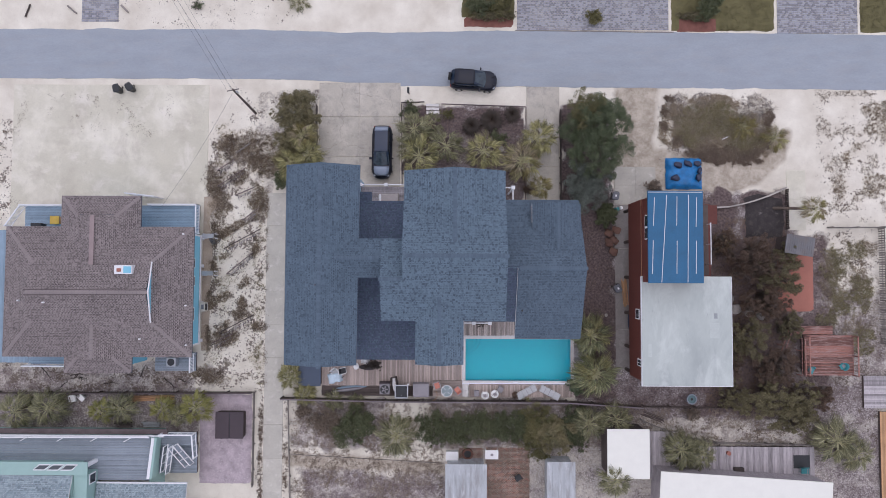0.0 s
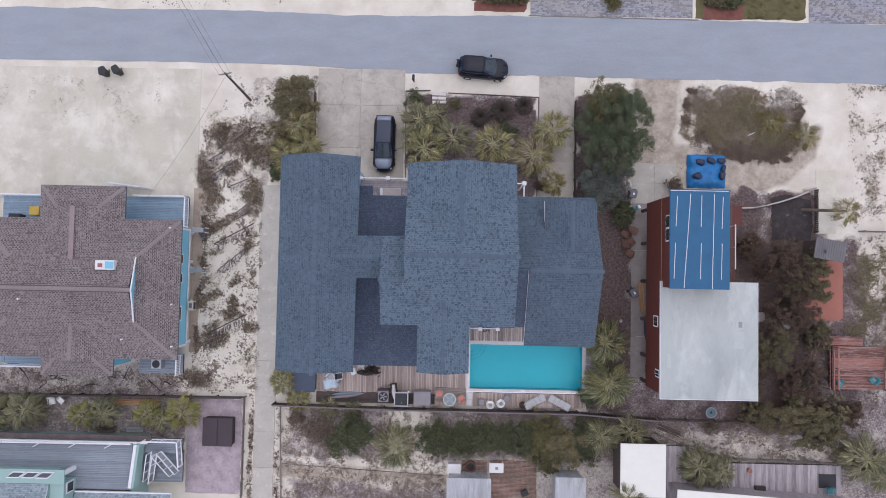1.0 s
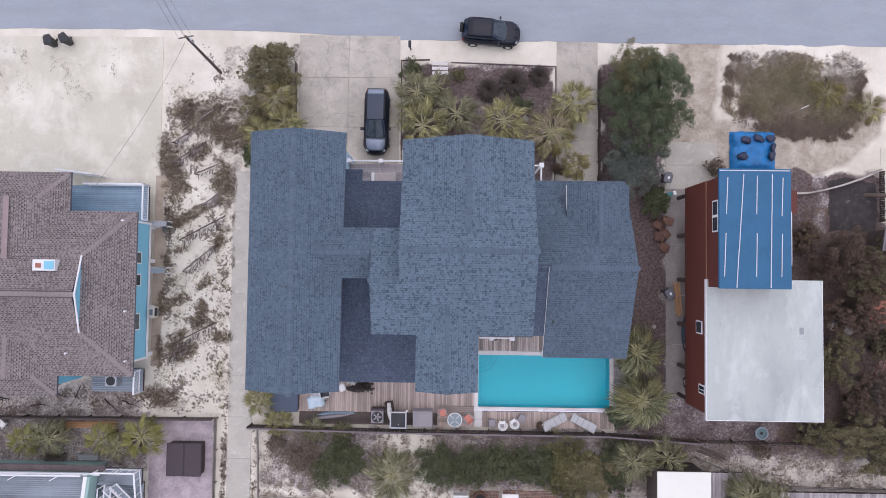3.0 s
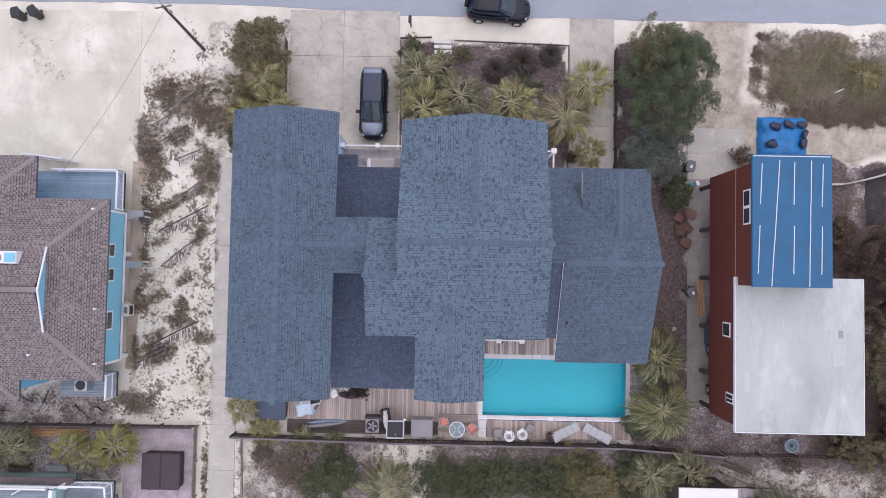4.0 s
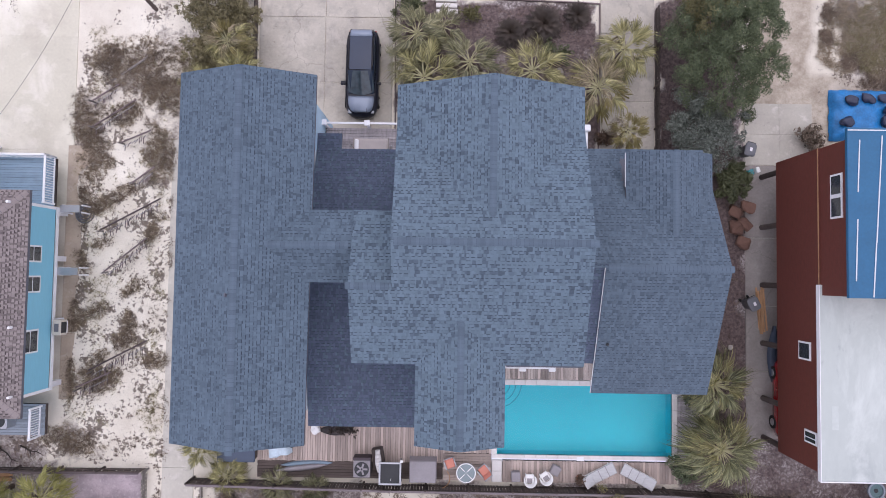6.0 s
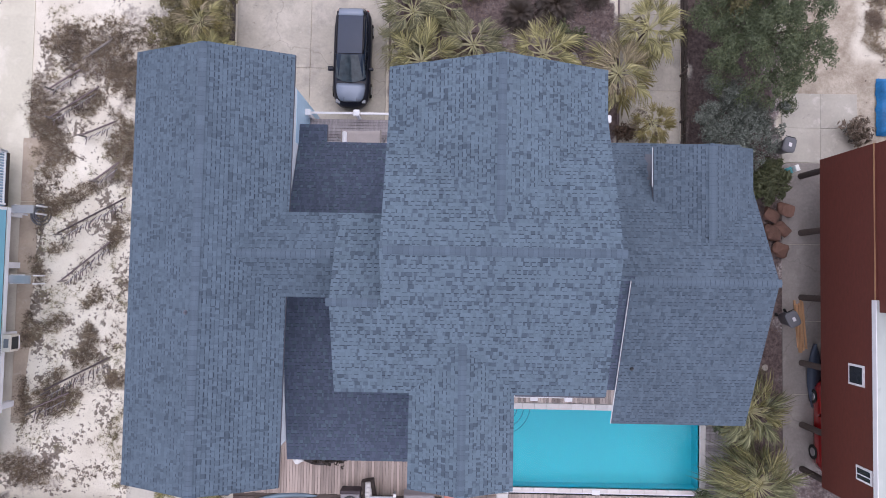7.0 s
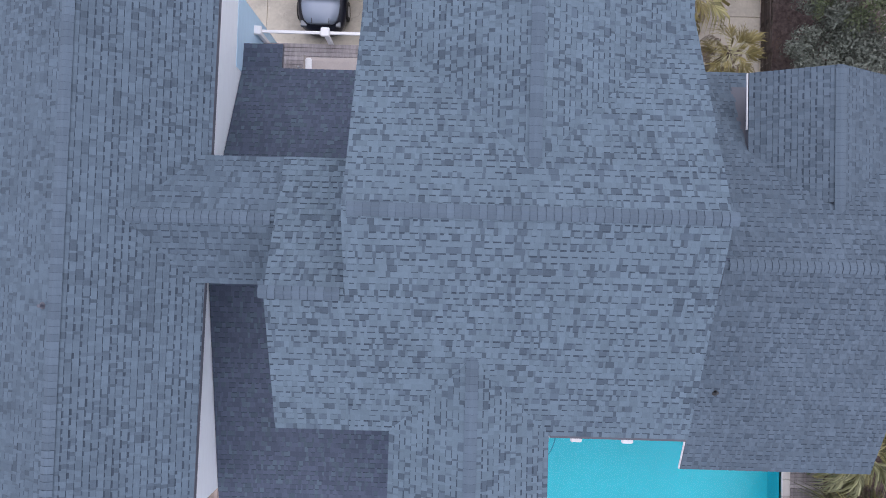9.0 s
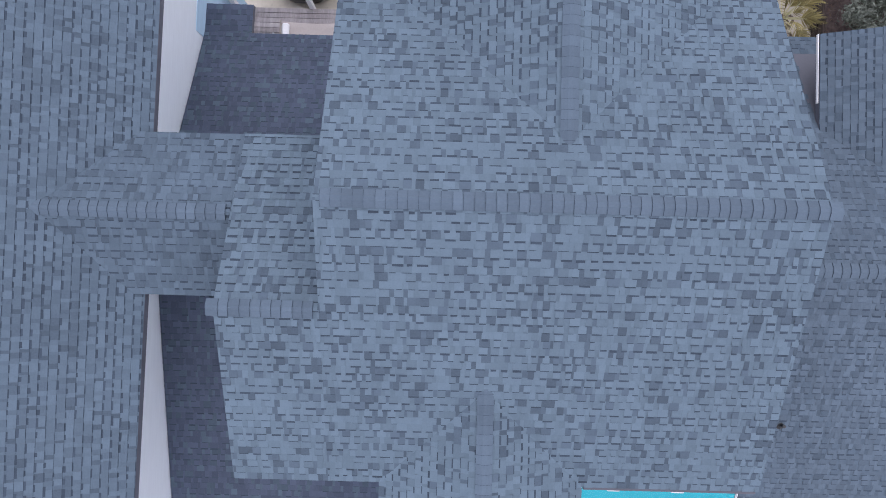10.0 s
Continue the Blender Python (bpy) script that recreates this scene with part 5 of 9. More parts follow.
    box("skylight_pane", -26.95, -26.3, -2.1, -1.55, EZ + G * 3.3 + 0.622, EZ + G * 3.3 + 0.65, M_BLUEWALL, sk, "pale blue pane")
    box("skylight_cover", -27.5, -27.15, -2.0, -1.7, EZ + G * 3.3 + 0.622, EZ + G * 3.3 + 0.7, M_SLAB_RED, sk, "rusty vent cover", 0.02)
    for x, y in ((-26.0, -7.75), (-22.3, -4.9), (-22.6, 1.3), (-36.5, -4.5), (-33.6, -4.6), (-22.2, -8.3)):
        zz = min(sl.z(x, y) for sl in every if sl.has(x, y))
        tube("vent_pipe", (x, y, zz - 0.03), (x, y, zz + 0.25), 0.07, material=M_WHITE, parent=h, label="white vent pipe")
    # walls on piers, floor
    zf = 1.35
    box("floor_slab", x0 + 0.8, x1 - 0.9, y0 + 0.8, y1 - 0.6, zf - 0.3, zf, M_WOOD_GREY, h)
    gable_walls(h, x0 + 0.8, x1 - 0.85, y0 + 0.75, y1 - 0.5, zf, EZ - 0.15, 0.0, "x", M_BLUEWALL)
    gable_walls(h, bx0 + 2.4, bx1 - 2.4, y1 - 0.6, by - 0.6, zf, EZ - 0.15, 0.0, "y", M_BLUEWALL)
    gable_walls(h, cx0 + 0.5, cx1 - 0.3, cy + 0.7, y0 + 0.8, zf, EZ - 0.15, 0.0, "y", M_BLUEWALL)
    pier = box_data("pier", 0.3, 0.3, zf - 0.28, M_WHITE, 0.01)
    for px in (-37.2, -33.2, -29.3, -25.4, -22.9):
        for py in (-8.4, -4.9, -1.4, 1.2):
            piece("pier", pier, h, pose(px, py, 0))
    xe = x1 - 0.85
    for y, half in ((-1.2, 0.45), (-2.8, 0.45), (-5.8, 0.62)):
        wdw = box("window", xe + 0.002, xe + 0.05, y - half, y + half, 2.45, 3.75, M_WHITE, h, "white framed window")
        for zz0, zz1 in ((2.55, 3.08), (3.14, 3.66)):
            box("pane", xe + 0.052, xe + 0.06, y - half + 0.09, y + half - 0.09, zz0, zz1, M_PANE, wdw)
    box("corner_board", xe + 0.002, xe + 0.03, y0 + 0.75, y0 + 0.9, zf, EZ - 0.2, M_WHITE, h)
    box("corner_board", xe + 0.002, xe + 0.03, y1 - 0.65, y1 - 0.5, zf, EZ - 0.2, M_WHITE, h)
    box("skirt_board", xe + 0.002, xe + 0.05, y0 + 0.75, y1 - 0.5, zf - 0.28, zf - 0.05, M_WHITE, h)
    return h


left_house()


def railing(p, q, z, height, parent_label="white painted balcony railing", material=M_WHITE, step=0.13, posts=1.8):
    """Posts, two rails and balusters between two plan points."""
    p, q = Vector((*p, z)), Vector((*q, z))
    d = q - p
    root = thing("railing", parent_label, "railing", tuple(p), math.degrees(math.atan2(d.y, d.x)))
    L = d.length
    n = max(int(L / posts + 0.5), 1)
    pm = box_data("post_%d_%s" % (int(height * 100), material.name), 0.1, 0.1, height + 0.05, material, 0.008)
    for k in range(n + 1):
        piece("post", pm, root, pose(L * k / n, 0, 0))
    box("top_rail", 0, L, -0.06, 0.06, height - 0.06, height, material, root, bevel=0.008)
    box("bottom_rail", 0, L, -0.03, 0.03, 0.1, 0.16, material, root)
    bmesh_data = box_data("baluster_%d_%s" % (int(height * 100), material.name), 0.03, 0.03, height - 0.22, material)
    m = int(L / step)
    for k in range(1, m):
        piece("baluster", bmesh_data, root, pose(L * k / m, 0, 0.16))
    return root


# decks of the turquoise house
board_deck("porch_deck", "blue-grey painted porch deck", -28.8, -22.75, 1.5, 4.2, 1.40, M_DECK_BLUE, along="x")
railing((-27.1, 4.2), (-22.7, 4.2), 1.40, 1.0)
railing((-22.7, 4.2), (-22.7, 1.6), 1.40, 1.0)
board_deck("porch_deck", "blue-grey painted porch deck with clutter", -39.0, -33.0, 1.9, 4.1, 1.40, M_DECK_BLUE, along="x")
railing((-38.9, 4.1), (-33.1, 4.1), 1.40, 1.0)
railing((-40.2, 2.2), (-38.9, 4.1), 1.40, 1.0)
board_deck("porch_deck", "blue-grey painted west porch deck", -43.0, -38.35, -10.4, 1.85, 1.38, M_DECK_BLUE, along="y")
board_deck("porch_deck", "blue-grey painted south porch strip", -38.3, -33.0, -10.5, -9.45, 1.36, M_DECK_BLUE, along="x")
pt = thing("porch_table", "white plastic table on the west porch", "table", (-42.3, -3.2, 1.38))
box("tabletop", -0.6, 0.6, -0.9, 0.9, 0.70, 0.74, M_WHITEPL, pt, bevel=0.015)
for px in (-0.5, 0.5):
    for py in (-0.8, 0.8):
        box("leg", px - 0.03, px + 0.03, py - 0.03, py + 0.03, 0, 0.70, M_WHITEPL, pt)
railing((-29.5, 5.3), (-26.8, 5.0), 0.0, 1.9, "white stair railing at the porch")
board_deck("porch_deck", "grey back porch landing", -26.6, -22.8, -11.1, -9.4, 1.30, M_DECK_STEEL, along="x")
railing((-23.0, -11.1), (-23.0, -9.5), 1.30, 1.0)
railing((-38.3, -10.6), (-33.0, -10.6), 1.30, 1.0)
slab_grid("path", "tan concrete strip along the house", "path", [-22.9, -21.35], [-9.4, -5.6, -1.8, 1.9, 5.2], 0.02, M_CONC_TAN)


def red_house():
    h = thing("house", "red-brown sided house raised on pilings", "house")
    x0, x1, y0, y1 = 16.87, 24.2, -11.1, 4.35
    zb = 2.45
    box("floor_slab", x0, x1, y0, y1, zb - 0.3, zb, M_RED, h)
    # long low body and the tall north body
    for a, b, c, d, zt in ((x0, x1 + 0.1, y0, -2.4, 6.0), (x0, x1 - 3.1, -2.4, y1, 6.0), (x0 + 0.03, x1 - 3.15, -2.7, y1 - 0.02, 8.4)):
        gable_walls(h, a, b, c, d, zb if zt < 7 else 6.0, zt, 0.0, "y", M_RED)
    box("ledge", x0 - 0.04, x0 + 0.028, -2.4, y1, 6.004, 6.03, M_RED, h, "red wall ledge")
    box("trim_board", x0 - 0.06, x0 - 0.042, -2.4, y1, 5.97, 6.04, M_LUMBER, h, "pale flashing strip")
    pil = bmesh.new()
    tube_bm(pil, (0, 0, -0.1), (0, 0, zb - 0.28), 0.16, 0.15, 12)
    me = bpy.data.meshes.new("piling")
    pil.to_mesh(me)
    pil.free()
    me.materials.append(M_WOOD_DARK)
    for y in (3.9, 1.0, -2.3, -5.6, -8.7, -10.9):
        for x in (x0 + 0.3, 20.5, x1 - 0.2):
            piece("piling", me, h, pose(x, y, 0))
    # windows
    def window(xf, y, z, w, hgt, n=1):
        f = box("window", xf - 0.06, xf - 0.002, y - w / 2, y + w / 2, z, z + hgt, M_WHITE, h, "white framed window")
        for k in range(n):
            ya = y - w / 2 + 0.09 + (w - 0.18) * k / n
            yb = y - w / 2 + 0.09 + (w - 0.18) * (k + 1) / n - (0.06 if k < n - 1 else 0)
            box("pane", xf - 0.07, xf - 0.062, ya, yb, z + 0.09, z + hgt - 0.09, M_PANE, f)
    window(x0 + 0.03, 2.38, 6.92, 1.02, 0.85)
    window(x0 + 0.03, 1.36, 6.92, 1.02, 0.85)
    window(x0, -5.47, 4.25, 0.9, 1.0)
    window(x0, -9.59, 4.7, 0.62, 1.0, 2)
    # roofs
    box("flat_roof", 16.78, 24.35, -11.4, -2.2, 6.0, 6.14, M_FLATROOF, h, "white coated flat roof with stains", 0.02)
    box("roof_edge", 16.74, 24.39, -11.45, -11.402, 5.9, 6.16, M_WHITE, h, "white drip edge")
    for a, b in ((16.74, 16.778), (24.352, 24.39)):
        box("roof_edge", a, b, -11.4, -2.2, 5.9, 6.155, M_WHITE, h, "white drip edge")
    for a, b, c, d, m in ((17.3, 17.6, -9.0, -7.9, M_FLATPATCH), (22.5, 23.3, -7.4, -6.1, M_FLATPATCH), (22.85, 23.15, -5.75, -5.3, M_PATCH_DK)):
        box("coating_patch", a, b, c, d, 6.142, 6.146, m, h, "brushed roof coating patch")
    tr = box("tarp_roof", 16.58, 21.05, -2.75, 4.75, 8.42, 8.60, M_TARPROOF, h, "flat roof covered by a blue tarp", 0.02)
    for x, ya, yb, dx in ((17.1, 4.2, 1.9, -0.1), (17.0, 0.7, -2.0, -0.1), (18.1, 4.4, -2.7, -0.45), (18.95, 4.3, 1.9, -0.05), (18.9, 0.7, -2.0, -0.05), (19.85, 4.4, -2.7, -0.1), (20.55, 4.2, 1.8, -0.08), (20.5, 0.7, -2.0, -0.05)):
        n = 3 if ya - yb > 4 else 1
        for k in range(n):
            a, b = ya + (yb - ya) * k / n, ya + (yb - ya) * (k + 1) / n
            xa, xb = x + dx * k / n, x + dx * (k + 1) / n
            bm = bmesh.new()
            L = math.hypot(xb - xa, b - a)
            box_bm(bm, -0.026, 0.026, -L / 2, L / 2, 0, 0.025, 0.004, pose((xa + xb) / 2 + rng.uniform(-0.03, 0.03), (a + b) / 2, 8.602, 0, 0, math.degrees(math.atan2(-(xa - xb), a - b))))
            part("batten", bm, M_BATTEN, tr, "nailed pale batten")
    box("batten", 16.6, 20.95, 4.60, 4.655, 8.602, 8.63, M_BATTEN, tr, "nailed pale batten", 0.004)
    # side porch and stairs to the east
    for k in range(6):
        box("stair_board", 24.12 + 0.15 * k, 24.25 + 0.15 * k, 2.6, 4.3, zb - 0.2 - 0.04 * k, zb - 0.16 - 0.04 * k, M_RED, h, "red stair board")
    box("side_rail", 23.76, 23.84, -1.15, 2.6, 3.45, 3.53, M_WHITE, h, "white porch rail")
    for py in (-1.1, 0.7, 2.5):
        box("rail_post", 23.77, 23.83, py - 0.03, py + 0.03, zb - 0.1, 3.448, M_WHITE, h)
    box("porch_floor", 21.15, 24.0, -2.1, 4.3, zb + 0.004, zb + 0.03, M_WOOD_DARK, h, "dark porch boards")
    return h


red_house()


lot_before = set(bpy.data.objects)


def south_house():
    """The mint house at the south-west: roof deck, stair and pale shingles."""
    h = thing("house", "mint house with slate roof deck and white rails", "house")
    gable_walls(h, -44, -25.9, -26, -17.0, 0, 2.85, 0.0, "x", M_MINT)
    gable_walls(h, -44, -31.8, -26, -19.2, 2.9, 4.7, 0.0, "x", M_MINT)
    r1 = Slope([(-44.5, -27), (-31.8, -27), (-31.8, -19.95), (-44.5, -19.95)], (-44.5, -19.95), (0, -1), 4.78, 0.3)
    r2 = Slope([(-30.5, -27), (-22.5, -27), (-22.5, -21.1), (-30.5, -21.1)], (-30.5, -21.1), (0, -1), 3.25, 0.2)
    root = part_root(h, "roof", "pale blue-grey shingle roof")
    for k, s in enumerate((r1, r2)):
        roof_slab(s, root, M_WHITE)
        shingle(s, [], root, (M_TEAL_SH, M_TEAL_D, M_TEAL_K), 500 + k, tooth=(0.14, 0.3), line=0.04)
    box("canopy", -44.3, -30.5, -19.92, -18.8, 4.70, 4.80, M_MINT, h, "mint canopy roof")
    box("side_block", -31.75, -30.6, -27, -19.93, 2.9, 4.62, M_MINT, h, "mint side block")
    for k in range(3):
        a = -35.2 + 1.17 * k
        v = [(a, -19.5), (a + 1.05, -19.5), (a + 1.6, -18.98), (a + 0.55, -18.98)]
        c = (a + 0.8, -19.24)
        f = mesh_part("roof_window", [(x, y, 4.802) for x, y in v] + [(x, y, 4.85) for x, y in v], [(4, 5, 6, 7), (0, 1, 5, 4), (1, 2, 6, 5), (2, 3, 7, 6), (3, 0, 4, 7)], M_WHITE, h, "slanted white framed roof window")
        mesh_part("pane", [(c[0] + (x - c[0]) * 0.84, c[1] + (y - c[1]) * 0.68, 4.856) for x, y in v], [(0, 1, 2, 3)], M_PANE, f)
    box("corner_post", -30.9, -30.6, -19.3, -19.0, 2.9, 4.69, M_WHITE, h, "white corner post")
    wn2 = box("window", -30.598, -30.55, -20.9, -19.98, 3.3, 4.3, M_WHITE, h, "white framed window")
    box("pane", -30.548, -30.54, -20.8, -20.08, 3.4, 4.2, M_PANE, wn2)
    box("flashing", -30.5, -22.5, -21.08, -20.98, 3.1, 3.3, M_WHITE, h, "white roof edge")
    box("parapet", -25.55, -25.15, -20.6, -17.0, 2.3, 3.35, M_MINT, h, "mint stair wall", 0.03, pose(-26.2, -18.8, 0, 0, 0, -6) @ pose(25.95, 18.8, 0))
    box("parapet_cap", -25.6, -25.35, -20.6, -17.0, 3.352, 3.4, M_WHITE, h, "white parapet cap", 0.0, pose(-26.2, -18.8, 0, 0, 0, -6) @ pose(25.95, 18.8, 0))
    box("walkway", -44, -24.6, -16.95, -16.5, 2.5, 2.6, M_WOOD_MAUVE, h, "brown deck edge boards")
    box("gutter_edge", -44, -24.8, -17.12, -16.96, 2.8, 2.95, M_WHITE, h, "white deck edge")
    return h


south_house()
board_deck("roof_deck", "slate grey painted roof deck", -44, -25.95, -20.9, -17.15, 2.98, M_DECK_STEEL, along="x", frame=False)
railing((-44, -17.15), (-26.0, -17.05), 2.98, 0.3, "low white roof deck rail", posts=3.6, step=3.4)
for x in (-37.6, -34.3, -31.3, -28.3):
    bs = thing("brace", "short white brace under the deck rail", "brace", (x, -17.5, 3.0), 25, "deck braces")
    tube("bar", (0, 0, 0.02), (0.85, 0.05, 0.3), 0.045, material=M_WHITE, parent=bs, seg=6)


def ladder_stair(x, y, z0, z1, run, turn, label):
    """A white stair seen end on: two stringers and treads."""
    root = thing("stair", label, "stair", (x, y, 0), turn)
    for s in (-0.24, 0.24):
        bm = bmesh.new()
        tube_bm(bm, (0, s, z0), (run, s, z1), 0.06, 0.06, 6)
        part("stringer", bm, M_WHITE, root)
        bm = bmesh.new()
        tube_bm(bm, (0, s, z0 + 0.9), (run, s, z1 + 0.9), 0.045, 0.045, 6)
        part("handrail", bm, M_WHITE, root)
        for k in range(4):
            f = k / 3
            tube("post", (run * f, s, z0 + (z1 - z0) * f), (run * f, s, z0 + (z1 - z0) * f + 0.9), 0.04, material=M_WHITE, parent=root, seg=6)
    n = 9
    for k in range(n):
        f = (k + 0.5) / n
        box("tread", run * f - 0.13, run * f + 0.13, -0.22, 0.22, z0 + (z1 - z0) * f - 0.03, z0 + (z1 - z0) * f, M_DECK_STEEL, root)
    return root


ladder_stair(-25.05, -20.5, 1.5, 3.0, 2.85, 71, "white outdoor stair to the roof deck")
ladder_stair(-23.75, -17.75, 3.0, 1.4, 2.3, -68, "white outdoor stair down to the yard")
board_deck("stair_landing", "slate lower stair landing", -26.2, -22.4, -20.75, -18.05, 1.30, M_DECK_STEEL, along="x")
board_deck("stair_landing", "slate stair landing", -26.0, -22.1, -18.0, -16.8, 2.25, M_DECK_STEEL, along="x")
railing((-25.1, -16.85), (-22.2, -16.85), 2.25, 1.0, "white stair landing railing", step=0.5)
railing((-22.2, -16.85), (-22.0, -18.9), 2.25, 1.0, "white stair landing railing", step=0.5)

for ob in bpy.data.objects:
    if ob.parent is None and ob not in lot_before:
        ob.location += Vector((-0.12, 0.38, 0))


def shed(name, label, x0, x1, y0, y1, z, roof_material, wall_material, ribs="y", tilt=0.1, turn=0.0, seam=0.4):
    """A low outbuilding with a seamed metal roof."""
    cx, cy = (x0 + x1) / 2, (y0 + y1) / 2
    sx, sy = (x1 - x0) / 2, (y1 - y0) / 2
    root = thing(name, label, "shed", (cx, cy, 0), turn)
    gable_walls(root, -sx + 0.2, sx - 0.2, -sy + 0.2, sy - 0.2, 0, z - 0.12, 0.0, "x", wall_material)
    r = box("roof", -sx, sx, -sy, sy, z - 0.1, z, roof_material, root, bevel=0.01)
    if seam:
        n = int(2 * (sx if ribs == "y" else sy) / seam)
        me = box_data("seam_%s" % name, 0.04, (sy if ribs == "y" else sx) * 2 - 0.05, 0.035, roof_material)
        for k in range(1, n):
            f = -1 + 2 * k / n
            piece("seam", me, r, pose(sx * f, 0, z) if ribs == "y" else pose(0, sy * f, z, 0, 0, 90))
    return root


shed("shed", "low building with bright white metal roof", 14.6, 18.35, -20.15, -15.78, 3.0, M_METALROOF, M_WOOD_DARK, seam=0)
shed("house", "long house with bright white metal roof", 19.1, 34.3, -27.5, -19.9, 3.0, M_METALROOF, M_DECK_GREY, turn=-3.4, seam=0)
shed("shed", "garden shed with stained corrugated metal roof", 0.22, 3.94, -24, -19.05, 2.6, M_GREYMETAL, M_GREYMETAL, seam=0.45)
shed("shed", "shed with weathered grey roof", 9.3, 11.85, -24, -18.8, 2.6, M_GREYMETAL, M_GREYMETAL, seam=0.5)
shed("lean_to", "lean-to with rusty corrugated grey roof", 31.15, 33.75, -0.2, 1.55, 2.2, M_RUSTMETAL, M_WOOD_DARK, seam=0.2, turn=-9)
board_deck("back_deck", "grey weathered deck behind white house", 22.0, 34.4, -20.6, -17.95, 0.4, M_DECK_GREY, width=0.2)
board_deck("back_deck", "grey weathered deck beside shed", 18.5, 21.9, -20.9, -16.6, 0.38, M_DECK_GREY, width=0.2)
board_deck("red_deck", "red-stained raised deck among shrubs", 33.4, 37.9, -11.3, -7.6, 0.8, M_DECK_RED, along="x")
board_deck("red_deck", "red-stained lower deck step", 32.6, 36.2, -7.55, -6.75, 0.6, M_DECK_RED, along="x")
railing((33.45, -11.25), (33.45, -7.65), 0.8, 0.9, "red-stained wooden deck railing", M_DECK_RED, step=0.4)
railing((37.85, -11.25), (37.85, -7.65), 0.8, 0.9, "red-stained wooden deck railing", M_DECK_RED, step=0.4)
board_deck("boardwalk", "grey boardwalk ramp", 39.2, 43.0, -14.4, -11.4, 0.25, M_DECK_GREY, along="x", width=0.18)
board_deck("wood_ramp", "orange-brown plank walk", 40.6, 43.0, -26, -14.7, 0.3, M_LUMBER, width=0.16)

# ---- plants ----


def fan_frond(seed, blades=18, petiole=0.66, reach=0.68, droop=0.35, material=L_PALM, spread=60):
    """A cabbage palm leaf: a pale arched stalk along x that runs a little way into a fan of narrow folded blades."""
    r = random.Random(seed)
    V, F, I = [], [], []
    total = petiole + reach * 0.36

    def rib_z(x):
        return 0.02 - droop * 0.4 * (x / total) ** 2

    steps = 6
    for k in range(steps + 1):
        x = total * k / steps
        w = 0.028 - 0.018 * k / steps
        V += [(x, -w, rib_z(x) + 0.006), (x, w, rib_z(x) + 0.006)]
    for k in range(steps):
        F.append((2 * k, 2 * k + 2, 2 * k + 3, 2 * k + 1))
        I.append(1)
    for k in range(blades):
        f = (k // 2 + r.uniform(0.1, 0.9)) / (blades / 2)
        side = 1 if k % 2 else -1
        a = radians(side * (spread - (spread - 4) * min(f, 1) ** 0.9 + r.uniform(-5, 5)))
        L = reach * (0.72 + 0.10 * f) * r.uniform(0.82, 1.12)
        ca, sa = math.cos(a), math.sin(a)
        x0 = petiole * 0.93 + (total - petiole * 0.93) * f
        z0 = rib_z(x0)
        b = len(V)
        sag = r.uniform(0.7, 1.3)
        for d, w in ((0.0, 0.009), (L * 0.42, 0.020), (L * 0.75, 0.013)):
            z = z0 + abs(sa) * d * 0.22 - droop * 1.1 * (d / reach) ** 2 * sag
            V += [(x0 + d * ca - w * sa, d * sa + w * ca, z + 0.012), (x0 + d * ca + w * sa, d * sa - w * ca, z - 0.012)]
        V.append((x0 + L * 0.95 * ca, L * 0.95 * sa, z0 + abs(sa) * L * 0.1 - droop * 1.5 * sag))
        F += [(b, b + 1, b + 3, b + 2), (b + 2, b + 3, b + 5, b + 4), (b + 4, b + 5, b + 6)]
        I += [0, 0, 0]
    me = bpy.data.meshes.new("frond")
    me.from_pydata(V, [], F)
    me.materials.append(material)
    me.materials.append(L_RIB)
    me.polygons.foreach_set("material_index", I)
    me.update()
    return me


def feather_frond(seed, length=0.95, material=L_CYCAD):
    """A cycad leaf: an arched rib with leaflets on both sides."""
    V, F = [(0, -0.012, 0), (0, 0.012, 0)], []
    n = 18
    for k in range(n):
        t = (k + 1) / n
        x, z = length * t, 0.35 * t - 0.55 * t * t
        w = 0.26 * math.sin(math.pi * min(t * 0.9 + 0.08, 1)) + 0.03
        b = len(V)
        V += [(x, -0.012, z), (x, 0.012, z)]
        p = b - 2 if k == 0 else b - 4
        F.append((p, b, b + 1, p + 1))
        V += [(x + 0.09, -w, z - 0.03), (x + 0.09, w, z - 0.03)]
        F += [(b, p, b + 2), (p + 1, b + 1, b + 3)]
    me = bpy.data.meshes.new("frond")
    me.from_pydata(V, [], F)
    me.materials.append(material)
    me.update()
    return me


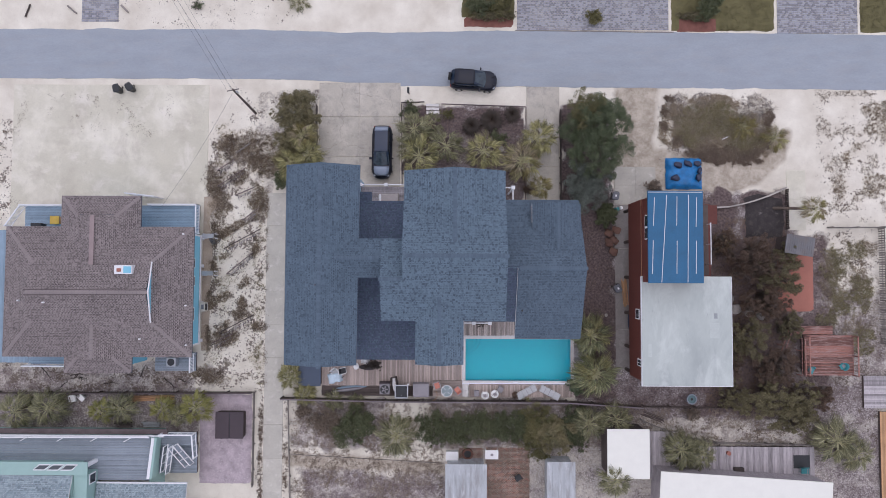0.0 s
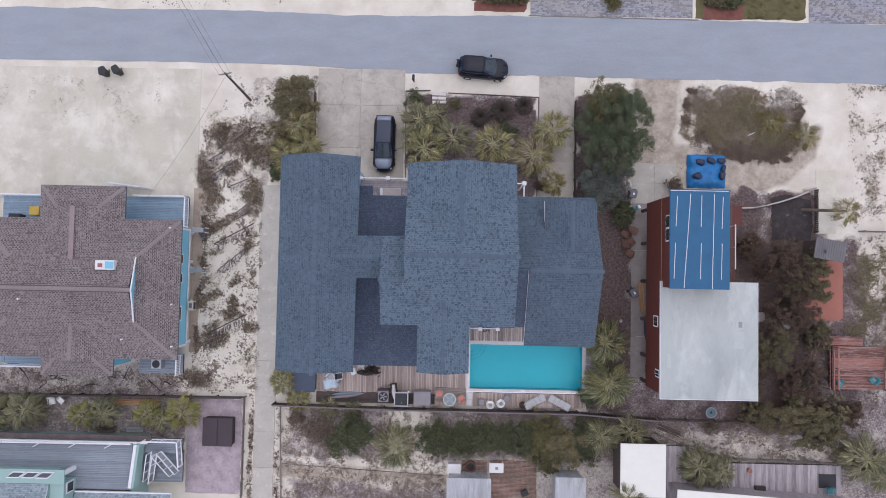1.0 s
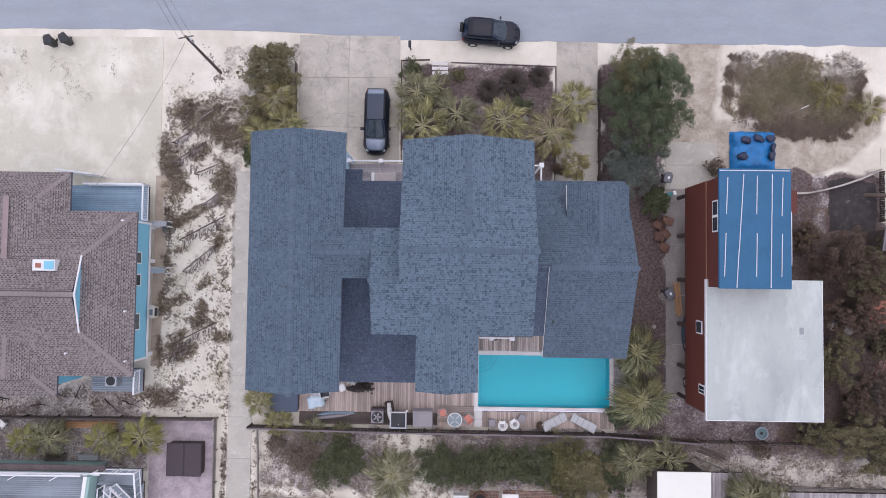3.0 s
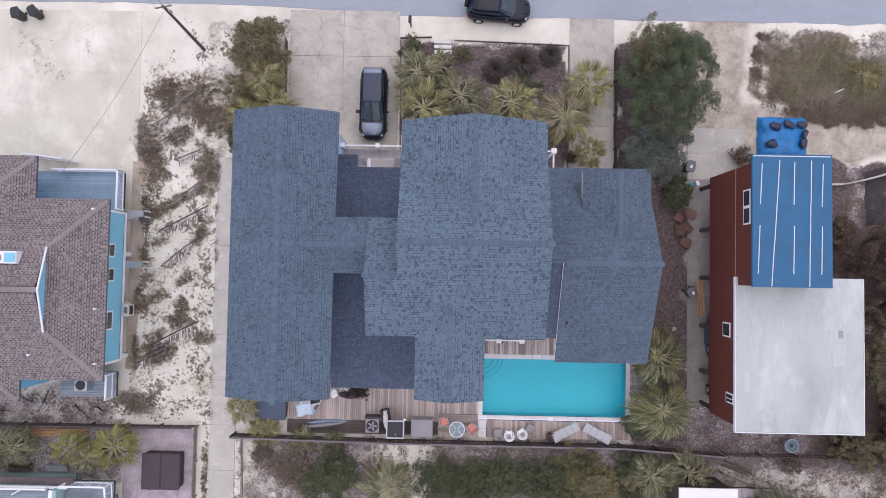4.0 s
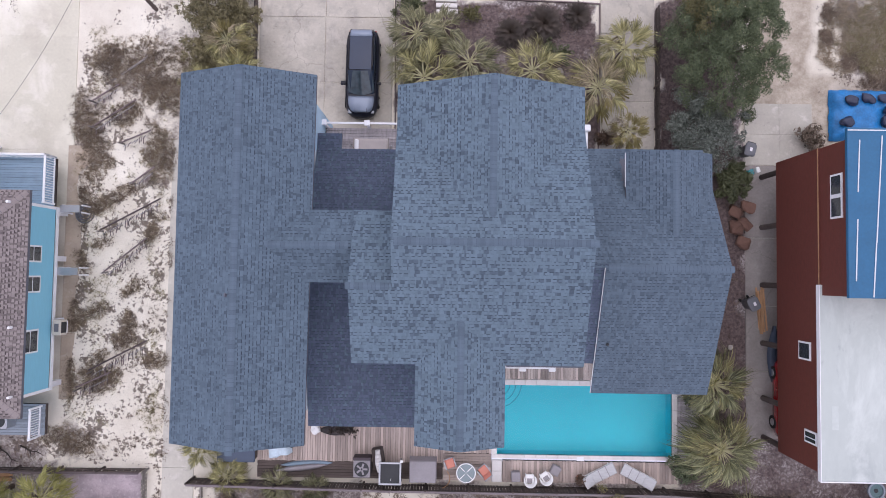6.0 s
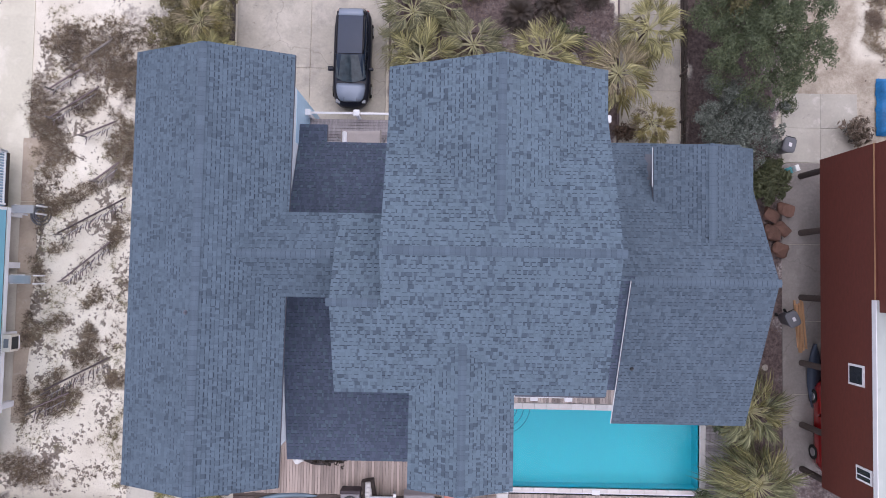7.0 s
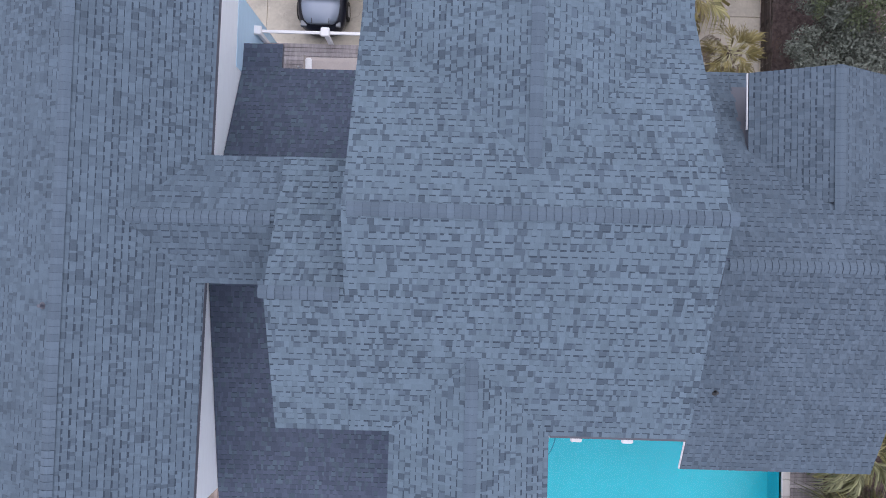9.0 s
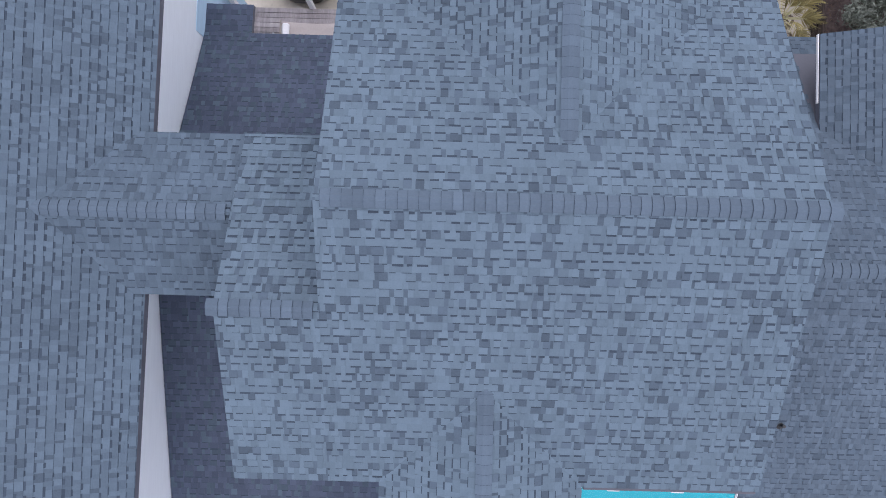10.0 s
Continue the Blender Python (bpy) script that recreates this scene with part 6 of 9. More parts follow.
def palm(label, at, height, scale, fronds, n=26, seed=1, lean=(0, 0), hi=74, lo=-42, group="fan palms", dead=0.0, dead_set=None):
    r = random.Random(seed)
    n = int(n * 1.0)
    scale *= 0.9
    root = thing("palm_tree", label, "palm", at, 0, group)
    bm = bmesh.new()
    top = Vector((lean[0], lean[1], height))
    for k in range(5):
        a, b = top * (k / 5), top * ((k + 1) / 5)
        tube_bm(bm, a - Vector((0, 0, 0.12 if k == 0 else 0)), b, 0.15 - 0.012 * k, 0.155 - 0.012 * k, 9)
    part("trunk", bm, M_BARK, root)
    for k in range(n):
        f = k / max(n - 1, 1)
        pitch = hi + (lo - hi) * f ** 0.8 + r.uniform(-7, 7)
        az = k * 137.5 + r.uniform(-12, 12)
        s = scale * (0.60 + 0.50 * math.sin(math.pi * min(0.08 + f * 0.8, 1))) * r.uniform(0.88, 1.12)
        old = dead_set and f > 1 - dead
        me = r.choice(dead_set if old else fronds)
        m = pose(top.x, top.y, top.z - 0.25 * f, 0, -pitch, az) @ Matrix.Scale(s, 4) @ pose(0.06, 0, 0, r.uniform(-35, 35), 0, 0)
        piece("frond", me, root, m)
    return root


FR_GREEN = [fan_frond(k, material=L_PALM, droop=0.3 + 0.12 * k) for k in range(3)]
FR_YELLOW = [fan_frond(10 + k, material=L_PALM_Y, droop=0.2 + 0.1 * k, petiole=0.6) for k in range(3)]
FR_DULL = [fan_frond(20 + k, material=L_PALM_D, droop=0.4 + 0.12 * k) for k in range(3)]
FR_DRY = [fan_frond(30 + k, material=L_DRY, droop=0.7 + 0.12 * k, blades=22) for k in range(2)]

FR_POOL = [fan_frond(60 + k, material=(L_PALM_G, L_PALM, L_PALM_G)[k], droop=0.35 + 0.12 * k) for k in range(3)]
FR_OCHRE = [fan_frond(50 + k, material=L_PALM_O, droop=0.2 + 0.1 * k) for k in range(2)]
FR_YEL2 = [fan_frond(40 + k, material=(L_PALM_O, L_PALM, L_STRAW)[k], droop=0.3 + 0.12 * k) for k in range(3)]

# planted bed north of the house: x, y, trunk height, size, fronds
for x, y, hgt, s, fs, n, sd in ((-2.75, 11.3, 2.0, 1.25, FR_DULL, 34, 1), (-2.3, 8.75, 2.3, 1.5, FR_GREEN, 30, 2), (0.2, 9.75, 2.0, 1.2, FR_DULL, 30, 3), (3.6, 9.2, 2.3, 1.4, FR_GREEN, 32, 4),
                                (8.6, 10.45, 2.4, 1.3, FR_GREEN, 42, 5), (7.15, 8.3, 2.4, 1.45, FR_YEL2, 42, 6), (-1.3, 12.0, 1.2, 0.9, FR_DULL, 24, 7), (-3.3, 9.9, 1.5, 1.0, FR_DULL, 24, 8)):
    palm("fan palm with grey-green fronds in the front bed", (x, y, 0), hgt, s, fs, n, sd, dead=0.22, dead_set=FR_DRY)
palm("small bright yellow-green fan palm by the wall", (8.75, 5.9, 0), 2.5, 0.9, FR_OCHRE, 38, 9, group="small palms", dead=0.35, dead_set=FR_DRY)
# east of the pool
palm("bushy fan palm beside the pool end", (13.4, -7.6, 0), 2.2, 1.45, FR_POOL, 58, 11, lo=-40, dead=0.2, dead_set=FR_DRY)
palm("large bushy fan palm beside the pool end", (13.75, -11.0, 0), 2.3, 1.5, FR_POOL, 64, 12, lo=-40, dead=0.2, dead_set=FR_DRY)
# behind the turquoise house
for x, y, s, sd, fs in ((-38.8, -14.5, 1.3, 13, FR_DULL), (-35.8, -14.2, 1.3, 14, FR_DULL), (-31.0, -14.5, 0.95, 15, FR_YELLOW), (-29.2, -14.3, 1.15, 16, FR_DULL), (-25.3, -14.3, 1.0, 17, FR_YELLOW), (-22.3, -14.1, 1.25, 18, FR_YELLOW), (-24.0, -14.9, 0.7, 40, FR_DULL)):
    palm("fan palm in a row behind a fence", (x, y, 0), 1.7, s, fs, 34, sd, lean=(-0.3, -0.25), group="row of palms")
# low palms at the west bush and along the pool fence
for x, y, s, h0, sd, fs in ((-12.6, 9.0, 1.1, 1.7, 19, FR_GREEN), (-14.3, 8.1, 1.1, 1.6, 20, FR_GREEN), (-13.2, 10.7, 1.0, 1.9, 21, FR_YEL2), (-12.3, 7.7, 0.8, 1.2, 41, FR_YELLOW), (-14.2, -11.5, 0.9, 1.3, 22, FR_GREEN), (-12.9, -13.3, 0.85, 0.7, 23, FR_GREEN), (-10.2, -13.9, 0.75, 0.5, 24, FR_DULL), (-8.1, -14.0, 0.6, 0.5, 25, FR_DULL),
                        (-4.3, -17.0, 1.45, 0.9, 26, FR_DULL), (13.4, -15.7, 1.2, 1.2, 27, FR_DULL), (15.9, -15.4, 1.2, 1.2, 28, FR_DULL), (21.7, -18.0, 1.35, 1.6, 29, FR_DULL), (23.6, -18.3, 1.1, 1.4, 30, FR_DULL), (35.9, -17.1, 1.5, 1.5, 31, FR_DULL), (37.7, -18.2, 1.2, 1.4, 32, FR_DULL), (15.4, -20.4, 1.1, 2.8, 33, FR_DULL), (10.3, -16.6, 1.0, 0.9, 42, FR_DULL),
                        (28.2, 12.0, 1.0, 0.5, 34, FR_OCHRE), (31.2, 10.9, 1.0, 0.5, 35, FR_YEL2)):
    palm("low dull-green fan palm", (x, y, 0), h0, s, fs, 42, sd, group="low palms")
palm("leaning fan palm on a long trunk", (31.2, 4.3, 0), 2.3, 0.95, FR_YEL2, 34, 36, lean=(2.6, -0.3), group="low palms")
# across the street
palm("small dark palm on the sand", (-14.0, 24.0, 0), 0.5, 0.8, FR_DULL, 24, 37, group="low palms")

CY = [feather_frond(k) for k in range(2)]
for x, y, s, sd in ((2.6, 12.0, 0.95, 1), (4.5, 12.55, 1.15, 2), (6.45, 13.1, 0.82, 3)):
    r = random.Random(sd)
    root = thing("cycad", "dark cycad rosette in mulch", "cycad", (x, y, 0), 0, "cycads")
    tube("trunk", (0, 0, -0.05), (0, 0, 0.35), 0.14, 0.12, M_BARK, root)
    for k in range(52):
        piece("frond", CY[k % 2], root, pose(0, 0, 0.33, 0, -(62 - 70 * (k / 51)), k * 137.5) @ Matrix.Scale(s * r.uniform(0.85, 1.1), 4))


def leaf_mesh(name, lobes, n, size, material, parent, seed, flat=0.0, spiky=1.7):
    """Many small leaves over a set of lobes (x, y, z, rx, ry, rz), local to the parent."""
    r = np.random.default_rng(seed)
    w = np.array([l[3] * l[4] + l[3] * l[5] for l in lobes])
    pick = r.choice(len(lobes), n, p=w / w.sum())
    L = np.array(lobes)[pick]
    d = r.normal(size=(n, 3))
    d[:, 2] = np.where(d[:, 2] < -0.25, -d[:, 2], d[:, 2])
    d /= np.linalg.norm(d, axis=1)[:, None]
    rad = r.uniform(0.25, 1.0, n) ** 0.5 * (1 + 0.10 * np.abs(r.normal(size=n)))
    c = L[:, :3] + d * L[:, 3:] * rad[:, None]
    c[:, 2] = np.maximum(c[:, 2], 0.04)
    nrm = d * (1 - flat) + np.array([0, 0, 1.0]) * flat + r.normal(size=(n, 3)) * 0.55
    nrm /= np.linalg.norm(nrm, axis=1)[:, None]
    t = np.cross(nrm, r.normal(size=(n, 3)))
    t /= np.linalg.norm(t, axis=1)[:, None]
    b = np.cross(nrm, t)
    s = size * r.uniform(0.6, 1.4, n)[:, None]
    P = np.stack([c - t * s * spiky * 0.5, c - b * s * 0.42 + nrm * s * 0.12, c + t * s * spiky * 0.5, c + b * s * 0.42 + nrm * s * 0.12], 1).reshape(-1, 3)
    F = np.arange(4 * n).reshape(-1, 4)
    return mesh_part(name, P.tolist(), [tuple(f) for f in F.tolist()], material, parent)


def twig_mesh(name, lobes, n, material, parent, seed, thick=0.012):
    """Bare twigs from the base out through the lobes."""
    r = random.Random(seed)
    V, F = [], []
    for k in range(n):
        l = r.choice(lobes)
        a, e = r.uniform(0, 6.283), r.uniform(0.15, 1.5)
        tip = Vector((l[0] + l[3] * math.cos(a) * math.cos(e), l[1] + l[4] * math.sin(a) * math.cos(e), max(l[2] + l[5] * math.sin(e), 0.1)))
        base = Vector((l[0] * 0.6 + r.uniform(-0.2, 0.2), l[1] * 0.6 + r.uniform(-0.2, 0.2), 0.0))
        mid = (base + tip) / 2 + Vector((r.uniform(-0.2, 0.2), r.uniform(-0.2, 0.2), 0.15))
        side = Vector((-(tip - base).y, (tip - base).x, 0))
        side = side.normalized() * thick if side.length > 1e-4 else Vector((thick, 0, 0))
        b = len(V)
        V += [base - side * 1.6, base + side * 1.6, mid + side, mid - side, tip]
        F += [(b, b + 1, b + 2, b + 3), (b + 3, b + 2, b + 4)]
    return mesh_part(name, V, F, material, parent)


def clumps(lobes, seed, k=7, size=0.40):
    """Breaks round lobes into many small tufts over their upper skin."""
    r = random.Random(seed)
    out = []
    for x, y, z, rx, ry, rz in lobes:
        for i in range(k):
            a, e = r.uniform(0, 6.283), math.asin(r.uniform(-0.1, 1.0))
            q = r.uniform(0.6, 1.05)
            s = size * r.uniform(0.6, 1.3)
            out.append((x + q * rx * math.cos(a) * math.cos(e), y + q * ry * math.sin(a) * math.cos(e), z + q * rz * math.sin(e), rx * s, ry * s, rz * s))
    return out


def bush(label, x, y, rx, ry, h, n, size, material, seed, lobes=13, twigs=110, category="shrub", group="", spiky=1.7, name="shrub"):
    r = random.Random(seed)
    root = thing(name, label, category, (x, y, 0), 0, group)
    ls = []
    for k in range(lobes):
        a = 6.283 * k / lobes + r.uniform(-0.5, 0.5)
        q = r.uniform(0.25, 0.85)
        s = r.uniform(0.2, 0.42)
        ls.append((rx * q * math.cos(a), ry * q * math.sin(a), h * r.uniform(0.3, 0.6), rx * s, ry * s, h * r.uniform(0.35, 0.5)))
    ls.append((0, 0, h * 0.5, rx * 0.55, ry * 0.55, h * 0.5))
    leaf_mesh("foliage", clumps(ls, seed + 3) + ls[-1:], n, size, material, root, seed, spiky=spiky)
    tagged(twig_mesh("twig_growth", ls, twigs, M_TWIG, root, seed + 1), kind="stuff")
    return root


def tree(label, x, y, rx, ry, h, n, size, material, seed, lobes=14, base=0.35, category="tree", twigs=0):
    """Trunk with limbs, and a crown of leaves over uneven lobes."""
    r = random.Random(seed)
    root = thing("tree", label, category, (x, y, 0), 0, "trees and large shrubs")
    ls = []
    for k in range(lobes):
        a = k * 2.399 + r.uniform(-0.3, 0.3)
        q = math.sqrt((k + 0.5) / lobes) * 0.82
        s = r.uniform(0.22, 0.36)
        top = h * (1 - 0.45 * q * q)
        ls.append((rx * q * math.cos(a), ry * q * math.sin(a), top - h * 0.2 + r.uniform(-0.1, 0.1) * h, rx * s, ry * s, h * r.uniform(0.16, 0.26)))
    leaf_mesh("crown", clumps(ls, seed + 3, 8, 0.36), n, size, material, root, seed)
    bm = bmesh.new()
    tube_bm(bm, (0, 0, -0.1), (0.1, 0.05, h * base), 0.16, 0.12, 9)
    for l in ls:
        tube_bm(bm, (0.1, 0.05, h * base), (l[0] * 0.55, l[1] * 0.55, (h * base + l[2]) / 2 + 0.2), 0.08, 0.05, 6)
        tube_bm(bm, (l[0] * 0.55, l[1] * 0.55, (h * base + l[2]) / 2 + 0.2), (l[0], l[1], l[2] + l[5] * 0.5), 0.05, 0.015, 6)
    part("trunk", bm, M_BARK, root)
    if twigs:
        tagged(twig_mesh("twig_growth", ls, twigs, M_TWIG, root, seed + 5), kind="stuff")
    return root


# beside the east driveway
tree("dense dark evergreen tree beside the driveway", 13.9, 10.65, 3.35, 4.0, 4.3, 62000, 0.062, L_OAK, 51, lobes=34)
bush("grey-green rounded shrub under the evergreen", 13.15, 6.1, 2.55, 2.5, 2.4, 24000, 0.066, L_GREY, 52, lobes=18)
bush("yellow-green shrub at the edge of the evergreen", 12.7, 12.9, 1.9, 2.2, 4.5, 11000, 0.062, L_OLIVE, 53)
bush("dark green grassy clump beside the concrete drive", 15.3, 3.6, 1.35, 1.15, 1.0, 2800, 0.09, L_HEDGE, 54, spiky=3.5)
# bush west of the driveway
bush("tall mixed shrub at the driveway edge", -13.9, 13.2, 2.5, 2.2, 2.2, 13000, 0.075, L_SCRUB, 55, spiky=2.6, lobes=20)
bush("olive shrub at the driveway edge", -13.7, 10.7, 2.6, 2.3, 2.0, 13000, 0.075, L_SCRUB, 56, spiky=2.6, lobes=20)
bush("dry olive shrub at the house corner", -14.3, 8.6, 2.1, 1.8, 1.6, 8000, 0.08, L_SCRUB, 57, spiky=2.6)
bush("brown dry shrub at the house corner", -15.2, 6.7, 0.9, 1.1, 1.2, 1300, 0.11, L_HEDGE, 58, spiky=2.4)
# behind the pool fence
for x, y, rx, ry, h, m, sd in ((-10.9, -15.9, 1.7, 1.5, 1.0, L_DRY, 61), (-8.0, -16.2, 2.6, 2.1, 1.6, L_HEDGE, 62), (-1.0, -16.2, 1.8, 1.9, 1.2, L_HEDGE, 63), (1.0, -16.3, 1.8, 1.9, 1.25, L_HEDGE, 64), (3.0, -16.3, 1.8, 1.9, 1.25, L_HEDGE, 65), (4.9, -16.2, 1.8, 1.8, 1.2, L_HEDGE, 66),
                               (6.9, -16.0, 2.0, 1.9, 1.4, L_HEDGE, 94), (8.6, -15.9, 2.3, 2.1, 1.7, L_OLIVE, 67), (10.2, -16.8, 2.2, 2.2, 1.6, L_SCRUB, 68), (12.0, -15.9, 1.9, 1.8, 1.3, L_HEDGE, 69), (8.9, -18.3, 1.3, 1.0, 1.2, L_OLIVE, 70), (-13.0, -14.9, 0.9, 0.7, 0.6, L_DRY, 71), (12.3, -17.3, 1.1, 1.2, 1.0, L_HEDGE, 84)):
    bush("leafy shrub in the strip behind the pool fence", x, y, rx, ry, h, int(2200 * rx * ry), 0.075, m, sd, group="shrubs behind the fence")
bush("small dark shrub on the pool deck", 12.1, -12.45, 0.85, 0.85, 1.9, 1700, 0.09, L_OAK, 72)
bush("small dark shrub at the pool corner", 12.9, -8.7, 0.6, 0.6, 0.7, 350, 0.10, L_OAK, 73)
# east of the red house
for x, y, rx, ry, h, n, m, sd in ((28.4, -0.7, 2.8, 2.6, 3.2, 3800, L_BROWN, 74), (30.9, -1.8, 2.5, 2.5, 3.0, 4600, L_MOSS, 75), (29.6, -4.7, 2.5, 2.0, 2.8, 4000, L_BROWN, 76), (28.0, -8.0, 2.2, 2.3, 2.6, 4000, L_MOSS, 77), (30.5, -10.4, 2.3, 2.2, 2.6, 3400, L_BROWN, 78), (29.6, -13.4, 2.9, 2.3, 2.6, 5200, L_MOSS, 79), (32.2, -14.9, 2.2, 1.7, 2.2, 3000, L_MOSS, 96), (34.6, -13.2, 1.7, 1.3, 1.8, 2000, L_BROWN, 97), (32.0, -6.8, 1.3, 1.6, 2.0, 1800, L_MOSS, 98), (26.4, -9.8, 1.3, 1.8, 2.0, 1800, L_BROWN, 99), (26.8, -13.2, 1.7, 1.6, 1.9, 1600, L_MOSS, 80), (32.8, -13.3, 2.0, 1.8, 2.2, 2200, L_MOSS, 81), (26.2, 0.9, 1.2, 1.4, 1.6, 1100, L_BROWN, 82), (31.7, 0.0, 1.5, 1.4, 2.2, 1800, L_MOSS, 83)):
    tree("sparse scrub oak in leaf litter", x, y, rx, ry, h, int(n * 2.4), 0.075, m, sd, lobes=13, twigs=420)
bush("dead rust-brown leaves beside a small palm", 7.95, 5.9, 0.6, 0.5, 1.0, 700, 0.09, L_BROWN, 103, spiky=3)
# across the street
bush("dark green shrub on the lawn", 3.2, 23.6, 1.7, 1.1, 1.2, 2400, 0.10, L_HEDGE, 85)
bush("straw-coloured fern fringe on red mulch", 4.3, 22.7, 2.2, 0.6, 0.6, 1500, 0.10, L_MOSS, 100, spiky=3)
bush("straw-coloured fern fringe on red mulch", 23.9, 22.6, 1.7, 0.6, 0.6, 1200, 0.10, L_MOSS, 101, spiky=3)
bush("olive shrub on the lawn", 5.4, 23.6, 1.3, 1.0, 1.0, 1500, 0.12, L_OLIVE, 86)
bush("fern clump in red mulch", 25.2, 23.6, 1.6, 1.4, 1.2, 2600, 0.10, L_HEDGE, 87, spiky=3)
bush("dry grass clump on the paver drive", 14.2, 22.6, 0.75, 0.8, 0.7, 600, 0.10, L_OLIVE, 88, spiky=4)
bush("small dark weed clump on sand", -23.8, 23.7, 0.6, 0.5, 0.4, 250, 0.09, L_OAK, 89)
# green ground planting in the bed
bush("rounded dark green shrub at the bed corner", -3.2, 13.4, 1.05, 0.95, 1.2, 1700, 0.08, L_HEDGE, 95)
bush("low green shrub in the front bed", 5.2, 10.9, 1.0, 0.8, 0.8, 900, 0.09, L_HEDGE, 90)
bush("yellow-green low shrub in the front bed", 0.3, 13.1, 0.7, 0.55, 0.6, 500, 0.09, L_OLIVE, 91)
bush("brown shrub beside the drive", 19.8, 6.2, 0.9, 0.7, 0.8, 600, 0.09, L_DRY, 92, spiky=3)
bush("green shrub beside the boardwalk", 23.2, -14.9, 1.0, 0.6, 0.7, 400, 0.1, L_DRY, 93, spiky=3)


def scatter(name, label, category, boxes, n, size, material, seed, patch=0.55, thresh=0.05, blades=5, lift=0.5, oval=None, base=-0.05, thin=0.065, mats=()):
    """Tufts of blades over boxes of the plan, gathered in patches; mats: plan ellipses (x, y, rx, ry, turn) that the tufts keep to."""
    r = random.Random(seed)
    V, F = [], []
    area = [(b[1] - b[0]) * (b[3] - b[2]) for b in boxes]
    tries = 0
    made = 0
    while made < n and tries < n * 14:
        tries += 1
        if mats:
            cx, cy, rx, ry, turn = r.choices(mats, [m[2] * m[3] for m in mats])[0]
            a, q = r.uniform(0, 6.283), math.sqrt(r.random()) * 1.25
            ct, st = math.cos(radians(turn)), math.sin(radians(turn))
            ex, ey = rx * q * math.cos(a), ry * q * math.sin(a)
            x, y = cx + ex * ct - ey * st, cy + ex * st + ey * ct
            if 1.15 - q + 0.75 * noise.noise(Vector((x * 0.9, y * 0.9, seed))) + 0.45 * noise.noise(Vector((x * 2.6, y * 2.6, seed))) < r.uniform(0.0, 0.5):
                continue
        else:
            b = r.choices(boxes, area)[0]
            x, y = r.uniform(b[0], b[1]), r.uniform(b[2], b[3])
            if oval and ((x - oval[0]) / oval[2]) ** 2 + ((y - oval[1]) / oval[3]) ** 2 > 1 + 0.35 * noise.noise(Vector((x * 0.6, y * 0.6, 2))) + 0.25 * noise.noise(Vector((x * 2.1, y * 2.1, 5))):
                continue
            v = noise.noise(Vector((x * patch, y * patch, seed))) + 0.5 * noise.noise(Vector((x * patch * 3, y * patch * 3, seed)))
            if v < thresh + r.uniform(-0.12, 0.12):
                continue
        made += 1
        s = size * r.uniform(0.5, 1.4)
        dune = soft_box(x, y, -21.5, -17.6, -12, 11, 1.0) + soft_box(x, y, 36.2, 42, 4, 12.6, 1.5) + soft_box(x, y, 21.5, 30.5, 10, 14, 2.0) * 1.6
        z0 = max(dune * 0.22 * (0.6 + noise.noise(Vector((x * 0.55, y * 0.55, 0)))), -0.02) + base
        w = s * thin
        for k in range(blades):
            a = r.uniform(0, 6.283)
            c, sn = math.cos(a), math.sin(a)
            i = len(V)
            V += [(x - w * sn, y + w * c, z0), (x + w * sn, y - w * c, z0), (x + s * 0.55 * c + w * 0.8 * sn, y + s * 0.55 * sn - w * 0.8 * c, z0 + s * lift), (x + s * 0.55 * c - w * 0.8 * sn, y + s * 0.55 * sn + w * 0.8 * c, z0 + s * lift), (x + s * c, y + s * sn, z0 + s * lift * r.uniform(0.3, 1.1))]
            F += [(i, i + 1, i + 2, i + 3), (i + 3, i + 2, i + 4)]
    return tagged(mesh_part(name, V, F, material), label, category, kind="stuff")


DUNE_MATS = [(-18.7, 9.7, 2.5, 1.7, -10), (-17.2, 8.2, 1.3, 1.3, 0), (-20.7, 10.2, 0.7, 1.1, 0), (-21.9, 6.6, 1.0, 1.9, 0), (-21.3, 4.6, 1.0, 1.5, 10), (-17.6, 4.7, 0.9, 1.9, 10), (-19.7, 7.0, 1.0, 0.6, 30),
             (-21.6, 1.6, 0.6, 1.2, 0), (-19.8, 2.3, 1.6, 0.4, 30), (-21.8, -1.6, 0.9, 0.5, -30), (-21.2, -4.5, 1.0, 0.4, 32), (-19.0, -3.1, 0.7, 0.35, 40), (-20.8, -7.2, 1.0, 0.42, 42), (-19.4, -6.0, 0.5, 0.5, 0), (-20.7, -8.3, 1.2, 0.7, 20), (-17.4, -7.1, 0.8, 0.45, 10),
             (-22.0, -11.7, 1.7, 0.8, -15), (-18.9, -5.2, 0.4, 1.1, 15), (-17.8, 0.4, 0.5, 1.0, -25), (-20.6, -0.4, 0.6, 0.35, 35), (-22.2, -4.6, 0.4, 1.0, 0), (-22.3, -8.4, 0.4, 1.2, 0)]
scatter("dune_grass", "matted olive-brown dune grass on white sand", "grass", [], 5600, 0.17, L_MAT, 3, blades=6, thin=0.045, mats=DUNE_MATS)
scatter("dune_grass", "dark twiggy dune weeds in mats", "grass", [], 4300, 0.19, L_HEATH, 16, blades=5, lift=0.6, thin=0.03, mats=DUNE_MATS)
scatter("dune_grass", "thin olive tufts along the dune edge", "grass", [(-22.6, -22.0, -12, 9), (-17.6, -16.95, -12.5, 6.5), (-22.1, -17.2, -12.5, 12.2)], 1500, 0.15, L_SCRUB, 8, thresh=0.22, thin=0.04)
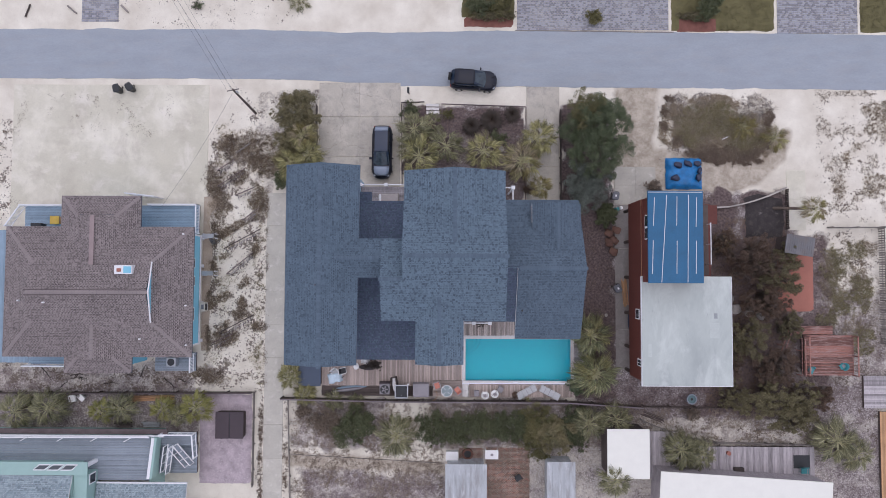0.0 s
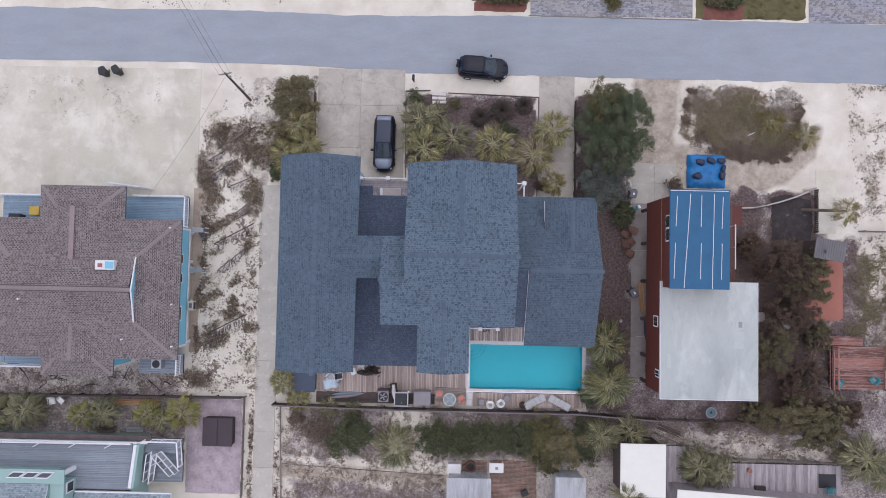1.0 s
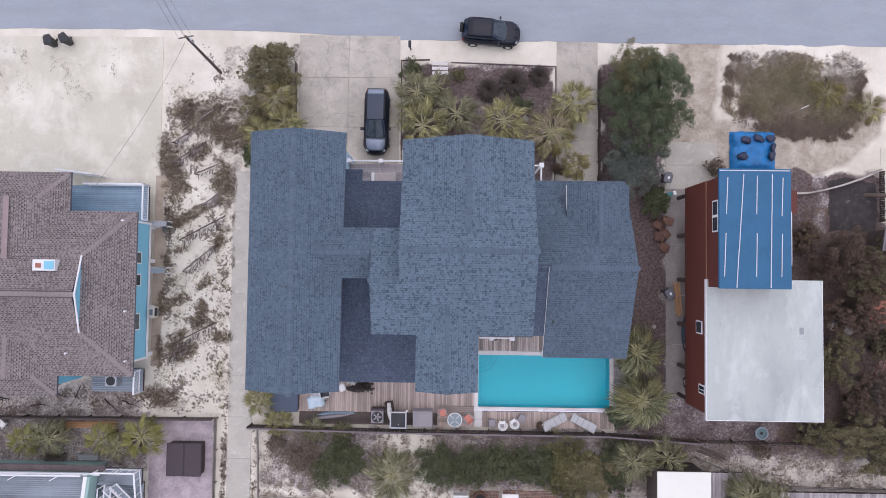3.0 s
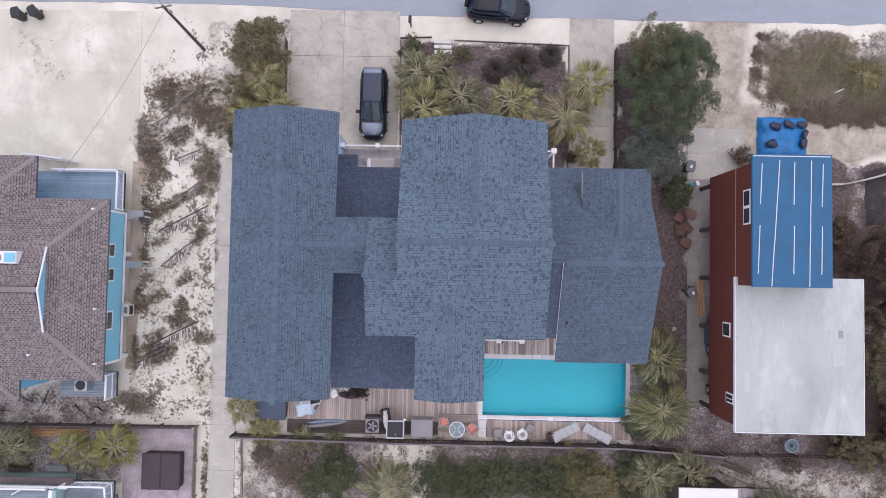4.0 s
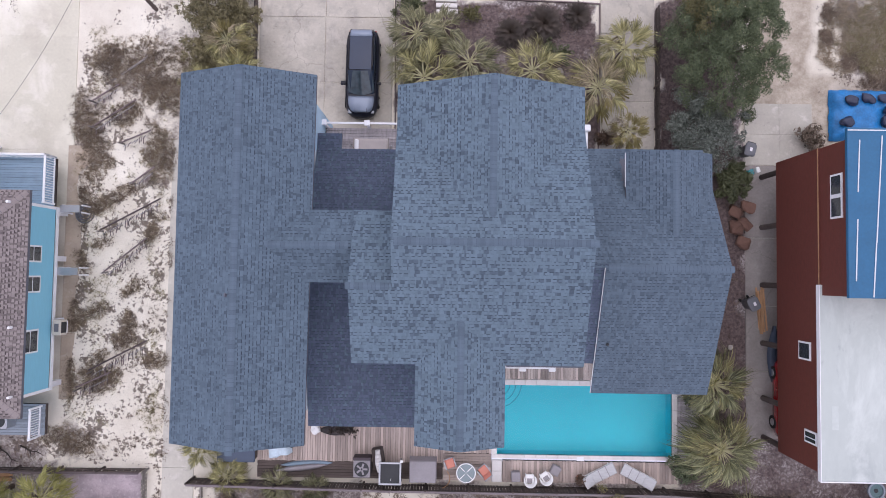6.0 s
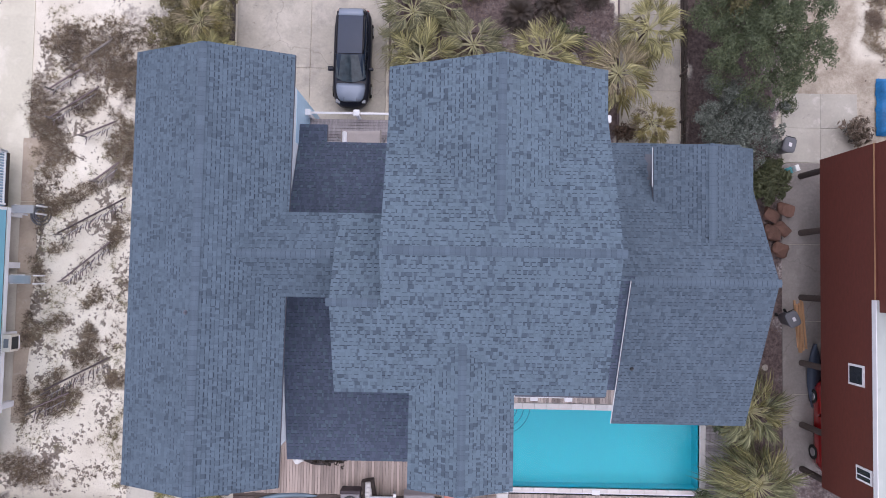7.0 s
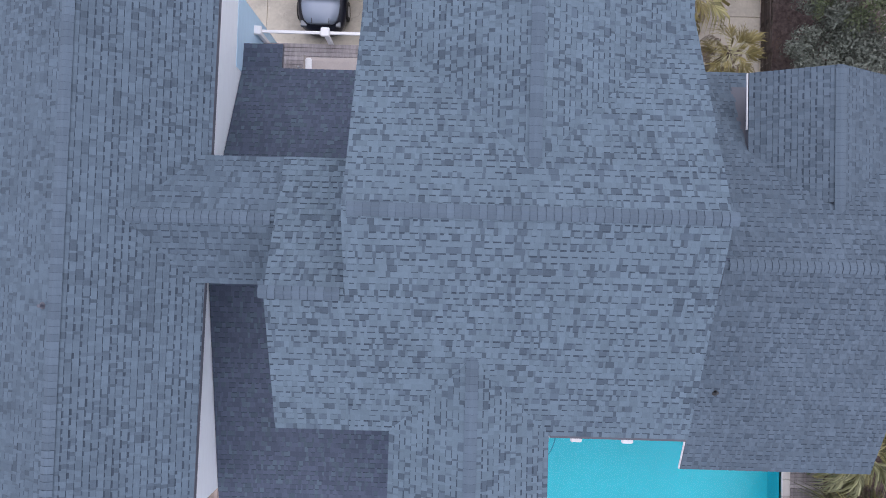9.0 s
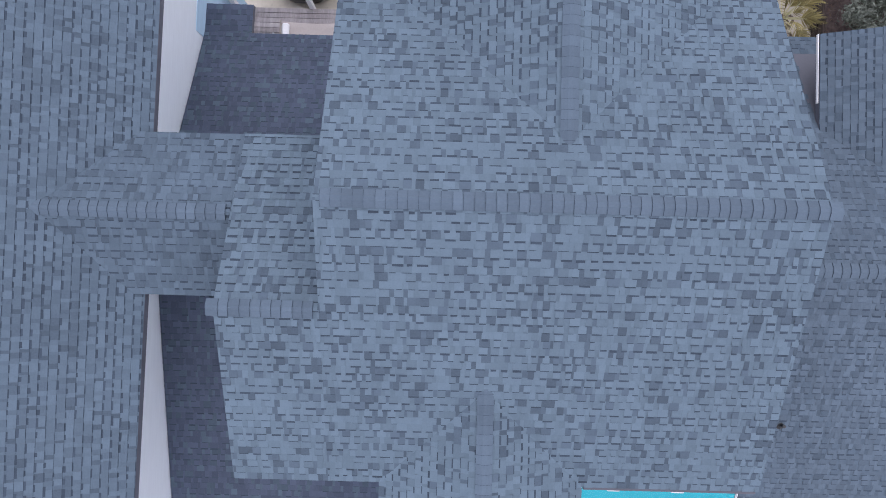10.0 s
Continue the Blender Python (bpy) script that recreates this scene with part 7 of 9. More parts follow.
scatter("dune_grass", "dark creeping weeds on sand", "grass", [(-22.1, -17.2, -12.5, 12.2), (-40, -23, -13.0, -10.9), (35, 42, -14, 1), (-41, -26, 11, 15), (-42.5, -40.5, 3, 12)], 2600, 0.13, L_HEATH, 12, thresh=0.22)
# brush on the mound: brown body, olive patches, dark rim, grey twigs
MOUND_BROWN = [(25.2, 11.7, 4.3, 2.5, -6), (28.7, 11.0, 2.3, 1.9, -15), (22.6, 12.6, 1.8, 1.8, 0), (25.6, 14.2, 2.2, 0.8, 0)]
MOUND_OLIVE = [(24.6, 12.3, 2.6, 1.6, 10), (27.7, 11.4, 1.8, 1.3, 0), (23.3, 10.9, 1.2, 0.8, -30), (29.2, 10.4, 1.3, 0.8, 20), (26.0, 13.6, 1.0, 0.7, 0)]
MOUND_DARK = [(26.5, 9.3, 3.3, 0.8, -4), (29.3, 9.7, 1.5, 0.7, 25), (21.0, 13.4, 0.3, 0.5, 20), (21.5, 14.6, 0.5, 0.25, -20), (22.4, 10.8, 0.8, 0.5, 30), (20.9, 12.2, 0.35, 0.4, 0), (30.8, 13.0, 0.5, 0.8, 0)]
MOUND_GREY = [(29.7, 13.7, 1.7, 1.2, 0), (22.2, 14.0, 1.5, 1.1, 0), (29.4, 12.5, 1.5, 1.0, 0), (24.6, 14.6, 1.2, 0.6, 0)]
scatter("scrub", "matted dry brown brush on a mound", "brush", [], 8600, 0.2, L_MAT, 4, blades=6, lift=0.5, thin=0.04, mats=MOUND_BROWN)
scatter("scrub", "olive brush on a mound", "brush", [], 3000, 0.22, L_SCRUB, 5, blades=6, lift=0.75, thin=0.04, mats=MOUND_OLIVE)
scatter("scrub", "dark heath round the rim of a mound", "brush", [], 4600, 0.2, L_HEATH, 17, blades=6, lift=0.6, thin=0.05, mats=MOUND_DARK)
scatter("scrub", "grey twiggy brush with sand between on a mound", "brush", [], 1500, 0.2, L_GREYTWIG, 19, blades=5, lift=0.5, thin=0.03, mats=MOUND_GREY)
scatter("dead_stalks", "long dry stalks matted on a mound", "brush", [], 900, 0.55, L_STALK, 14, blades=3, lift=0.4, thin=0.012, mats=MOUND_BROWN + MOUND_GREY)
scatter("lot_weeds", "grey-brown weed mats on the white sand lot", "grass", [], 2600, 0.17, L_MAT, 18, blades=6, thin=0.045, mats=[(41.4, 12.8, 1.5, 1.8, 0), (39.3, 10.2, 0.7, 0.5, 30), (40.6, 6.4, 1.6, 1.0, 30), (37.6, 6.2, 0.7, 1.1, 10), (38.2, 9.0, 0.5, 0.9, 0), (36.6, -3.0, 1.1, 2.8, 0), (39.2, -2.5, 0.9, 2.0, 10), (38.4, -6.8, 1.2, 1.2, 0), (40.2, 0.6, 0.8, 0.9, 0)])
scatter("lot_weeds", "olive weed clumps beside the terracotta slab", "grass", [], 2200, 0.2, L_SCRUB, 20, blades=6, lift=0.7, thin=0.04, mats=[(36.8, -1.0, 1.2, 1.6, 0), (37.4, -4.6, 1.5, 1.5, 20), (39.4, -3.4, 1.0, 1.8, 0), (39.0, 0.4, 0.9, 0.8, 0), (36.2, -6.2, 1.0, 0.6, 0), (39.4, -8.2, 1.0, 1.2, 0)])
scatter("sparse_weeds", "sparse grey-brown weeds on white sand", "grass", [(35.4, 42.5, 3.0, 15.6), (35.0, 41, -7, 2)], 3200, 0.12, L_DRY, 6, thresh=0.14)
scatter("undergrowth", "dead leaves and weeds in the back strip", "undergrowth", [(-14.2, 19, -18.2, -14.1), (-14, 0, -23.5, -20.3), (-14, 0, -20.3, -18), (19, 36, -18.3, -14.6)], 7500, 0.2, L_DRY, 7, thresh=-0.05, lift=0.25)
scatter("undergrowth", "russet dead leaves under scrub oaks", "undergrowth", [(24.6, 33, -15, 3.4)], 5200, 0.20, L_BROWN, 9, thresh=-0.2, lift=0.2)
scatter("undergrowth", "dead leaves beside the house", "undergrowth", [(12.7, 16.1, -13.8, 3.5), (-3.6, 7.6, 6, 13.9), (-40, -23, -16.8, -13.6), (11.2, 12.6, 4.2, 13.5)], 3600, 0.14, L_BROWN, 10, thresh=0.0, lift=0.15)
scatter("lawn_grass", "dull winter grass", "grass", [(1.8, 6.6, 22.7, 28), (22.2, 31.4, 22.6, 28), (26.4, 31.4, 21.4, 22.6), (39.9, 43, 21.4, 28)], 6000, 0.16, L_GRASS, 11, thresh=-0.6, lift=0.7)
scatter("edge_weeds", "thin weeds along the side path", "grass", [(-17.3, -16.9, -24, -13), (-15.0, -14.6, -24, -14), (-16.9, -16.6, -14, 5)], 700, 0.15, L_BROWN, 13, thresh=0.0)
scatter("fallen_leaves", "dry fallen leaves over the brick patio", "leaves", [(4.0, 8.1, -23.0, -18.4)], 1500, 0.13, L_DRY, 15, thresh=-0.15, lift=0.05, blades=3, base=0.05)

# ---- vehicles ----


def loft(name, rings, material, parent, label="", closed=True, smooth=True):
    """Skins a row of cross-sections with equal point counts."""
    n = len(rings[0])
    V = [p for r in rings for p in r]
    F = []
    for i in range(len(rings) - 1):
        for j in range(n if closed else n - 1):
            a, b = i * n + j, i * n + (j + 1) % n
            F.append((a, b, b + n, a + n))
    F += [tuple(range(n - 1, -1, -1)), tuple(range((len(rings) - 1) * n, len(rings) * n))]
    bm = bmesh.new()
    vs = [bm.verts.new(v) for v in V]
    for f in F:
        bm.faces.new([vs[i] for i in f])
    bmesh.ops.recalc_face_normals(bm, faces=bm.faces)
    return part(name, bm, material, parent, label, smooth)


def suv(label, at, turn, paint, length=4.68, width=1.9, height=1.68, group="parked cars", roof_pane=True, spare=False, sheen_paint=None):
    root = thing("car", label, "car", at, turn, group)
    L, W = length / 2, width / 2
    # lower body: x, half width at sill, half width at shoulder, shoulder height, deck height
    st = [(-1.0, 0.50, 0.44, 0.74, 0.80), (-0.98, 0.68, 0.62, 0.84, 0.90), (-0.93, 0.84, 0.79, 0.94, 1.0), (-0.82, 0.95, 0.94, 0.98, 1.06), (-0.55, 0.99, 0.985, 0.98, 1.08), (0.0, 1.0, 0.985, 0.96, 1.06), (0.35, 0.99, 0.98, 0.95, 1.04),
          (0.55, 0.98, 0.95, 0.93, 1.03), (0.72, 0.95, 0.90, 0.88, 0.98), (0.84, 0.88, 0.81, 0.80, 0.91), (0.92, 0.76, 0.68, 0.73, 0.82), (0.97, 0.60, 0.52, 0.64, 0.72), (1.0, 0.40, 0.34, 0.55, 0.60)]
    rings = []
    for f, ws, wt, hs, hd in st:
        x = f * L
        rings.append([(x, -W * ws * 0.93, 0.24), (x, -W * ws, 0.42), (x, -W * ws, hs * 0.82), (x, -W * wt * 0.95, hs), (x, -W * wt * 0.80, hd * 0.985), (x, -W * wt * 0.4, hd), (x, W * wt * 0.4, hd), (x, W * wt * 0.80, hd * 0.985), (x, W * wt * 0.95, hs), (x, W * ws, hs * 0.82), (x, W * ws, 0.42), (x, W * ws * 0.93, 0.24)])
    loft("body", rings, paint, root)
    # glasshouse
    cab = [(-0.95, 0.66, 0.62, 1.06, 1.10), (-0.80, 0.80, 0.68, 1.06, height * 0.955), (-0.62, 0.85, 0.73, 1.06, height * 0.985), (-0.25, 0.87, 0.75, 1.05, height), (-0.04, 0.87, 0.74, 1.04, height * 0.988), (0.05, 0.86, 0.72, 1.04, height * 0.968), (0.50, 0.80, 0.74, 1.02, 1.06)]
    rings = []
    for f, wb, wt, zb, zt in cab:
        x = f * L
        rings.append([(x, -W * wb, zb - 0.06), (x, -W * wt, zt - 0.05), (x, -W * wt * 0.85, zt), (x, W * wt * 0.85, zt), (x, W * wt, zt - 0.05), (x, W * wb, zb - 0.06)])
    loft("glasshouse", rings, M_CARGLASS, root, "tinted side and rear glass")
    # roof skin between the screens
    rp = []
    for f, wt, zt in ((-0.82, 0.745, height * 0.95), (-0.6, 0.755, height * 0.987), (-0.25, 0.765, height), (-0.05, 0.755, height * 0.988), (0.04, 0.735, height * 0.97)):
        x = f * L
        rp.append([(x, -W * wt, zt - 0.045), (x, -W * wt * 0.85, zt + 0.012), (x, 0, zt + 0.028), (x, W * wt * 0.85, zt + 0.012), (x, W * wt, zt - 0.045), (x, 0, zt - 0.03)])
    roof = loft("roof_panel", rp, paint, root)
    if sheen_paint:
        # sky reflection painted as a pale bonnet and tailgate lip between black sides
        rings = []
        for f, w, z in ((0.555, 0.76, 1.035), (0.64, 0.78, 1.03), (0.75, 0.74, 0.995), (0.84, 0.66, 0.945), (0.89, 0.54, 0.90), (0.905, 0.40, 0.885)):
            rings.append([(f * L, -W * w, z - 0.05), (f * L, -W * w * 0.96, z), (f * L, -W * 0.3, z + 0.03), (f * L, W * 0.3, z + 0.03), (f * L, W * w * 0.96, z), (f * L, W * w, z - 0.05)])
        loft("bonnet", rings, sheen_paint, root, "bonnet with painted-in sky reflection")
        rings = []
        for f, w, z in ((-0.90, 0.58, 1.45), (-0.85, 0.66, height * 0.95), (-0.72, 0.70, height * 0.985)):
            rings.append([(f * L, -W * w, z - 0.04), (f * L, -W * w * 0.9, z + 0.02), (f * L, W * w * 0.9, z + 0.02), (f * L, W * w, z - 0.04)])
        loft("rear_spoiler", rings, sheen_paint, root, "rear spoiler with painted-in sky reflection")
    if roof_pane:
        v, f = [], []
        for i, (g, zt) in enumerate(((-0.72, height * 0.97), (-0.6, height * 0.987), (-0.25, height), (-0.05, height * 0.988), (0.03, height * 0.972))):
            for u in (-0.9, -0.5, 0.0, 0.5, 0.9):
                v.append((g * L, W * 0.70 * u, zt + 0.036 - 0.018 * abs(u)))
            if i:
                f += [(5 * i - 5 + k, 5 * i + k, 5 * i + k + 1, 5 * i - 4 + k) for k in range(4)]
        mesh_part("glass_panel", v, f, M_GLASSROOF, roof, "slate glass roof panel", smooth=True)
    # windscreen
    v, f = [], []
    for k in range(9):
        u = k / 4 - 1
        v += [((0.065 - 0.035 * u * u) * L, W * 0.68 * u, height * 0.968 + 0.012 - 0.03 * u * u), ((0.54 - 0.10 * u * u) * L, W * 0.80 * u, 1.078 + 0.02 * u * u)]
        if k:
            f.append((2 * k - 2, 2 * k - 1, 2 * k + 1, 2 * k))
    mesh_part("windscreen", v, f, M_SCREEN, root, "sloping windscreen", smooth=True)
    v = [(-0.83 * L, -W * 0.66, height * 0.95), (-0.83 * L, W * 0.66, height * 0.95), (-0.955 * L, W * 0.72, 1.12), (-0.955 * L, -W * 0.72, 1.12)]
    mesh_part("rear_window", v, [(0, 1, 2, 3)], M_CARGLASS, root)
    for s in (-1, 1):
        tube("roof_rail", (-0.7 * L, s * W * 0.72, height + 0.01), (-0.04 * L, s * W * 0.72, height + 0.01), 0.02, material=M_CARTRIM, parent=root, seg=6)
        bm = bmesh.new()
        box_bm(bm, 0.24 * L, 0.24 * L + 0.14, s * W * 0.96, s * (W + 0.17), 1.0, 1.15, 0.03)
        part("mirror", bm, paint, root)
        bm = bmesh.new()
        box_bm(bm, 0.85 * L, 0.925 * L, s * W * 0.58, s * W * 0.78, 0.72, 0.82, 0.02)
        part("headlight", bm, M_LAMPGLASS, root, "clear headlight")
        bm = bmesh.new()
        box_bm(bm, -0.965 * L, -0.90 * L, s * W * 0.64, s * W * 0.80, 0.66, 0.84, 0.02)
        part("tail_light", bm, M_TAILLAMP, root, "red tail light")
        for f in (-0.60, 0.62):
            x = f * L
            w = new("wheel")
            w.parent = root
            bm = bmesh.new()
            tube_bm(bm, (x, s * (W - 0.20), 0.36), (x, s * (W + 0.01), 0.36), 0.36, 0.36, 20)
            part("tyre", bm, M_TYRE, w)
            bm = bmesh.new()
            tube_bm(bm, (x, s * (W - 0.02), 0.36), (x, s * (W + 0.022), 0.36), 0.23, 0.20, 14)
            part("rim", bm, M_ALLOY, w)
    box("grille", 0.965 * L, 1.0 * L + 0.01, -W * 0.34, W * 0.34, 0.45, 0.62, M_CARTRIM, root, "black grille", 0.02)
    box("bumper", -1.0 * L - 0.02, -0.975 * L, -W * 0.5, W * 0.5, 0.40, 0.62, M_CARTRIM, root, "dark rear bumper", 0.03)
    for s in (-0.34, 0.34):
        box("bonnet_crease", 0.52 * L, 0.9 * L, s * W - 0.01, s * W + 0.01, 0.86, 0.98, paint, root)
    if spare:
        tube("spare_wheel", (-1.0 * L - 0.2, 0.15, 0.95), (-1.0 * L + 0.02, 0.15, 0.95), 0.36, 0.36, M_TYRE, root, "rear spare wheel", 18)
        box("plate", -1.0 * L - 0.23, -1.0 * L - 0.2, 0.0, 0.32, 1.0, 1.2, M_WHITE, root, "pale plate")
    return root


suv("black sport utility car parked half on the sand", (2.75, 16.3, 0), -4.0, M_PAINT, spare=True, roof_pane=False, length=4.4)
suv("dark sport utility car with painted sky sheen and glass roof on driveway", (-5.86, 9.4, 0.02), -90.5, M_PAINT, length=5.02, sheen_paint=M_SKY_SHEEN)
suv("red car parked under the raised house", (18.45, -8.6, 0.01), 90, M_REDPAINT, height=1.45, length=4.5, roof_pane=False)


def wheelie_bin(label, x, y, turn, material=M_BLACKPLASTIC):
    root = thing("wheelie_bin", label, "bin", (x, y, 0), turn, "wheelie bins")
    def ring(w, d, z):
        return [(math.copysign(abs(math.cos(t)) ** 0.45, math.cos(t)) * w, math.copysign(abs(math.sin(t)) ** 0.45, math.sin(t)) * d, z) for t in [6.2832 * k / 20 for k in range(20)]]
    loft("body", [ring(*q) for q in ((0.22, 0.26, 0.08), (0.29, 0.33, 0.96), (0.31, 0.36, 1.0))], material, root)
    loft("lid", [ring(*q) for q in ((0.325, 0.385, 1.0), (0.325, 0.385, 1.03), (0.28, 0.33, 1.07), (0.18, 0.22, 1.09))], material, root, smooth=False)
    tube("handle", (-0.24, 0.42, 0.98), (0.24, 0.42, 0.98), 0.02, material=M_BLACKPLASTIC, parent=root)
    for s in (-0.24, 0.24):
        tube("wheel", (s - 0.03, 0.3, 0.1), (s + 0.03, 0.3, 0.1), 0.1, material=M_TYRE, parent=root, seg=12)
    return root


wheelie_bin("dark grey wheelie bin on the sand", -31.05, 15.35, 12)
wheelie_bin("dark grey wheelie bin on the sand", -29.85, 15.5, 30)
for x, y, turn in ((16.05, 5.3, -14), (16.2, -3.35, 25)):
    lot_bin = wheelie_bin("grey wheelie bin with a white sticker beside the drive", x, y, turn, M_GREYPLASTIC)
    box("sticker", -0.06, 0.09, -0.10, 0.10, 1.092, 1.098, M_WHITE, lot_bin, "white paper sticker")

# ---- pole, wires, post box ----


def utility_pole():
    root = thing("utility_pole", "weathered wooden utility pole with sagging wires", "pole", (-18.1, 13.26, 0))
    tube("pole", (0, 0, -0.2), (0.06, 0.33, 6.6), 0.12, 0.085, M_WOOD_DARK, root, seg=12)
    tube("cross_arm", (-0.45, 0.2, 6.5), (0.55, 0.4, 6.5), 0.05, material=M_WOOD_GREY, parent=root)
    tube("transformer", (0.2, 0.3, 5.7), (0.2, 0.3, 6.1), 0.09, material=M_STEEL, parent=root, label="grey steel canister", seg=12)
    ends = [((-0.4, 0.2, 6.6), (-6.2, 9.4, 6.5)), ((0.0, 0.3, 6.75), (-5.7, 9.4, 6.6)), ((0.45, 0.38, 6.6), (-5.2, 9.4, 6.5)), ((0.0, 0.2, 6.0), (-5.9, 9.4, 5.8)), ((-0.1, 0.1, 6.2), (-6.4, -9.6, 5.3))]
    for a, b in ends:
        a, b = Vector(a), Vector(b)
        far = b + (b - a) * 1.2 if b.y > 0 else b
        side = (far - a).cross(Vector((0, 0, 1))).normalized()
        V, F = [], []
        for k in range(17):
            f = k / 16
            p = a.lerp(far, f) - Vector((0, 0, 0.5 * math.sin(math.pi * f)))
            for j in range(5):
                w = 2 * math.pi * j / 5
                V.append(tuple(p + side * (0.008 * math.cos(w)) + Vector((0, 0, 0.008 * math.sin(w)))))
            if k:
                c = (k - 1) * 5
                F += [(c + j, c + (j + 1) % 5, c + 5 + (j + 1) % 5, c + 5 + j) for j in range(5)]
        mesh_part("wire", V, F, M_BLACKPLASTIC, root, smooth=True)
    return root


utility_pole()
mb = thing("mailbox", "small dark mailbox on a wooden post", "mailbox", (-3.4, 15.2, 0))
box("post", -0.05, 0.05, -0.05, 0.05, -0.1, 1.05, M_WOOD_DARK, mb, bevel=0.008)
bm = bmesh.new()
box_bm(bm, -0.11, 0.11, -0.26, 0.26, 1.05, 1.28, 0.05)
part("box", bm, M_BLACKPLASTIC, mb)


def log_post(x, y, L, turn, label, material=M_WOOD_DARK):
    root = thing("log", label, "log", (x, y, 0), turn)
    tube("trunk", (-L / 2, 0, 0.06), (L / 2, 0, 0.08), 0.09, 0.07, material, root, seg=9)
    return root


log_post(-40.3, 23.2, 1.3, 70, "short dark timber post lying on sand")
log_post(-36.0, 23.3, 1.2, -40, "grey driftwood stick on sand", M_WOOD_GREY)
log_post(-30.9, 23.4, 1.0, -45, "grey driftwood stick on sand", M_WOOD_GREY)
log_post(-19.6, 9.6, 2.9, 35, "pale driftwood pole on the dune", M_WOOD_GREY)

# ---- garden edging and fences ----


def timber_edge(label, pts, h=0.22, w=0.12, material=M_WOOD_DARK, name="timber_edging"):
    root = thing(name, label, "edging")
    for a, b in zip(pts, pts[1:]):
        d = Vector((b[0] - a[0], b[1] - a[1], 0))
        n = max(int(d.length / 2.4), 1)
        for k in range(n):
            p, q = Vector((*a, 0)) + d * (k / n), Vector((*a, 0)) + d * ((k + 1) / n)
            m = pose((p.x + q.x) / 2, (p.y + q.y) / 2, 0, 0, 0, math.degrees(math.atan2(d.y, d.x)) + rng.uniform(-0.6, 0.6))
            bm = bmesh.new()
            Lh = d.length / n / 2 - 0.006
            box_bm(bm, -Lh, Lh, -w / 2, w / 2, -0.1, h + rng.uniform(-0.015, 0.015), 0.012, m)
            part("timber", bm, material, root)
    return root


timber_edge("low brown timber edging round the front bed", [(-0.3, 14.2), (7.8, 13.95), (7.8, 9.5), (7.75, 4.3)], 0.10, 0.07, M_WOOD_MAUVE)
timber_edge("dark timber edging of the front bed", [(-4.15, 14.3), (-1.9, 14.4)], 0.12, 0.07, M_WOOD_MAUVE)
timber_edge("dark timber edging along the driveway", [(-4.1, 14.2), (-4.0, 6.4)], 0.12, 0.07, M_WOOD_MAUVE)
timber_edge("thin weathered board edging beside the sand path", [(-14.3, -19.0), (0.1, -19.75)], 0.03, 0.05, M_WOOD_GREY)
for k in range(3):
    s = thing("stepping_slab", "pale concrete slab step in the bed", "step", (-1.15 + 0.03 * k, 14.05 - 0.35 * k, 0), rng.uniform(-4, 4), "bed steps")
    box("slab", -0.62, 0.62, -0.13, 0.13, -0.05, 0.16 - 0.03 * k, M_COPING, s, bevel=0.015)


def fence(label, pts, h=1.2, material=M_WOOD_DARK, board=0.15, gap=0.02, rails=True, post=2.4, lean=0.0, cap=None):
    """Plank fence: posts, rails and boards."""
    root = thing("fence", label, "fence")
    bme = {}
    for a, b in zip(pts, pts[1:]):
        d = Vector((b[0] - a[0], b[1] - a[1], 0))
        yaw = math.degrees(math.atan2(d.y, d.x))
        L = d.length
        n = int(L / (board + gap))
        me = bme.setdefault("b", box_data("fence_board_%s_%d" % (material.name, int(h * 100)), board, 0.022, h, material))
        pm = bme.setdefault("p", box_data("fence_post_%s_%d" % (material.name, int(h * 100)), 0.1, 0.1, h + 0.08, material, 0.008))
        for k in range(n):
            p = Vector((*a, 0)) + d * ((k + 0.5) / n)
            piece("board", me, root, pose(p.x, p.y, -0.05 + rng.uniform(-0.03, 0.03), rng.uniform(-2, 2) + lean, 0, yaw))
        side = Vector((-d.y, d.x, 0)).normalized() * 0.07
        for k in range(int(L / post) + 1):
            p = Vector((*a, 0)) + d * min(k * post / L, 1) + side
            piece("post", pm, root, pose(p.x, p.y, -0.05, 0, 0, yaw))
        if rails:
            for z in (0.3, h - 0.2):
                m = pose((a[0] + b[0]) / 2 + side.x * 0.6, (a[1] + b[1]) / 2 + side.y * 0.6, z, 0, 0, yaw)
                bm = bmesh.new()
                box_bm(bm, -L / 2, L / 2, -0.02, 0.02, 0, 0.09, 0.0, m)
                part("rail", bm, material, root)
        if cap:
            part_bm = bmesh.new()
            box_bm(part_bm, -L / 2, L / 2, -0.055, 0.055, 0, 0.035, 0.006, pose((a[0] + b[0]) / 2, (a[1] + b[1]) / 2, h - 0.01, 0, 0, yaw))
            part("cap_rail", part_bm, cap, root, "grey weathered cap rail")
    return root


fence("dark weathered plank fence behind the pool deck", [(-15.0, -13.68), (-4.3, -13.85), (11.5, -13.88), (18.4, -14.3)], 1.25, cap=M_WOOD_CAP)
fence("dark weathered plank fence behind the red house", [(18.6, -14.3), (27.0, -14.4)], 1.0, board=0.15, gap=0.12)
fence("low dark plank fence behind the turquoise house", [(-41.7, -13.35), (-17.75, -13.2)], 0.9, M_WOOD_DARK, board=0.16, gap=0.05, cap=M_WOOD_MAUVE)
fence("low weathered fence round the gravel yard", [(-17.7, -13.2), (-17.72, -21.9)], 0.7, M_WOOD_GREY, board=0.16, gap=0.05)
fence("pale weathered fence along the path", [(-14.55, -13.8), (-14.2, -24)], 0.45, M_WOOD_GREY, board=0.16, gap=0.03)
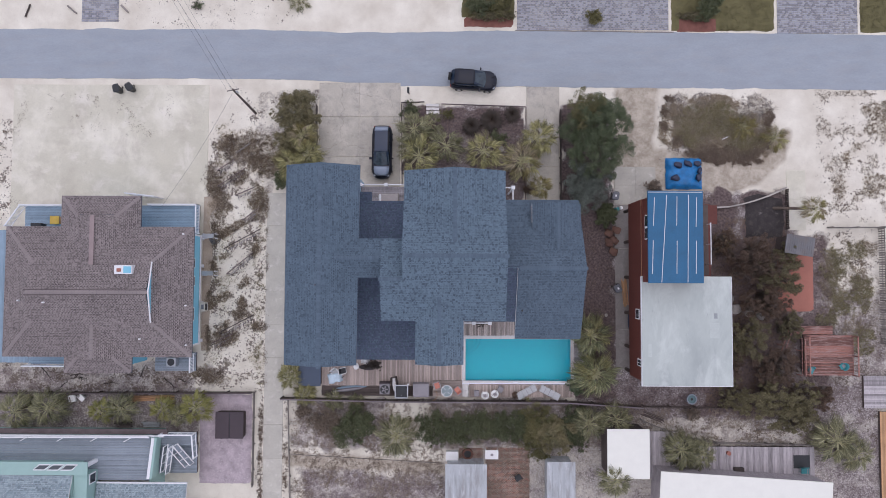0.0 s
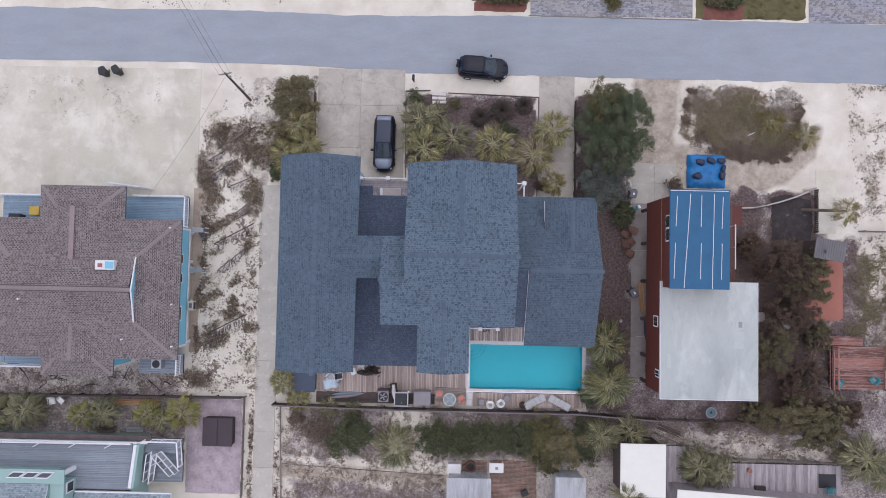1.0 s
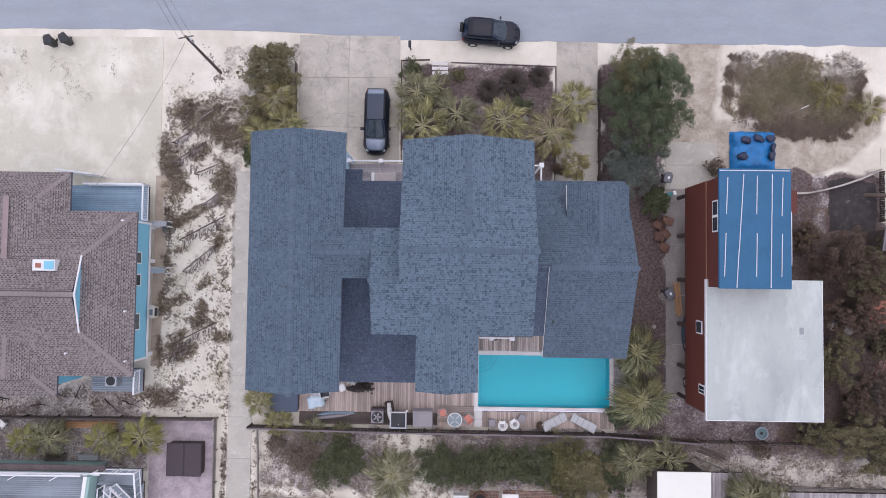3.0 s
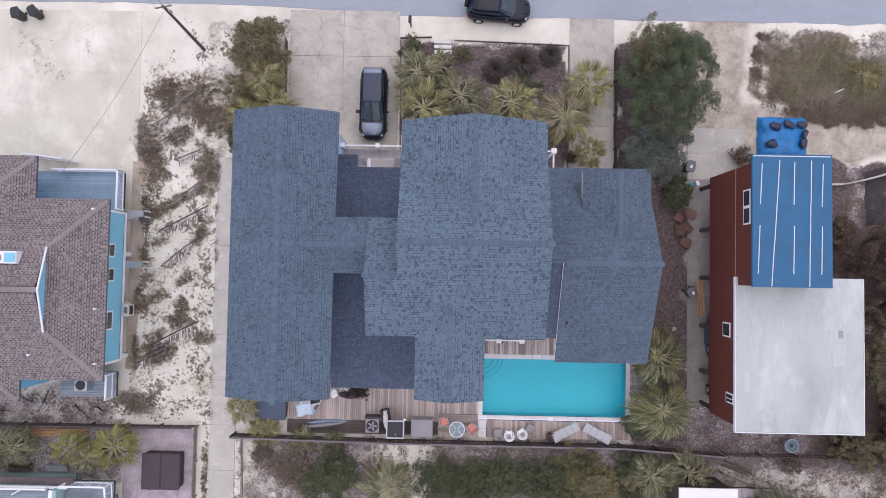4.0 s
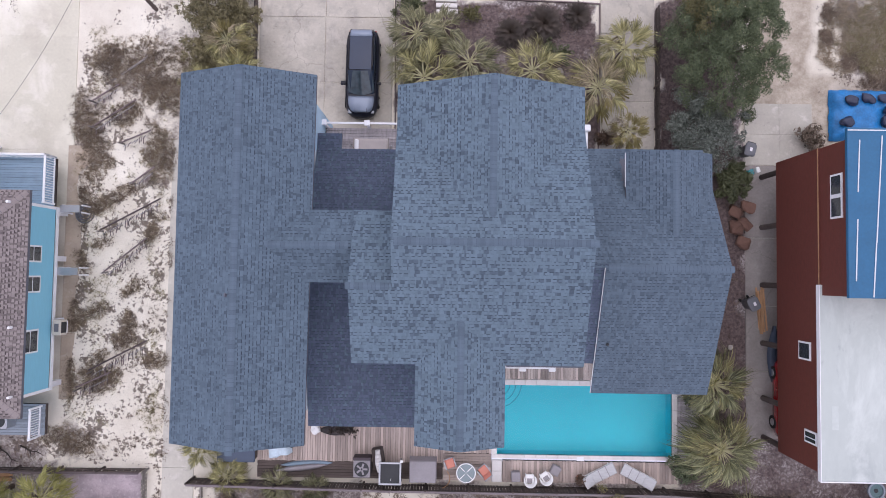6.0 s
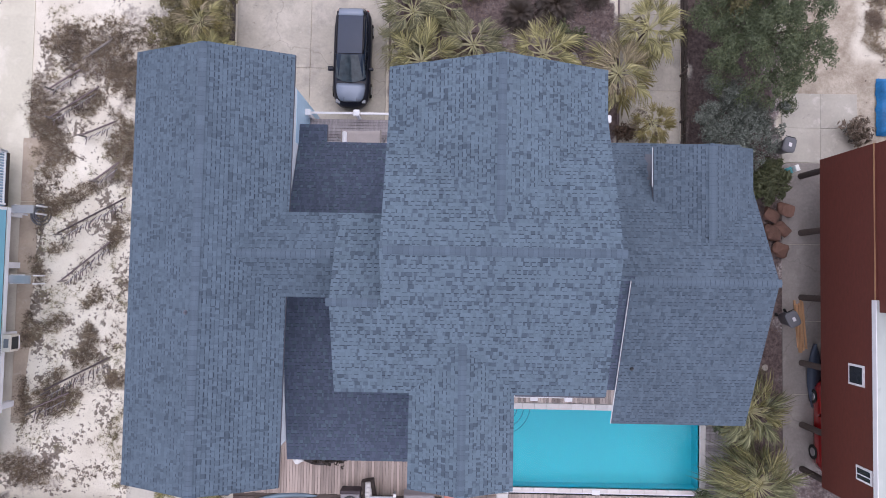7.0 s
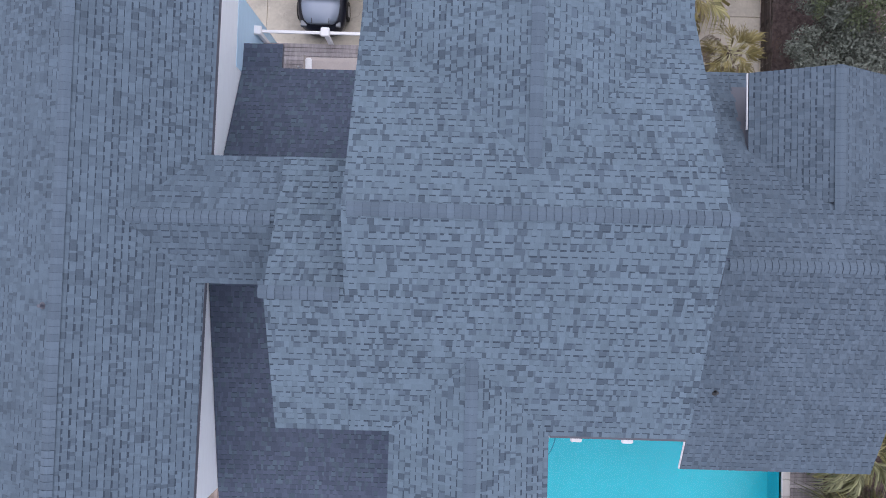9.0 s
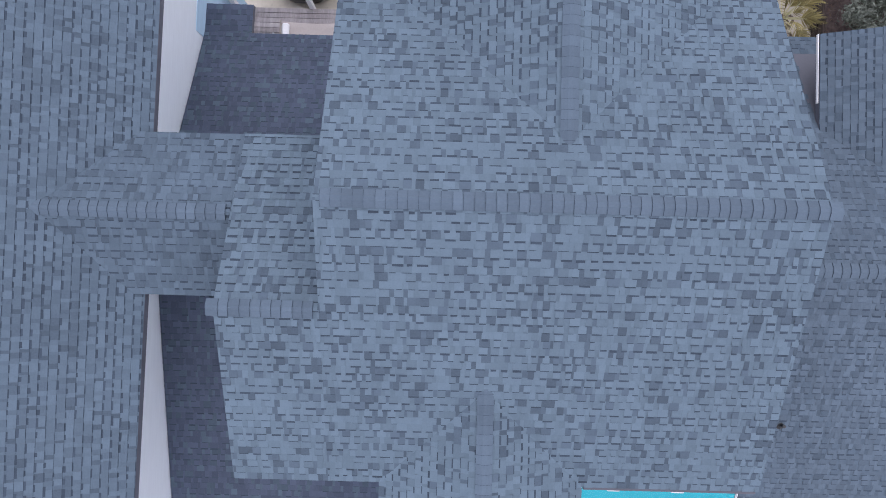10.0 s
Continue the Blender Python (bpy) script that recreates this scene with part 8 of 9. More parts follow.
fence("dark low fence beside the evergreen", [(11.08, 4.2), (11.05, 13.6)], 0.85, M_WOOD_DARK, board=0.15, gap=0.02)
fence("dark red low fence beside the driveway", [(-12.1, 8.0), (-12.15, 14.0)], 0.7, M_WOOD_DARK, board=0.15, gap=0.03)
fence("grey gappy plank fence at the lot edge", [(36.3, 2.4), (41.1, 2.45), (41.1, -8.5)], 0.9, M_WOOD_GREY, board=0.12, gap=0.10)
fence("weathered fence at the back deck", [(18.4, -15.6), (22.0, -17.0), (25.2, -17.6), (34.6, -17.8)], 0.8, M_WOOD_GREY, board=0.16, gap=0.05)


def dune_fence(a, b, label="old slatted sand fence half buried in the dune"):
    root = thing("sand_fence", label, "fence", (a[0], a[1], 0), math.degrees(math.atan2(b[1] - a[1], b[0] - a[0])), "sand fences")
    L = math.hypot(b[0] - a[0], b[1] - a[1])
    me = box_data("slat", 0.045, 0.012, 0.75, M_WOOD_MAUVE)
    n = int(L / 0.12)
    for k in range(n):
        if rng.random() < 0.12:
            continue
        piece("slat", me, root, pose(L * k / n, 0, 0.02, 38 + rng.uniform(-12, 14), rng.uniform(-6, 6), 0))
    tube("wire", (0, -0.25, 0.42), (L, -0.25, 0.42), 0.012, material=M_STEEL, parent=root, seg=5)
    tube("end_post", (0, 0, -0.1), (0, -0.1, 0.9), 0.045, material=M_WOOD_GREY, parent=root)
    tube("fallen_rail", (-0.2, 0.12, 0.2), (L + 0.2, 0.05, 0.24), 0.045, material=M_WOOD_MAUVE, parent=root)
    return root


for a, b in (((-21.3, 6.2), (-19.1, 7.7)), ((-19.6, 5.3), (-18.2, 5.95)), ((-20.6, 0.25), (-17.5, 2.0)), ((-18.9, 3.0), (-17.9, 3.8)), ((-21.4, 7.7), (-20.1, 8.6)), ((-20.3, -2.1), (-18.2, -0.3)), ((-20.9, -7.7), (-18.0, -6.1)), ((-21.6, -8.7), (-20.0, -7.9))):
    dune_fence(a, b)

r = random.Random(77)
for k in range(12):
    br = thing("fallen_branch", "dark dead branch on sandy ground", "branch", (r.uniform(-38, -22.5), r.uniform(-12.9, -11.3), 0.03), r.uniform(-60, 60), "fallen branches")
    bm = bmesh.new()
    L = r.uniform(0.7, 1.9)
    p0 = Vector((-L / 2, 0, 0))
    for i in range(4):
        p1 = p0 + Vector((L / 4, r.uniform(-0.12, 0.12), r.uniform(-0.02, 0.05)))
        tube_bm(bm, p0, p1, 0.045 - 0.008 * i, 0.037 - 0.008 * i, 6)
        if i:
            tube_bm(bm, p0, p0 + Vector((r.uniform(0.1, 0.4), r.choice((-1, 1)) * r.uniform(0.15, 0.4), 0.08)), 0.02, 0.008, 5)
        p0 = p1
    part("limb", bm, M_BARK_DK, br)

hc = thing("hose_coil", "dark coiled hose lying on the dune", "hose", (-21.75, 1.25, 0.12))
for k, rad in enumerate((0.28, 0.42, 0.56)):
    bm = bmesh.new()
    ring_bm(bm, (0.03 * k, -0.02 * k), rad, rad - 0.07, 0.0, 0.07, 22)
    part("loop", bm, M_GREYPLASTIC, hc)

# ---- porch, balcony and court of the blue-roofed house ----
board_deck("porch", "grey-brown boarded entry porch", -7.58, -3.0, 3.95, 5.9, 2.25, M_DECK_GREY, along="x")
pr = thing("railing", "white porch rail with square post caps", "railing", (-7.5, 5.95, 2.25))
box("top_rail", 0.05, 4.3, -0.05, 0.05, 0.88, 0.95, M_WHITE, pr, bevel=0.008)
for x in (0.0, 2.28, 4.28):
    box("post", x - 0.07, x + 0.07, -0.07, 0.07, -2.3, 0.95, M_WHITE, pr, bevel=0.01)
    box("post_cap", x - 0.15, x + 0.15, -0.15, 0.15, 0.95, 1.06, M_WHITE, pr, bevel=0.03)
br = thing("railing", "white balcony rail with square post caps over the pool", "railing", (1.75, -6.1, -0.15))
box("top_rail", 0.0, 2.15, -0.04, 0.04, 7.78, 7.85, M_WHITE, br, bevel=0.008)
for x in (0.78, 2.1):
    box("post", x - 0.045, x + 0.045, -0.045, 0.045, 0.2, 7.85, M_WHITE, br, bevel=0.008)
    box("post_cap", x - 0.15, x + 0.15, -0.15, 0.15, 7.85, 7.96, M_WHITE, br, bevel=0.03)
hm = thing("hammock", "beige canvas hammock with white pillow", "hammock", (-5.0, 4.78, 2.25))
V, F = [], []
for i in range(13):
    for j in range(6):
        u, v = i / 12, j / 5
        V.append((-0.9 + 1.8 * u, -0.38 + 0.76 * v, 0.72 + 0.10 * (2 * u - 1) ** 2 + 0.03 * (2 * v - 1) ** 2))
for i in range(12):
    for j in range(5):
        a = i * 6 + j
        F.append((a, a + 6, a + 7, a + 1))
bed = mesh_part("canvas", V, F, M_BEIGE, hm, smooth=True)
sol = bed.modifiers.new("thickness", "SOLIDIFY")
sol.thickness = 0.02
for s in (-0.92, 0.92):
    tube("spreader_bar", (s, -0.42, 0.83), (s, 0.42, 0.83), 0.03, material=M_WOOD_GREY, parent=hm)
    for j in range(9):
        tube("cord", (s, -0.38 + 0.095 * j, 0.83), (s * 1.09, -0.38 + 0.095 * j, 0.86), 0.008, material=M_BEIGE, parent=hm, seg=5)
    tube("stand_leg", (s * 1.05, 0, 0), (s * 1.2, 0, 0.95), 0.03, material=M_STEEL, parent=hm)
bm = bmesh.new()
box_bm(bm, -0.88, -0.66, -0.33, 0.33, 0.80, 0.92, 0.05)
part("pillow", bm, M_WHITE, hm, "white pillow")
bp = thing("balcony_rail", "white corner post and rail of a balcony", "railing", (6.1, 5.54, 0))
box("post", -0.06, 0.06, -0.06, 0.06, -0.05, 4.42, M_WHITE, bp, bevel=0.01)
box("post_cap", -0.17, 0.17, -0.17, 0.17, 4.42, 4.57, M_WHITE, bp, bevel=0.04)
box("side_rail", -0.05, 0.05, -1.5, -0.06, 4.3, 4.38, M_WHITE, bp)
box("front_rail", -1.2, -0.06, -0.04, 0.04, 4.3, 4.38, M_WHITE, bp)
bush("dark potted shrub beneath the eave", -6.5, -10.45, 0.85, 0.75, 1.4, 700, 0.09, L_CYCAD, 95, twigs=20)
bush("dark potted shrub between house and pool", 3.5, -6.6, 0.6, 0.45, 0.9, 400, 0.08, L_CYCAD, 96, twigs=20)
tw = thing("storage_bag", "crumpled white bag on the deck", "bag", (-7.3, -10.2, 0.25))
leaf_mesh("bag", [(0, 0, 0.25, 0.32, 0.25, 0.28)], 90, 0.3, M_WHITEPL, tw, 4, spiky=1.2)

# ---- deck furniture ----


def spa(label, x0, x1, y0, y1, h, cover, z=0.0, seam=False):
    root = thing("hot_tub", label, "hot tub", ((x0 + x1) / 2, (y0 + y1) / 2, z))
    sx, sy = (x1 - x0) / 2, (y1 - y0) / 2
    box("cabinet", -sx + 0.06, sx - 0.06, -sy + 0.06, sy - 0.06, 0, h - 0.1, M_WOOD_DARK, root, bevel=0.05)
    if seam:
        for a, b in ((-sx, -0.02), (0.02, sx)):
            box("cover_half", a, b, -sy, sy, h - 0.1, h + 0.03, cover, root, bevel=0.04)
        box("seam", -0.02, 0.02, -sy + 0.03, sy - 0.03, h - 0.09, h - 0.01, M_BLACKPLASTIC, root)
    else:
        box("cover", -sx, sx, -sy, sy, h - 0.1, h + 0.03, cover, root, bevel=0.05)
    for s in (-1, 1):
        box("strap", s * sx * 0.55 - 0.04, s * sx * 0.55 + 0.04, -sy - 0.012, -sy + 0.05, h - 0.32, h + 0.034, M_BLACKPLASTIC, root)
    return root


spa("covered hot tub with dark blue vinyl lid", -13.45, -11.35, -12.5, -10.4, 0.9, M_BLUEVINYL)
spa("brown covered hot tub on gravel", -21.05, -18.45, -17.35, -14.9, 0.9, M_BROWNVINYL, 0.03, True)


def lounger(x, y, turn, label):
    root = thing("sun_lounger", label, "lounger", (x, y, 0.25), turn, "sun loungers")
    for s in (-0.3, 0.3):
        box("side_rail", -0.95, 0.95, s - 0.025, s + 0.025, 0.24, 0.30, M_WHITEPL, root)
    for px in (-0.8, 0.75):
        for s in (-0.28, 0.28):
            box("leg", px - 0.03, px + 0.03, s - 0.03, s + 0.03, 0, 0.25, M_WHITEPL, root)
    box("mattress", -0.4, 0.98, -0.32, 0.32, 0.30, 0.38, M_CUSHION, root, bevel=0.03)
    bm = bmesh.new()
    box_bm(bm, -0.62, 0, -0.32, 0.32, 0, 0.08, 0.03, pose(-0.4, 0, 0.31, 0, 24, 0))
    part("backrest", bm, M_CUSHION, root)
    for px in (0.05, 0.5):
        box("seam", px - 0.02, px + 0.02, -0.325, 0.325, 0.372, 0.388, M_GREYCOVER, root)
    return root


lounger(7.75, -13.0, 27, "grey cushioned sun lounger on the deck")
lounger(9.9, -13.05, 153, "grey cushioned sun lounger on the deck")


def tub_chair(x, y, turn, label, shell, seat, z=0.25, group="deck chairs", square=False):
    root = thing("chair", label, "chair", (x, y, z), turn, group)
    for px in (-0.2, 0.2):
        for py in (-0.2, 0.2):
            tube("leg", (px, py, 0), (px * 0.9, py * 0.9, 0.38), 0.022, material=shell, parent=root)
    if square:
        box("seat", -0.27, 0.27, -0.27, 0.27, 0.36, 0.42, shell, root, bevel=0.02)
        box("cushion", -0.24, 0.24, -0.24, 0.24, 0.42, 0.50, seat, root, bevel=0.03)
        bm = bmesh.new()
        box_bm(bm, -0.27, 0.27, 0, 0.05, 0, 0.48, 0.02, pose(0, 0.25, 0.42, -16, 0, 0))
        part("backrest", bm, shell, root)
        bm = bmesh.new()
        box_bm(bm, -0.24, 0.24, -0.05, -0.004, 0.05, 0.42, 0.02, pose(0, 0.25, 0.42, -16, 0, 0))
        part("back_cushion", bm, seat, root)
    else:
        box("seat", -0.24, 0.24, -0.27, 0.22, 0.36, 0.42, shell, root, bevel=0.03)
        # thin grey sheet paints the shade in the hollow of the seat
        box("seat_shade", -0.15, 0.15, -0.05, 0.19, 0.422, 0.43, M_GREYCOVER, root, "painted grey seat shade", 0.003)
        V, F = [], []
        n = 16
        for k in range(n + 1):
            a = radians(-35 + 250 * k / n)
            hgt = 0.62 + 0.18 * math.sin(radians(180 * k / n))
            for rr, zz in ((0.27, 0.40), (0.34, hgt), (0.37, hgt), (0.30, 0.38)):
                V.append((rr * math.cos(a), rr * math.sin(a), zz))
        for k in range(n):
            for j in range(3):
                b = 4 * k + j
                F.append((b, b + 4, b + 5, b + 1))
        mesh_part("shell", V, F, shell, root, smooth=True)
    for s in (-0.29, 0.29):
        box("arm", s - 0.03, s + 0.03, -0.22, 0.24, 0.58, 0.62, shell, root, bevel=0.01) if square else None
    return root


tub_chair(3.88, -13.25, 180, "white plastic tub chair on the deck", M_WHITEPL, M_WHITEPL)
tub_chair(4.75, -13.12, 215, "white plastic tub chair on the deck", M_WHITEPL, M_WHITEPL)
tub_chair(-0.55, -12.45, 20, "metal deck chair with coral cushion", M_STEEL, M_ORANGE, square=True, group="chairs round the glass table")
tub_chair(1.32, -12.8, -140, "metal deck chair with coral cushion", M_STEEL, M_ORANGE, square=True, group="chairs round the glass table")
tub_chair(33.8, -10.75, 60, "teal plastic garden chair on the red deck", M_TEALPL, M_TEALPL, 0.8, "teal garden chairs")
tub_chair(36.7, -10.4, -60, "teal plastic garden chair on the red deck", M_TEALPL, M_TEALPL, 0.8, "teal garden chairs")
tub_chair(33.2, -20.0, 0, "teal plastic chair on the grey deck", M_TEALPL, M_TEALPL, 0.4, "teal garden chairs", square=True)
tub_chair(-10.05, -11.25, 40, "deck chair draped with pale towels", M_WHITEPL, M_CUSHION, square=True)
tub_chair(-9.3, -11.1, 100, "white deck chair with dark strap", M_WHITEPL, M_BLACKPLASTIC, square=True)
tub_chair(7.0, -20.9, 30, "black folding chair on brick", M_BLACKPLASTIC, M_BLACKPLASTIC, 0.05, "black chairs", square=True)
tub_chair(-34.6, -13.9, 10, "white plastic chair behind the fence", M_WHITEPL, M_WHITEPL, 0.0, "white garden chairs", square=True)
tub_chair(-33.8, -13.8, -40, "white plastic chair behind the fence", M_WHITEPL, M_WHITEPL, 0.0, "white garden chairs", square=True)

gt = thing("round_table", "round frosted glass table with metal rim", "table", (0.33, -12.88, 0.25))
tube("tabletop", (0, 0, 0.68), (0, 0, 0.70), 0.52, material=M_GLASSTOP, parent=gt, seg=28)
bm = bmesh.new()
ring_bm(bm, (0, 0), 0.55, 0.51, 0.66, 0.71, 28)
part("rim", bm, M_STEEL, gt)
for k in range(4):
    a = radians(45 + 90 * k)
    tube("leg", (0.3 * math.cos(a), 0.3 * math.sin(a), 0.68), (0.45 * math.cos(a), 0.45 * math.sin(a), 0), 0.022, material=M_STEEL, parent=gt)
    box("spoke", 0.08, 0.5, -0.012, 0.012, 0.701, 0.708, M_STEEL, gt, m=pose(0, 0, 0, 0, 0, 45 + 90 * k))
for x, y, turn in ((3.12, -13.15, 3), (5.32, -12.78, -28)):
    o = thing("ottoman", "taupe square ottoman on the deck", "ottoman", (x, y, 0.25), turn, "ottomans")
    box("body", -0.24, 0.24, -0.26, 0.26, 0.02, 0.34, M_GREYCOVER, o, bevel=0.03)
    box("cushion", -0.25, 0.25, -0.27, 0.27, 0.34, 0.42, M_GREYCOVER, o, bevel=0.03)
gc = thing("covered_grill", "grill under a grey fabric cover", "grill cover", (-2.05, -12.82, 0.25))
rings = [[(-w, -d, z), (w, -d, z), (w, d, z), (-w, d, z)] for w, d, z in ((0.76, 0.62, 0), (0.74, 0.60, 0.75), (0.70, 0.56, 0.84), (0.4, 0.3, 0.87))]
loft("cover", rings, M_GREYCOVER, gc, smooth=False)
for px, py in ((-0.6, -0.58), (0.6, -0.58)):
    box("strap", px - 0.05, px + 0.05, py - 0.06, py, 0.3, 0.7, M_CUSHION, gc)
oc = thing("outdoor_sink", "steel framed outdoor counter with black top", "counter", (-3.85, -12.93, 0.2))
for a, b, c, d in ((-0.62, 0.62, 0.52, 0.62), (-0.62, 0.62, -0.62, -0.52), (-0.62, -0.52, -0.52, 0.52), (0.52, 0.62, -0.52, 0.52)):
    box("rim", a, b, c, d, 0.84, 0.92, M_STEEL, oc, bevel=0.01)
box("top", -0.52, 0.52, -0.52, 0.52, 0.80, 0.86, M_BLACKPLASTIC, oc)
tube("tap", (0.05, -0.3, 0.86), (0.05, -0.3, 1.05), 0.02, material=M_WHITE, parent=oc)
for px in (-0.57, 0.57):
    for py in (-0.57, 0.57):
        box("leg", px - 0.04, px + 0.04, py - 0.04, py + 0.04, 0, 0.84, M_STEEL, oc)
box("towel", 0.55, 0.7, 0.6, 0.75, 0.922, 0.96, M_WHITEPL, oc, "white folded towel", 0.01)
ac = thing("air_conditioner", "outdoor heat pump with round fan", "heat pump", (-5.42, -12.75, 0.18))
box("casing", -0.46, 0.46, -0.46, 0.46, 0, 0.79, M_GREYCOVER, ac, bevel=0.02)
box("back_coil", -0.5, 0.5, 0.462, 0.62, 0, 0.76, M_BROWNVINYL, ac, "dark coil housing", 0.02)
bm = bmesh.new()
ring_bm(bm, (0, 0), 0.40, 0.34, 0.80, 0.83, 24)
part("fan_ring", bm, M_BLACKPLASTIC, ac)
tube("fan_well", (0, 0, 0.79), (0, 0, 0.805), 0.34, material=M_BLACKPLASTIC, parent=ac, seg=22)
for k in range(5):
    box("blade", 0.05, 0.32, -0.05, 0.05, 0.81, 0.82, M_GREYCOVER, ac, m=pose(0, 0, 0, 0, 0, 72 * k))
um = thing("folded_umbrella", "folded cream garden umbrella lying on boxes", "umbrella", (-4.55, -12.2, 0.25), 100)
box("crate", -0.6, 0.5, -0.3, 0.3, 0, 0.55, M_WOOD_DARK, um, bevel=0.02)
bm = bmesh.new()
for q in range(6):
    f = q / 5
    tube_bm(bm, (-0.72 + 0.2 * q, 0.05 - 0.02 * q, 0.67), (-0.52 + 0.2 * q, 0.03 - 0.02 * q, 0.68), 0.07 + 0.11 * math.sin(math.pi * f * 0.8), 0.07 + 0.11 * math.sin(math.pi * min(f + 0.2, 1) * 0.8), 10)
part("canopy", bm, M_OFFWHITE, um, "bundled off-white fabric", True)
for k, (m, w) in enumerate(((M_DECK_BLUE, 0.2), (M_GREYCOVER, 0.17))):
    sb = thing("paddle_board", "narrow pale paddle board on the boards", "board", (-8.6 - 0.25 * k, -12.72 - 0.18 * k, 0.2 + 0.12 * k), 3 + 4 * k, "boards")
    rings = []
    for j in range(11):
        f = -1 + 0.2 * j
        w2 = max(w * (1 - abs(f) ** 2.6), 0.015)
        rings.append([(1.45 * f, -w2, 0.05), (1.45 * f, 0, 0.0), (1.45 * f, w2, 0.05), (1.45 * f, 0, 0.10)])
    loft("deck", rings, m, sb)
pp = thing("planter", "small planter with brown withered weeds", "planter", (6.7, -13.25, 0.25))
tube("pot", (0, 0, 0), (0, 0, 0.3), 0.18, 0.22, M_TERRA, pp, seg=14)
leaf_mesh("foliage", [(0, 0, 0.4, 0.3, 0.28, 0.25)], 260, 0.08, L_BROWN, pp, 8)

# ---- clutter beside the red house ----
r = random.Random(21)
for k, (x, y) in enumerate(((15.6, 1.85), (16.3, 2.15), (16.1, 1.2), (15.6, 0.95), (16.0, 0.1))):
    st = thing("boulder", "blocky orange-brown landscape boulder", "boulder", (x, y, 0), r.uniform(0, 360), "boulders")
    bm = bmesh.new()
    bmesh.ops.create_icosphere(bm, subdivisions=2, radius=0.54)
    for v in bm.verts:
        v.co = Vector([math.copysign(abs(c / 0.54) ** 0.62 * 0.40, c) for c in v.co])
        v.co *= 0.85 + 0.45 * noise.noise(v.co * 2.4 + Vector((k, 0, 0)))
        v.co.z = v.co.z * 0.6 + 0.2
        v.co.y *= 1.2
    part("rock", bm, M_ROCK, st)
for k, (x, y, s) in enumerate(((5.45, 9.9, 0.36), (27.0, -4.3, 0.5), (27.6, -5.3, 0.6), (28.8, -5.6, 0.55), (29.9, -5.8, 0.6), (26.5, -3.2, 0.45), (15.3, -5.9, 0.2), (14.6, -8.9, 0.18))):
    st = thing("stone", "pale weathered stone on the ground", "stone", (x, y, 0), r.uniform(0, 360), "pale stones")
    bm = bmesh.new()
    bmesh.ops.create_icosphere(bm, subdivisions=2, radius=s)
    for v in bm.verts:
        v.co *= 0.8 + 0.4 * noise.noise(v.co * 2.0 + Vector((0, k, 0)))
        v.co.z *= 0.45
    part("rock", bm, M_STONE, st, smooth=True)


def lumber_stack(label, x, y, L, turn, n, z=0.0, material=M_LUMBER):
    root = thing("lumber_stack", label, "lumber", (x, y, z), turn)
    me = box_data("plank_%s_%d" % (material.name, int(L * 10)), 0.09, L, 0.05, material, 0.004)
    for k in range(n):
        piece("plank", me, root, pose((k % 4) * 0.125 - 0.19 + rng.uniform(-0.02, 0.02), rng.uniform(-0.15, 0.15), 0.055 * (k // 4), 0, 0, rng.uniform(-2, 2)))
    return root


lumber_stack("fresh orange lumber stacked on concrete", 17.1, -3.75, 2.4, 4, 7, 0.03)
lumber_stack("orange lumber stacked along a fence", -27.4, -13.85, 4.0, 92, 10)
lumber_stack("old brown planks on soil", 19.6, -15.3, 2.0, 70, 6, material=M_WOOD_DARK)
hr = thing("hose_reel", "white and green hose reel cart", "hose reel", (16.6, 4.2, 0), 20)
box("frame", -0.6, 0.1, -0.14, 0.14, 0.1, 0.16, M_STEEL, hr)
tube("drum", (-0.3, -0.16, 0.35), (-0.3, 0.16, 0.35), 0.22, material=M_TEALPL, parent=hr, seg=14)
box("housing", 0.0, 0.22, -0.16, 0.16, 0.1, 0.6, M_WHITEPL, hr, bevel=0.03)
for s in (-0.2, 0.2):
    tube("wheel", (-0.5, s - 0.02, 0.12), (-0.5, s + 0.02, 0.12), 0.12, material=M_TYRE, parent=hr, seg=12)
ky = thing("kayak", "dark blue kayak under the raised house", "kayak", (17.65, -6.2, 0.0), 88)
rings = []
for j in range(13):
    f = -1 + j / 6
    w2 = max(0.36 * (1 - abs(f) ** 2.4), 0.02)
    zt = 0.34 + 0.1 * f * f
    rings.append([(1.6 * f, -w2, zt - 0.08), (1.6 * f, -w2 * 0.5, 0.02 + 0.1 * f * f), (1.6 * f, w2 * 0.5, 0.02 + 0.1 * f * f), (1.6 * f, w2, zt - 0.08), (1.6 * f, 0, zt)])
loft("hull", rings, M_BLUEVINYL, ky)

# tarpaulin heap
tp = thing("tarpaulin", "bright blue tarpaulin spread over a pile", "tarpaulin", (22.75, 7.55, 0))
V, F = [], []
nx, ny = 30, 24
for j in range(ny + 1):
    for i in range(nx + 1):
        u, v = i / nx * 2 - 1, j / ny * 2 - 1
        e = 1 - max(abs(u), abs(v)) ** 6
        z = 0.04 + 0.62 * max(e, 0) * (0.75 + 0.35 * noise.noise(Vector((u * 2.1, v * 2.1, 3)))) + 0.07 * noise.noise(Vector((u * 6, v * 6, 8))) + 0.03 * noise.noise(Vector((u * 17, v * 17, 8)))
        z += 0.05 * abs(noise.noise(Vector((u * 1.5 + v * 5, v * 1.2, 6)))) * e
        V.append((u * 1.72 + 0.06 * noise.noise(Vector((v * 3, 1, 4))), v * 1.5 + 0.06 * noise.noise(Vector((u * 3, 7, 4))), max(z, 0.015)))
for j in range(ny):
    for i in range(nx):
        a = j * (nx + 1) + i
        F.append((a, a + 1, a + nx + 2, a + nx + 1))
mesh_part("sheet", V, F, M_TARP, tp, smooth=True)
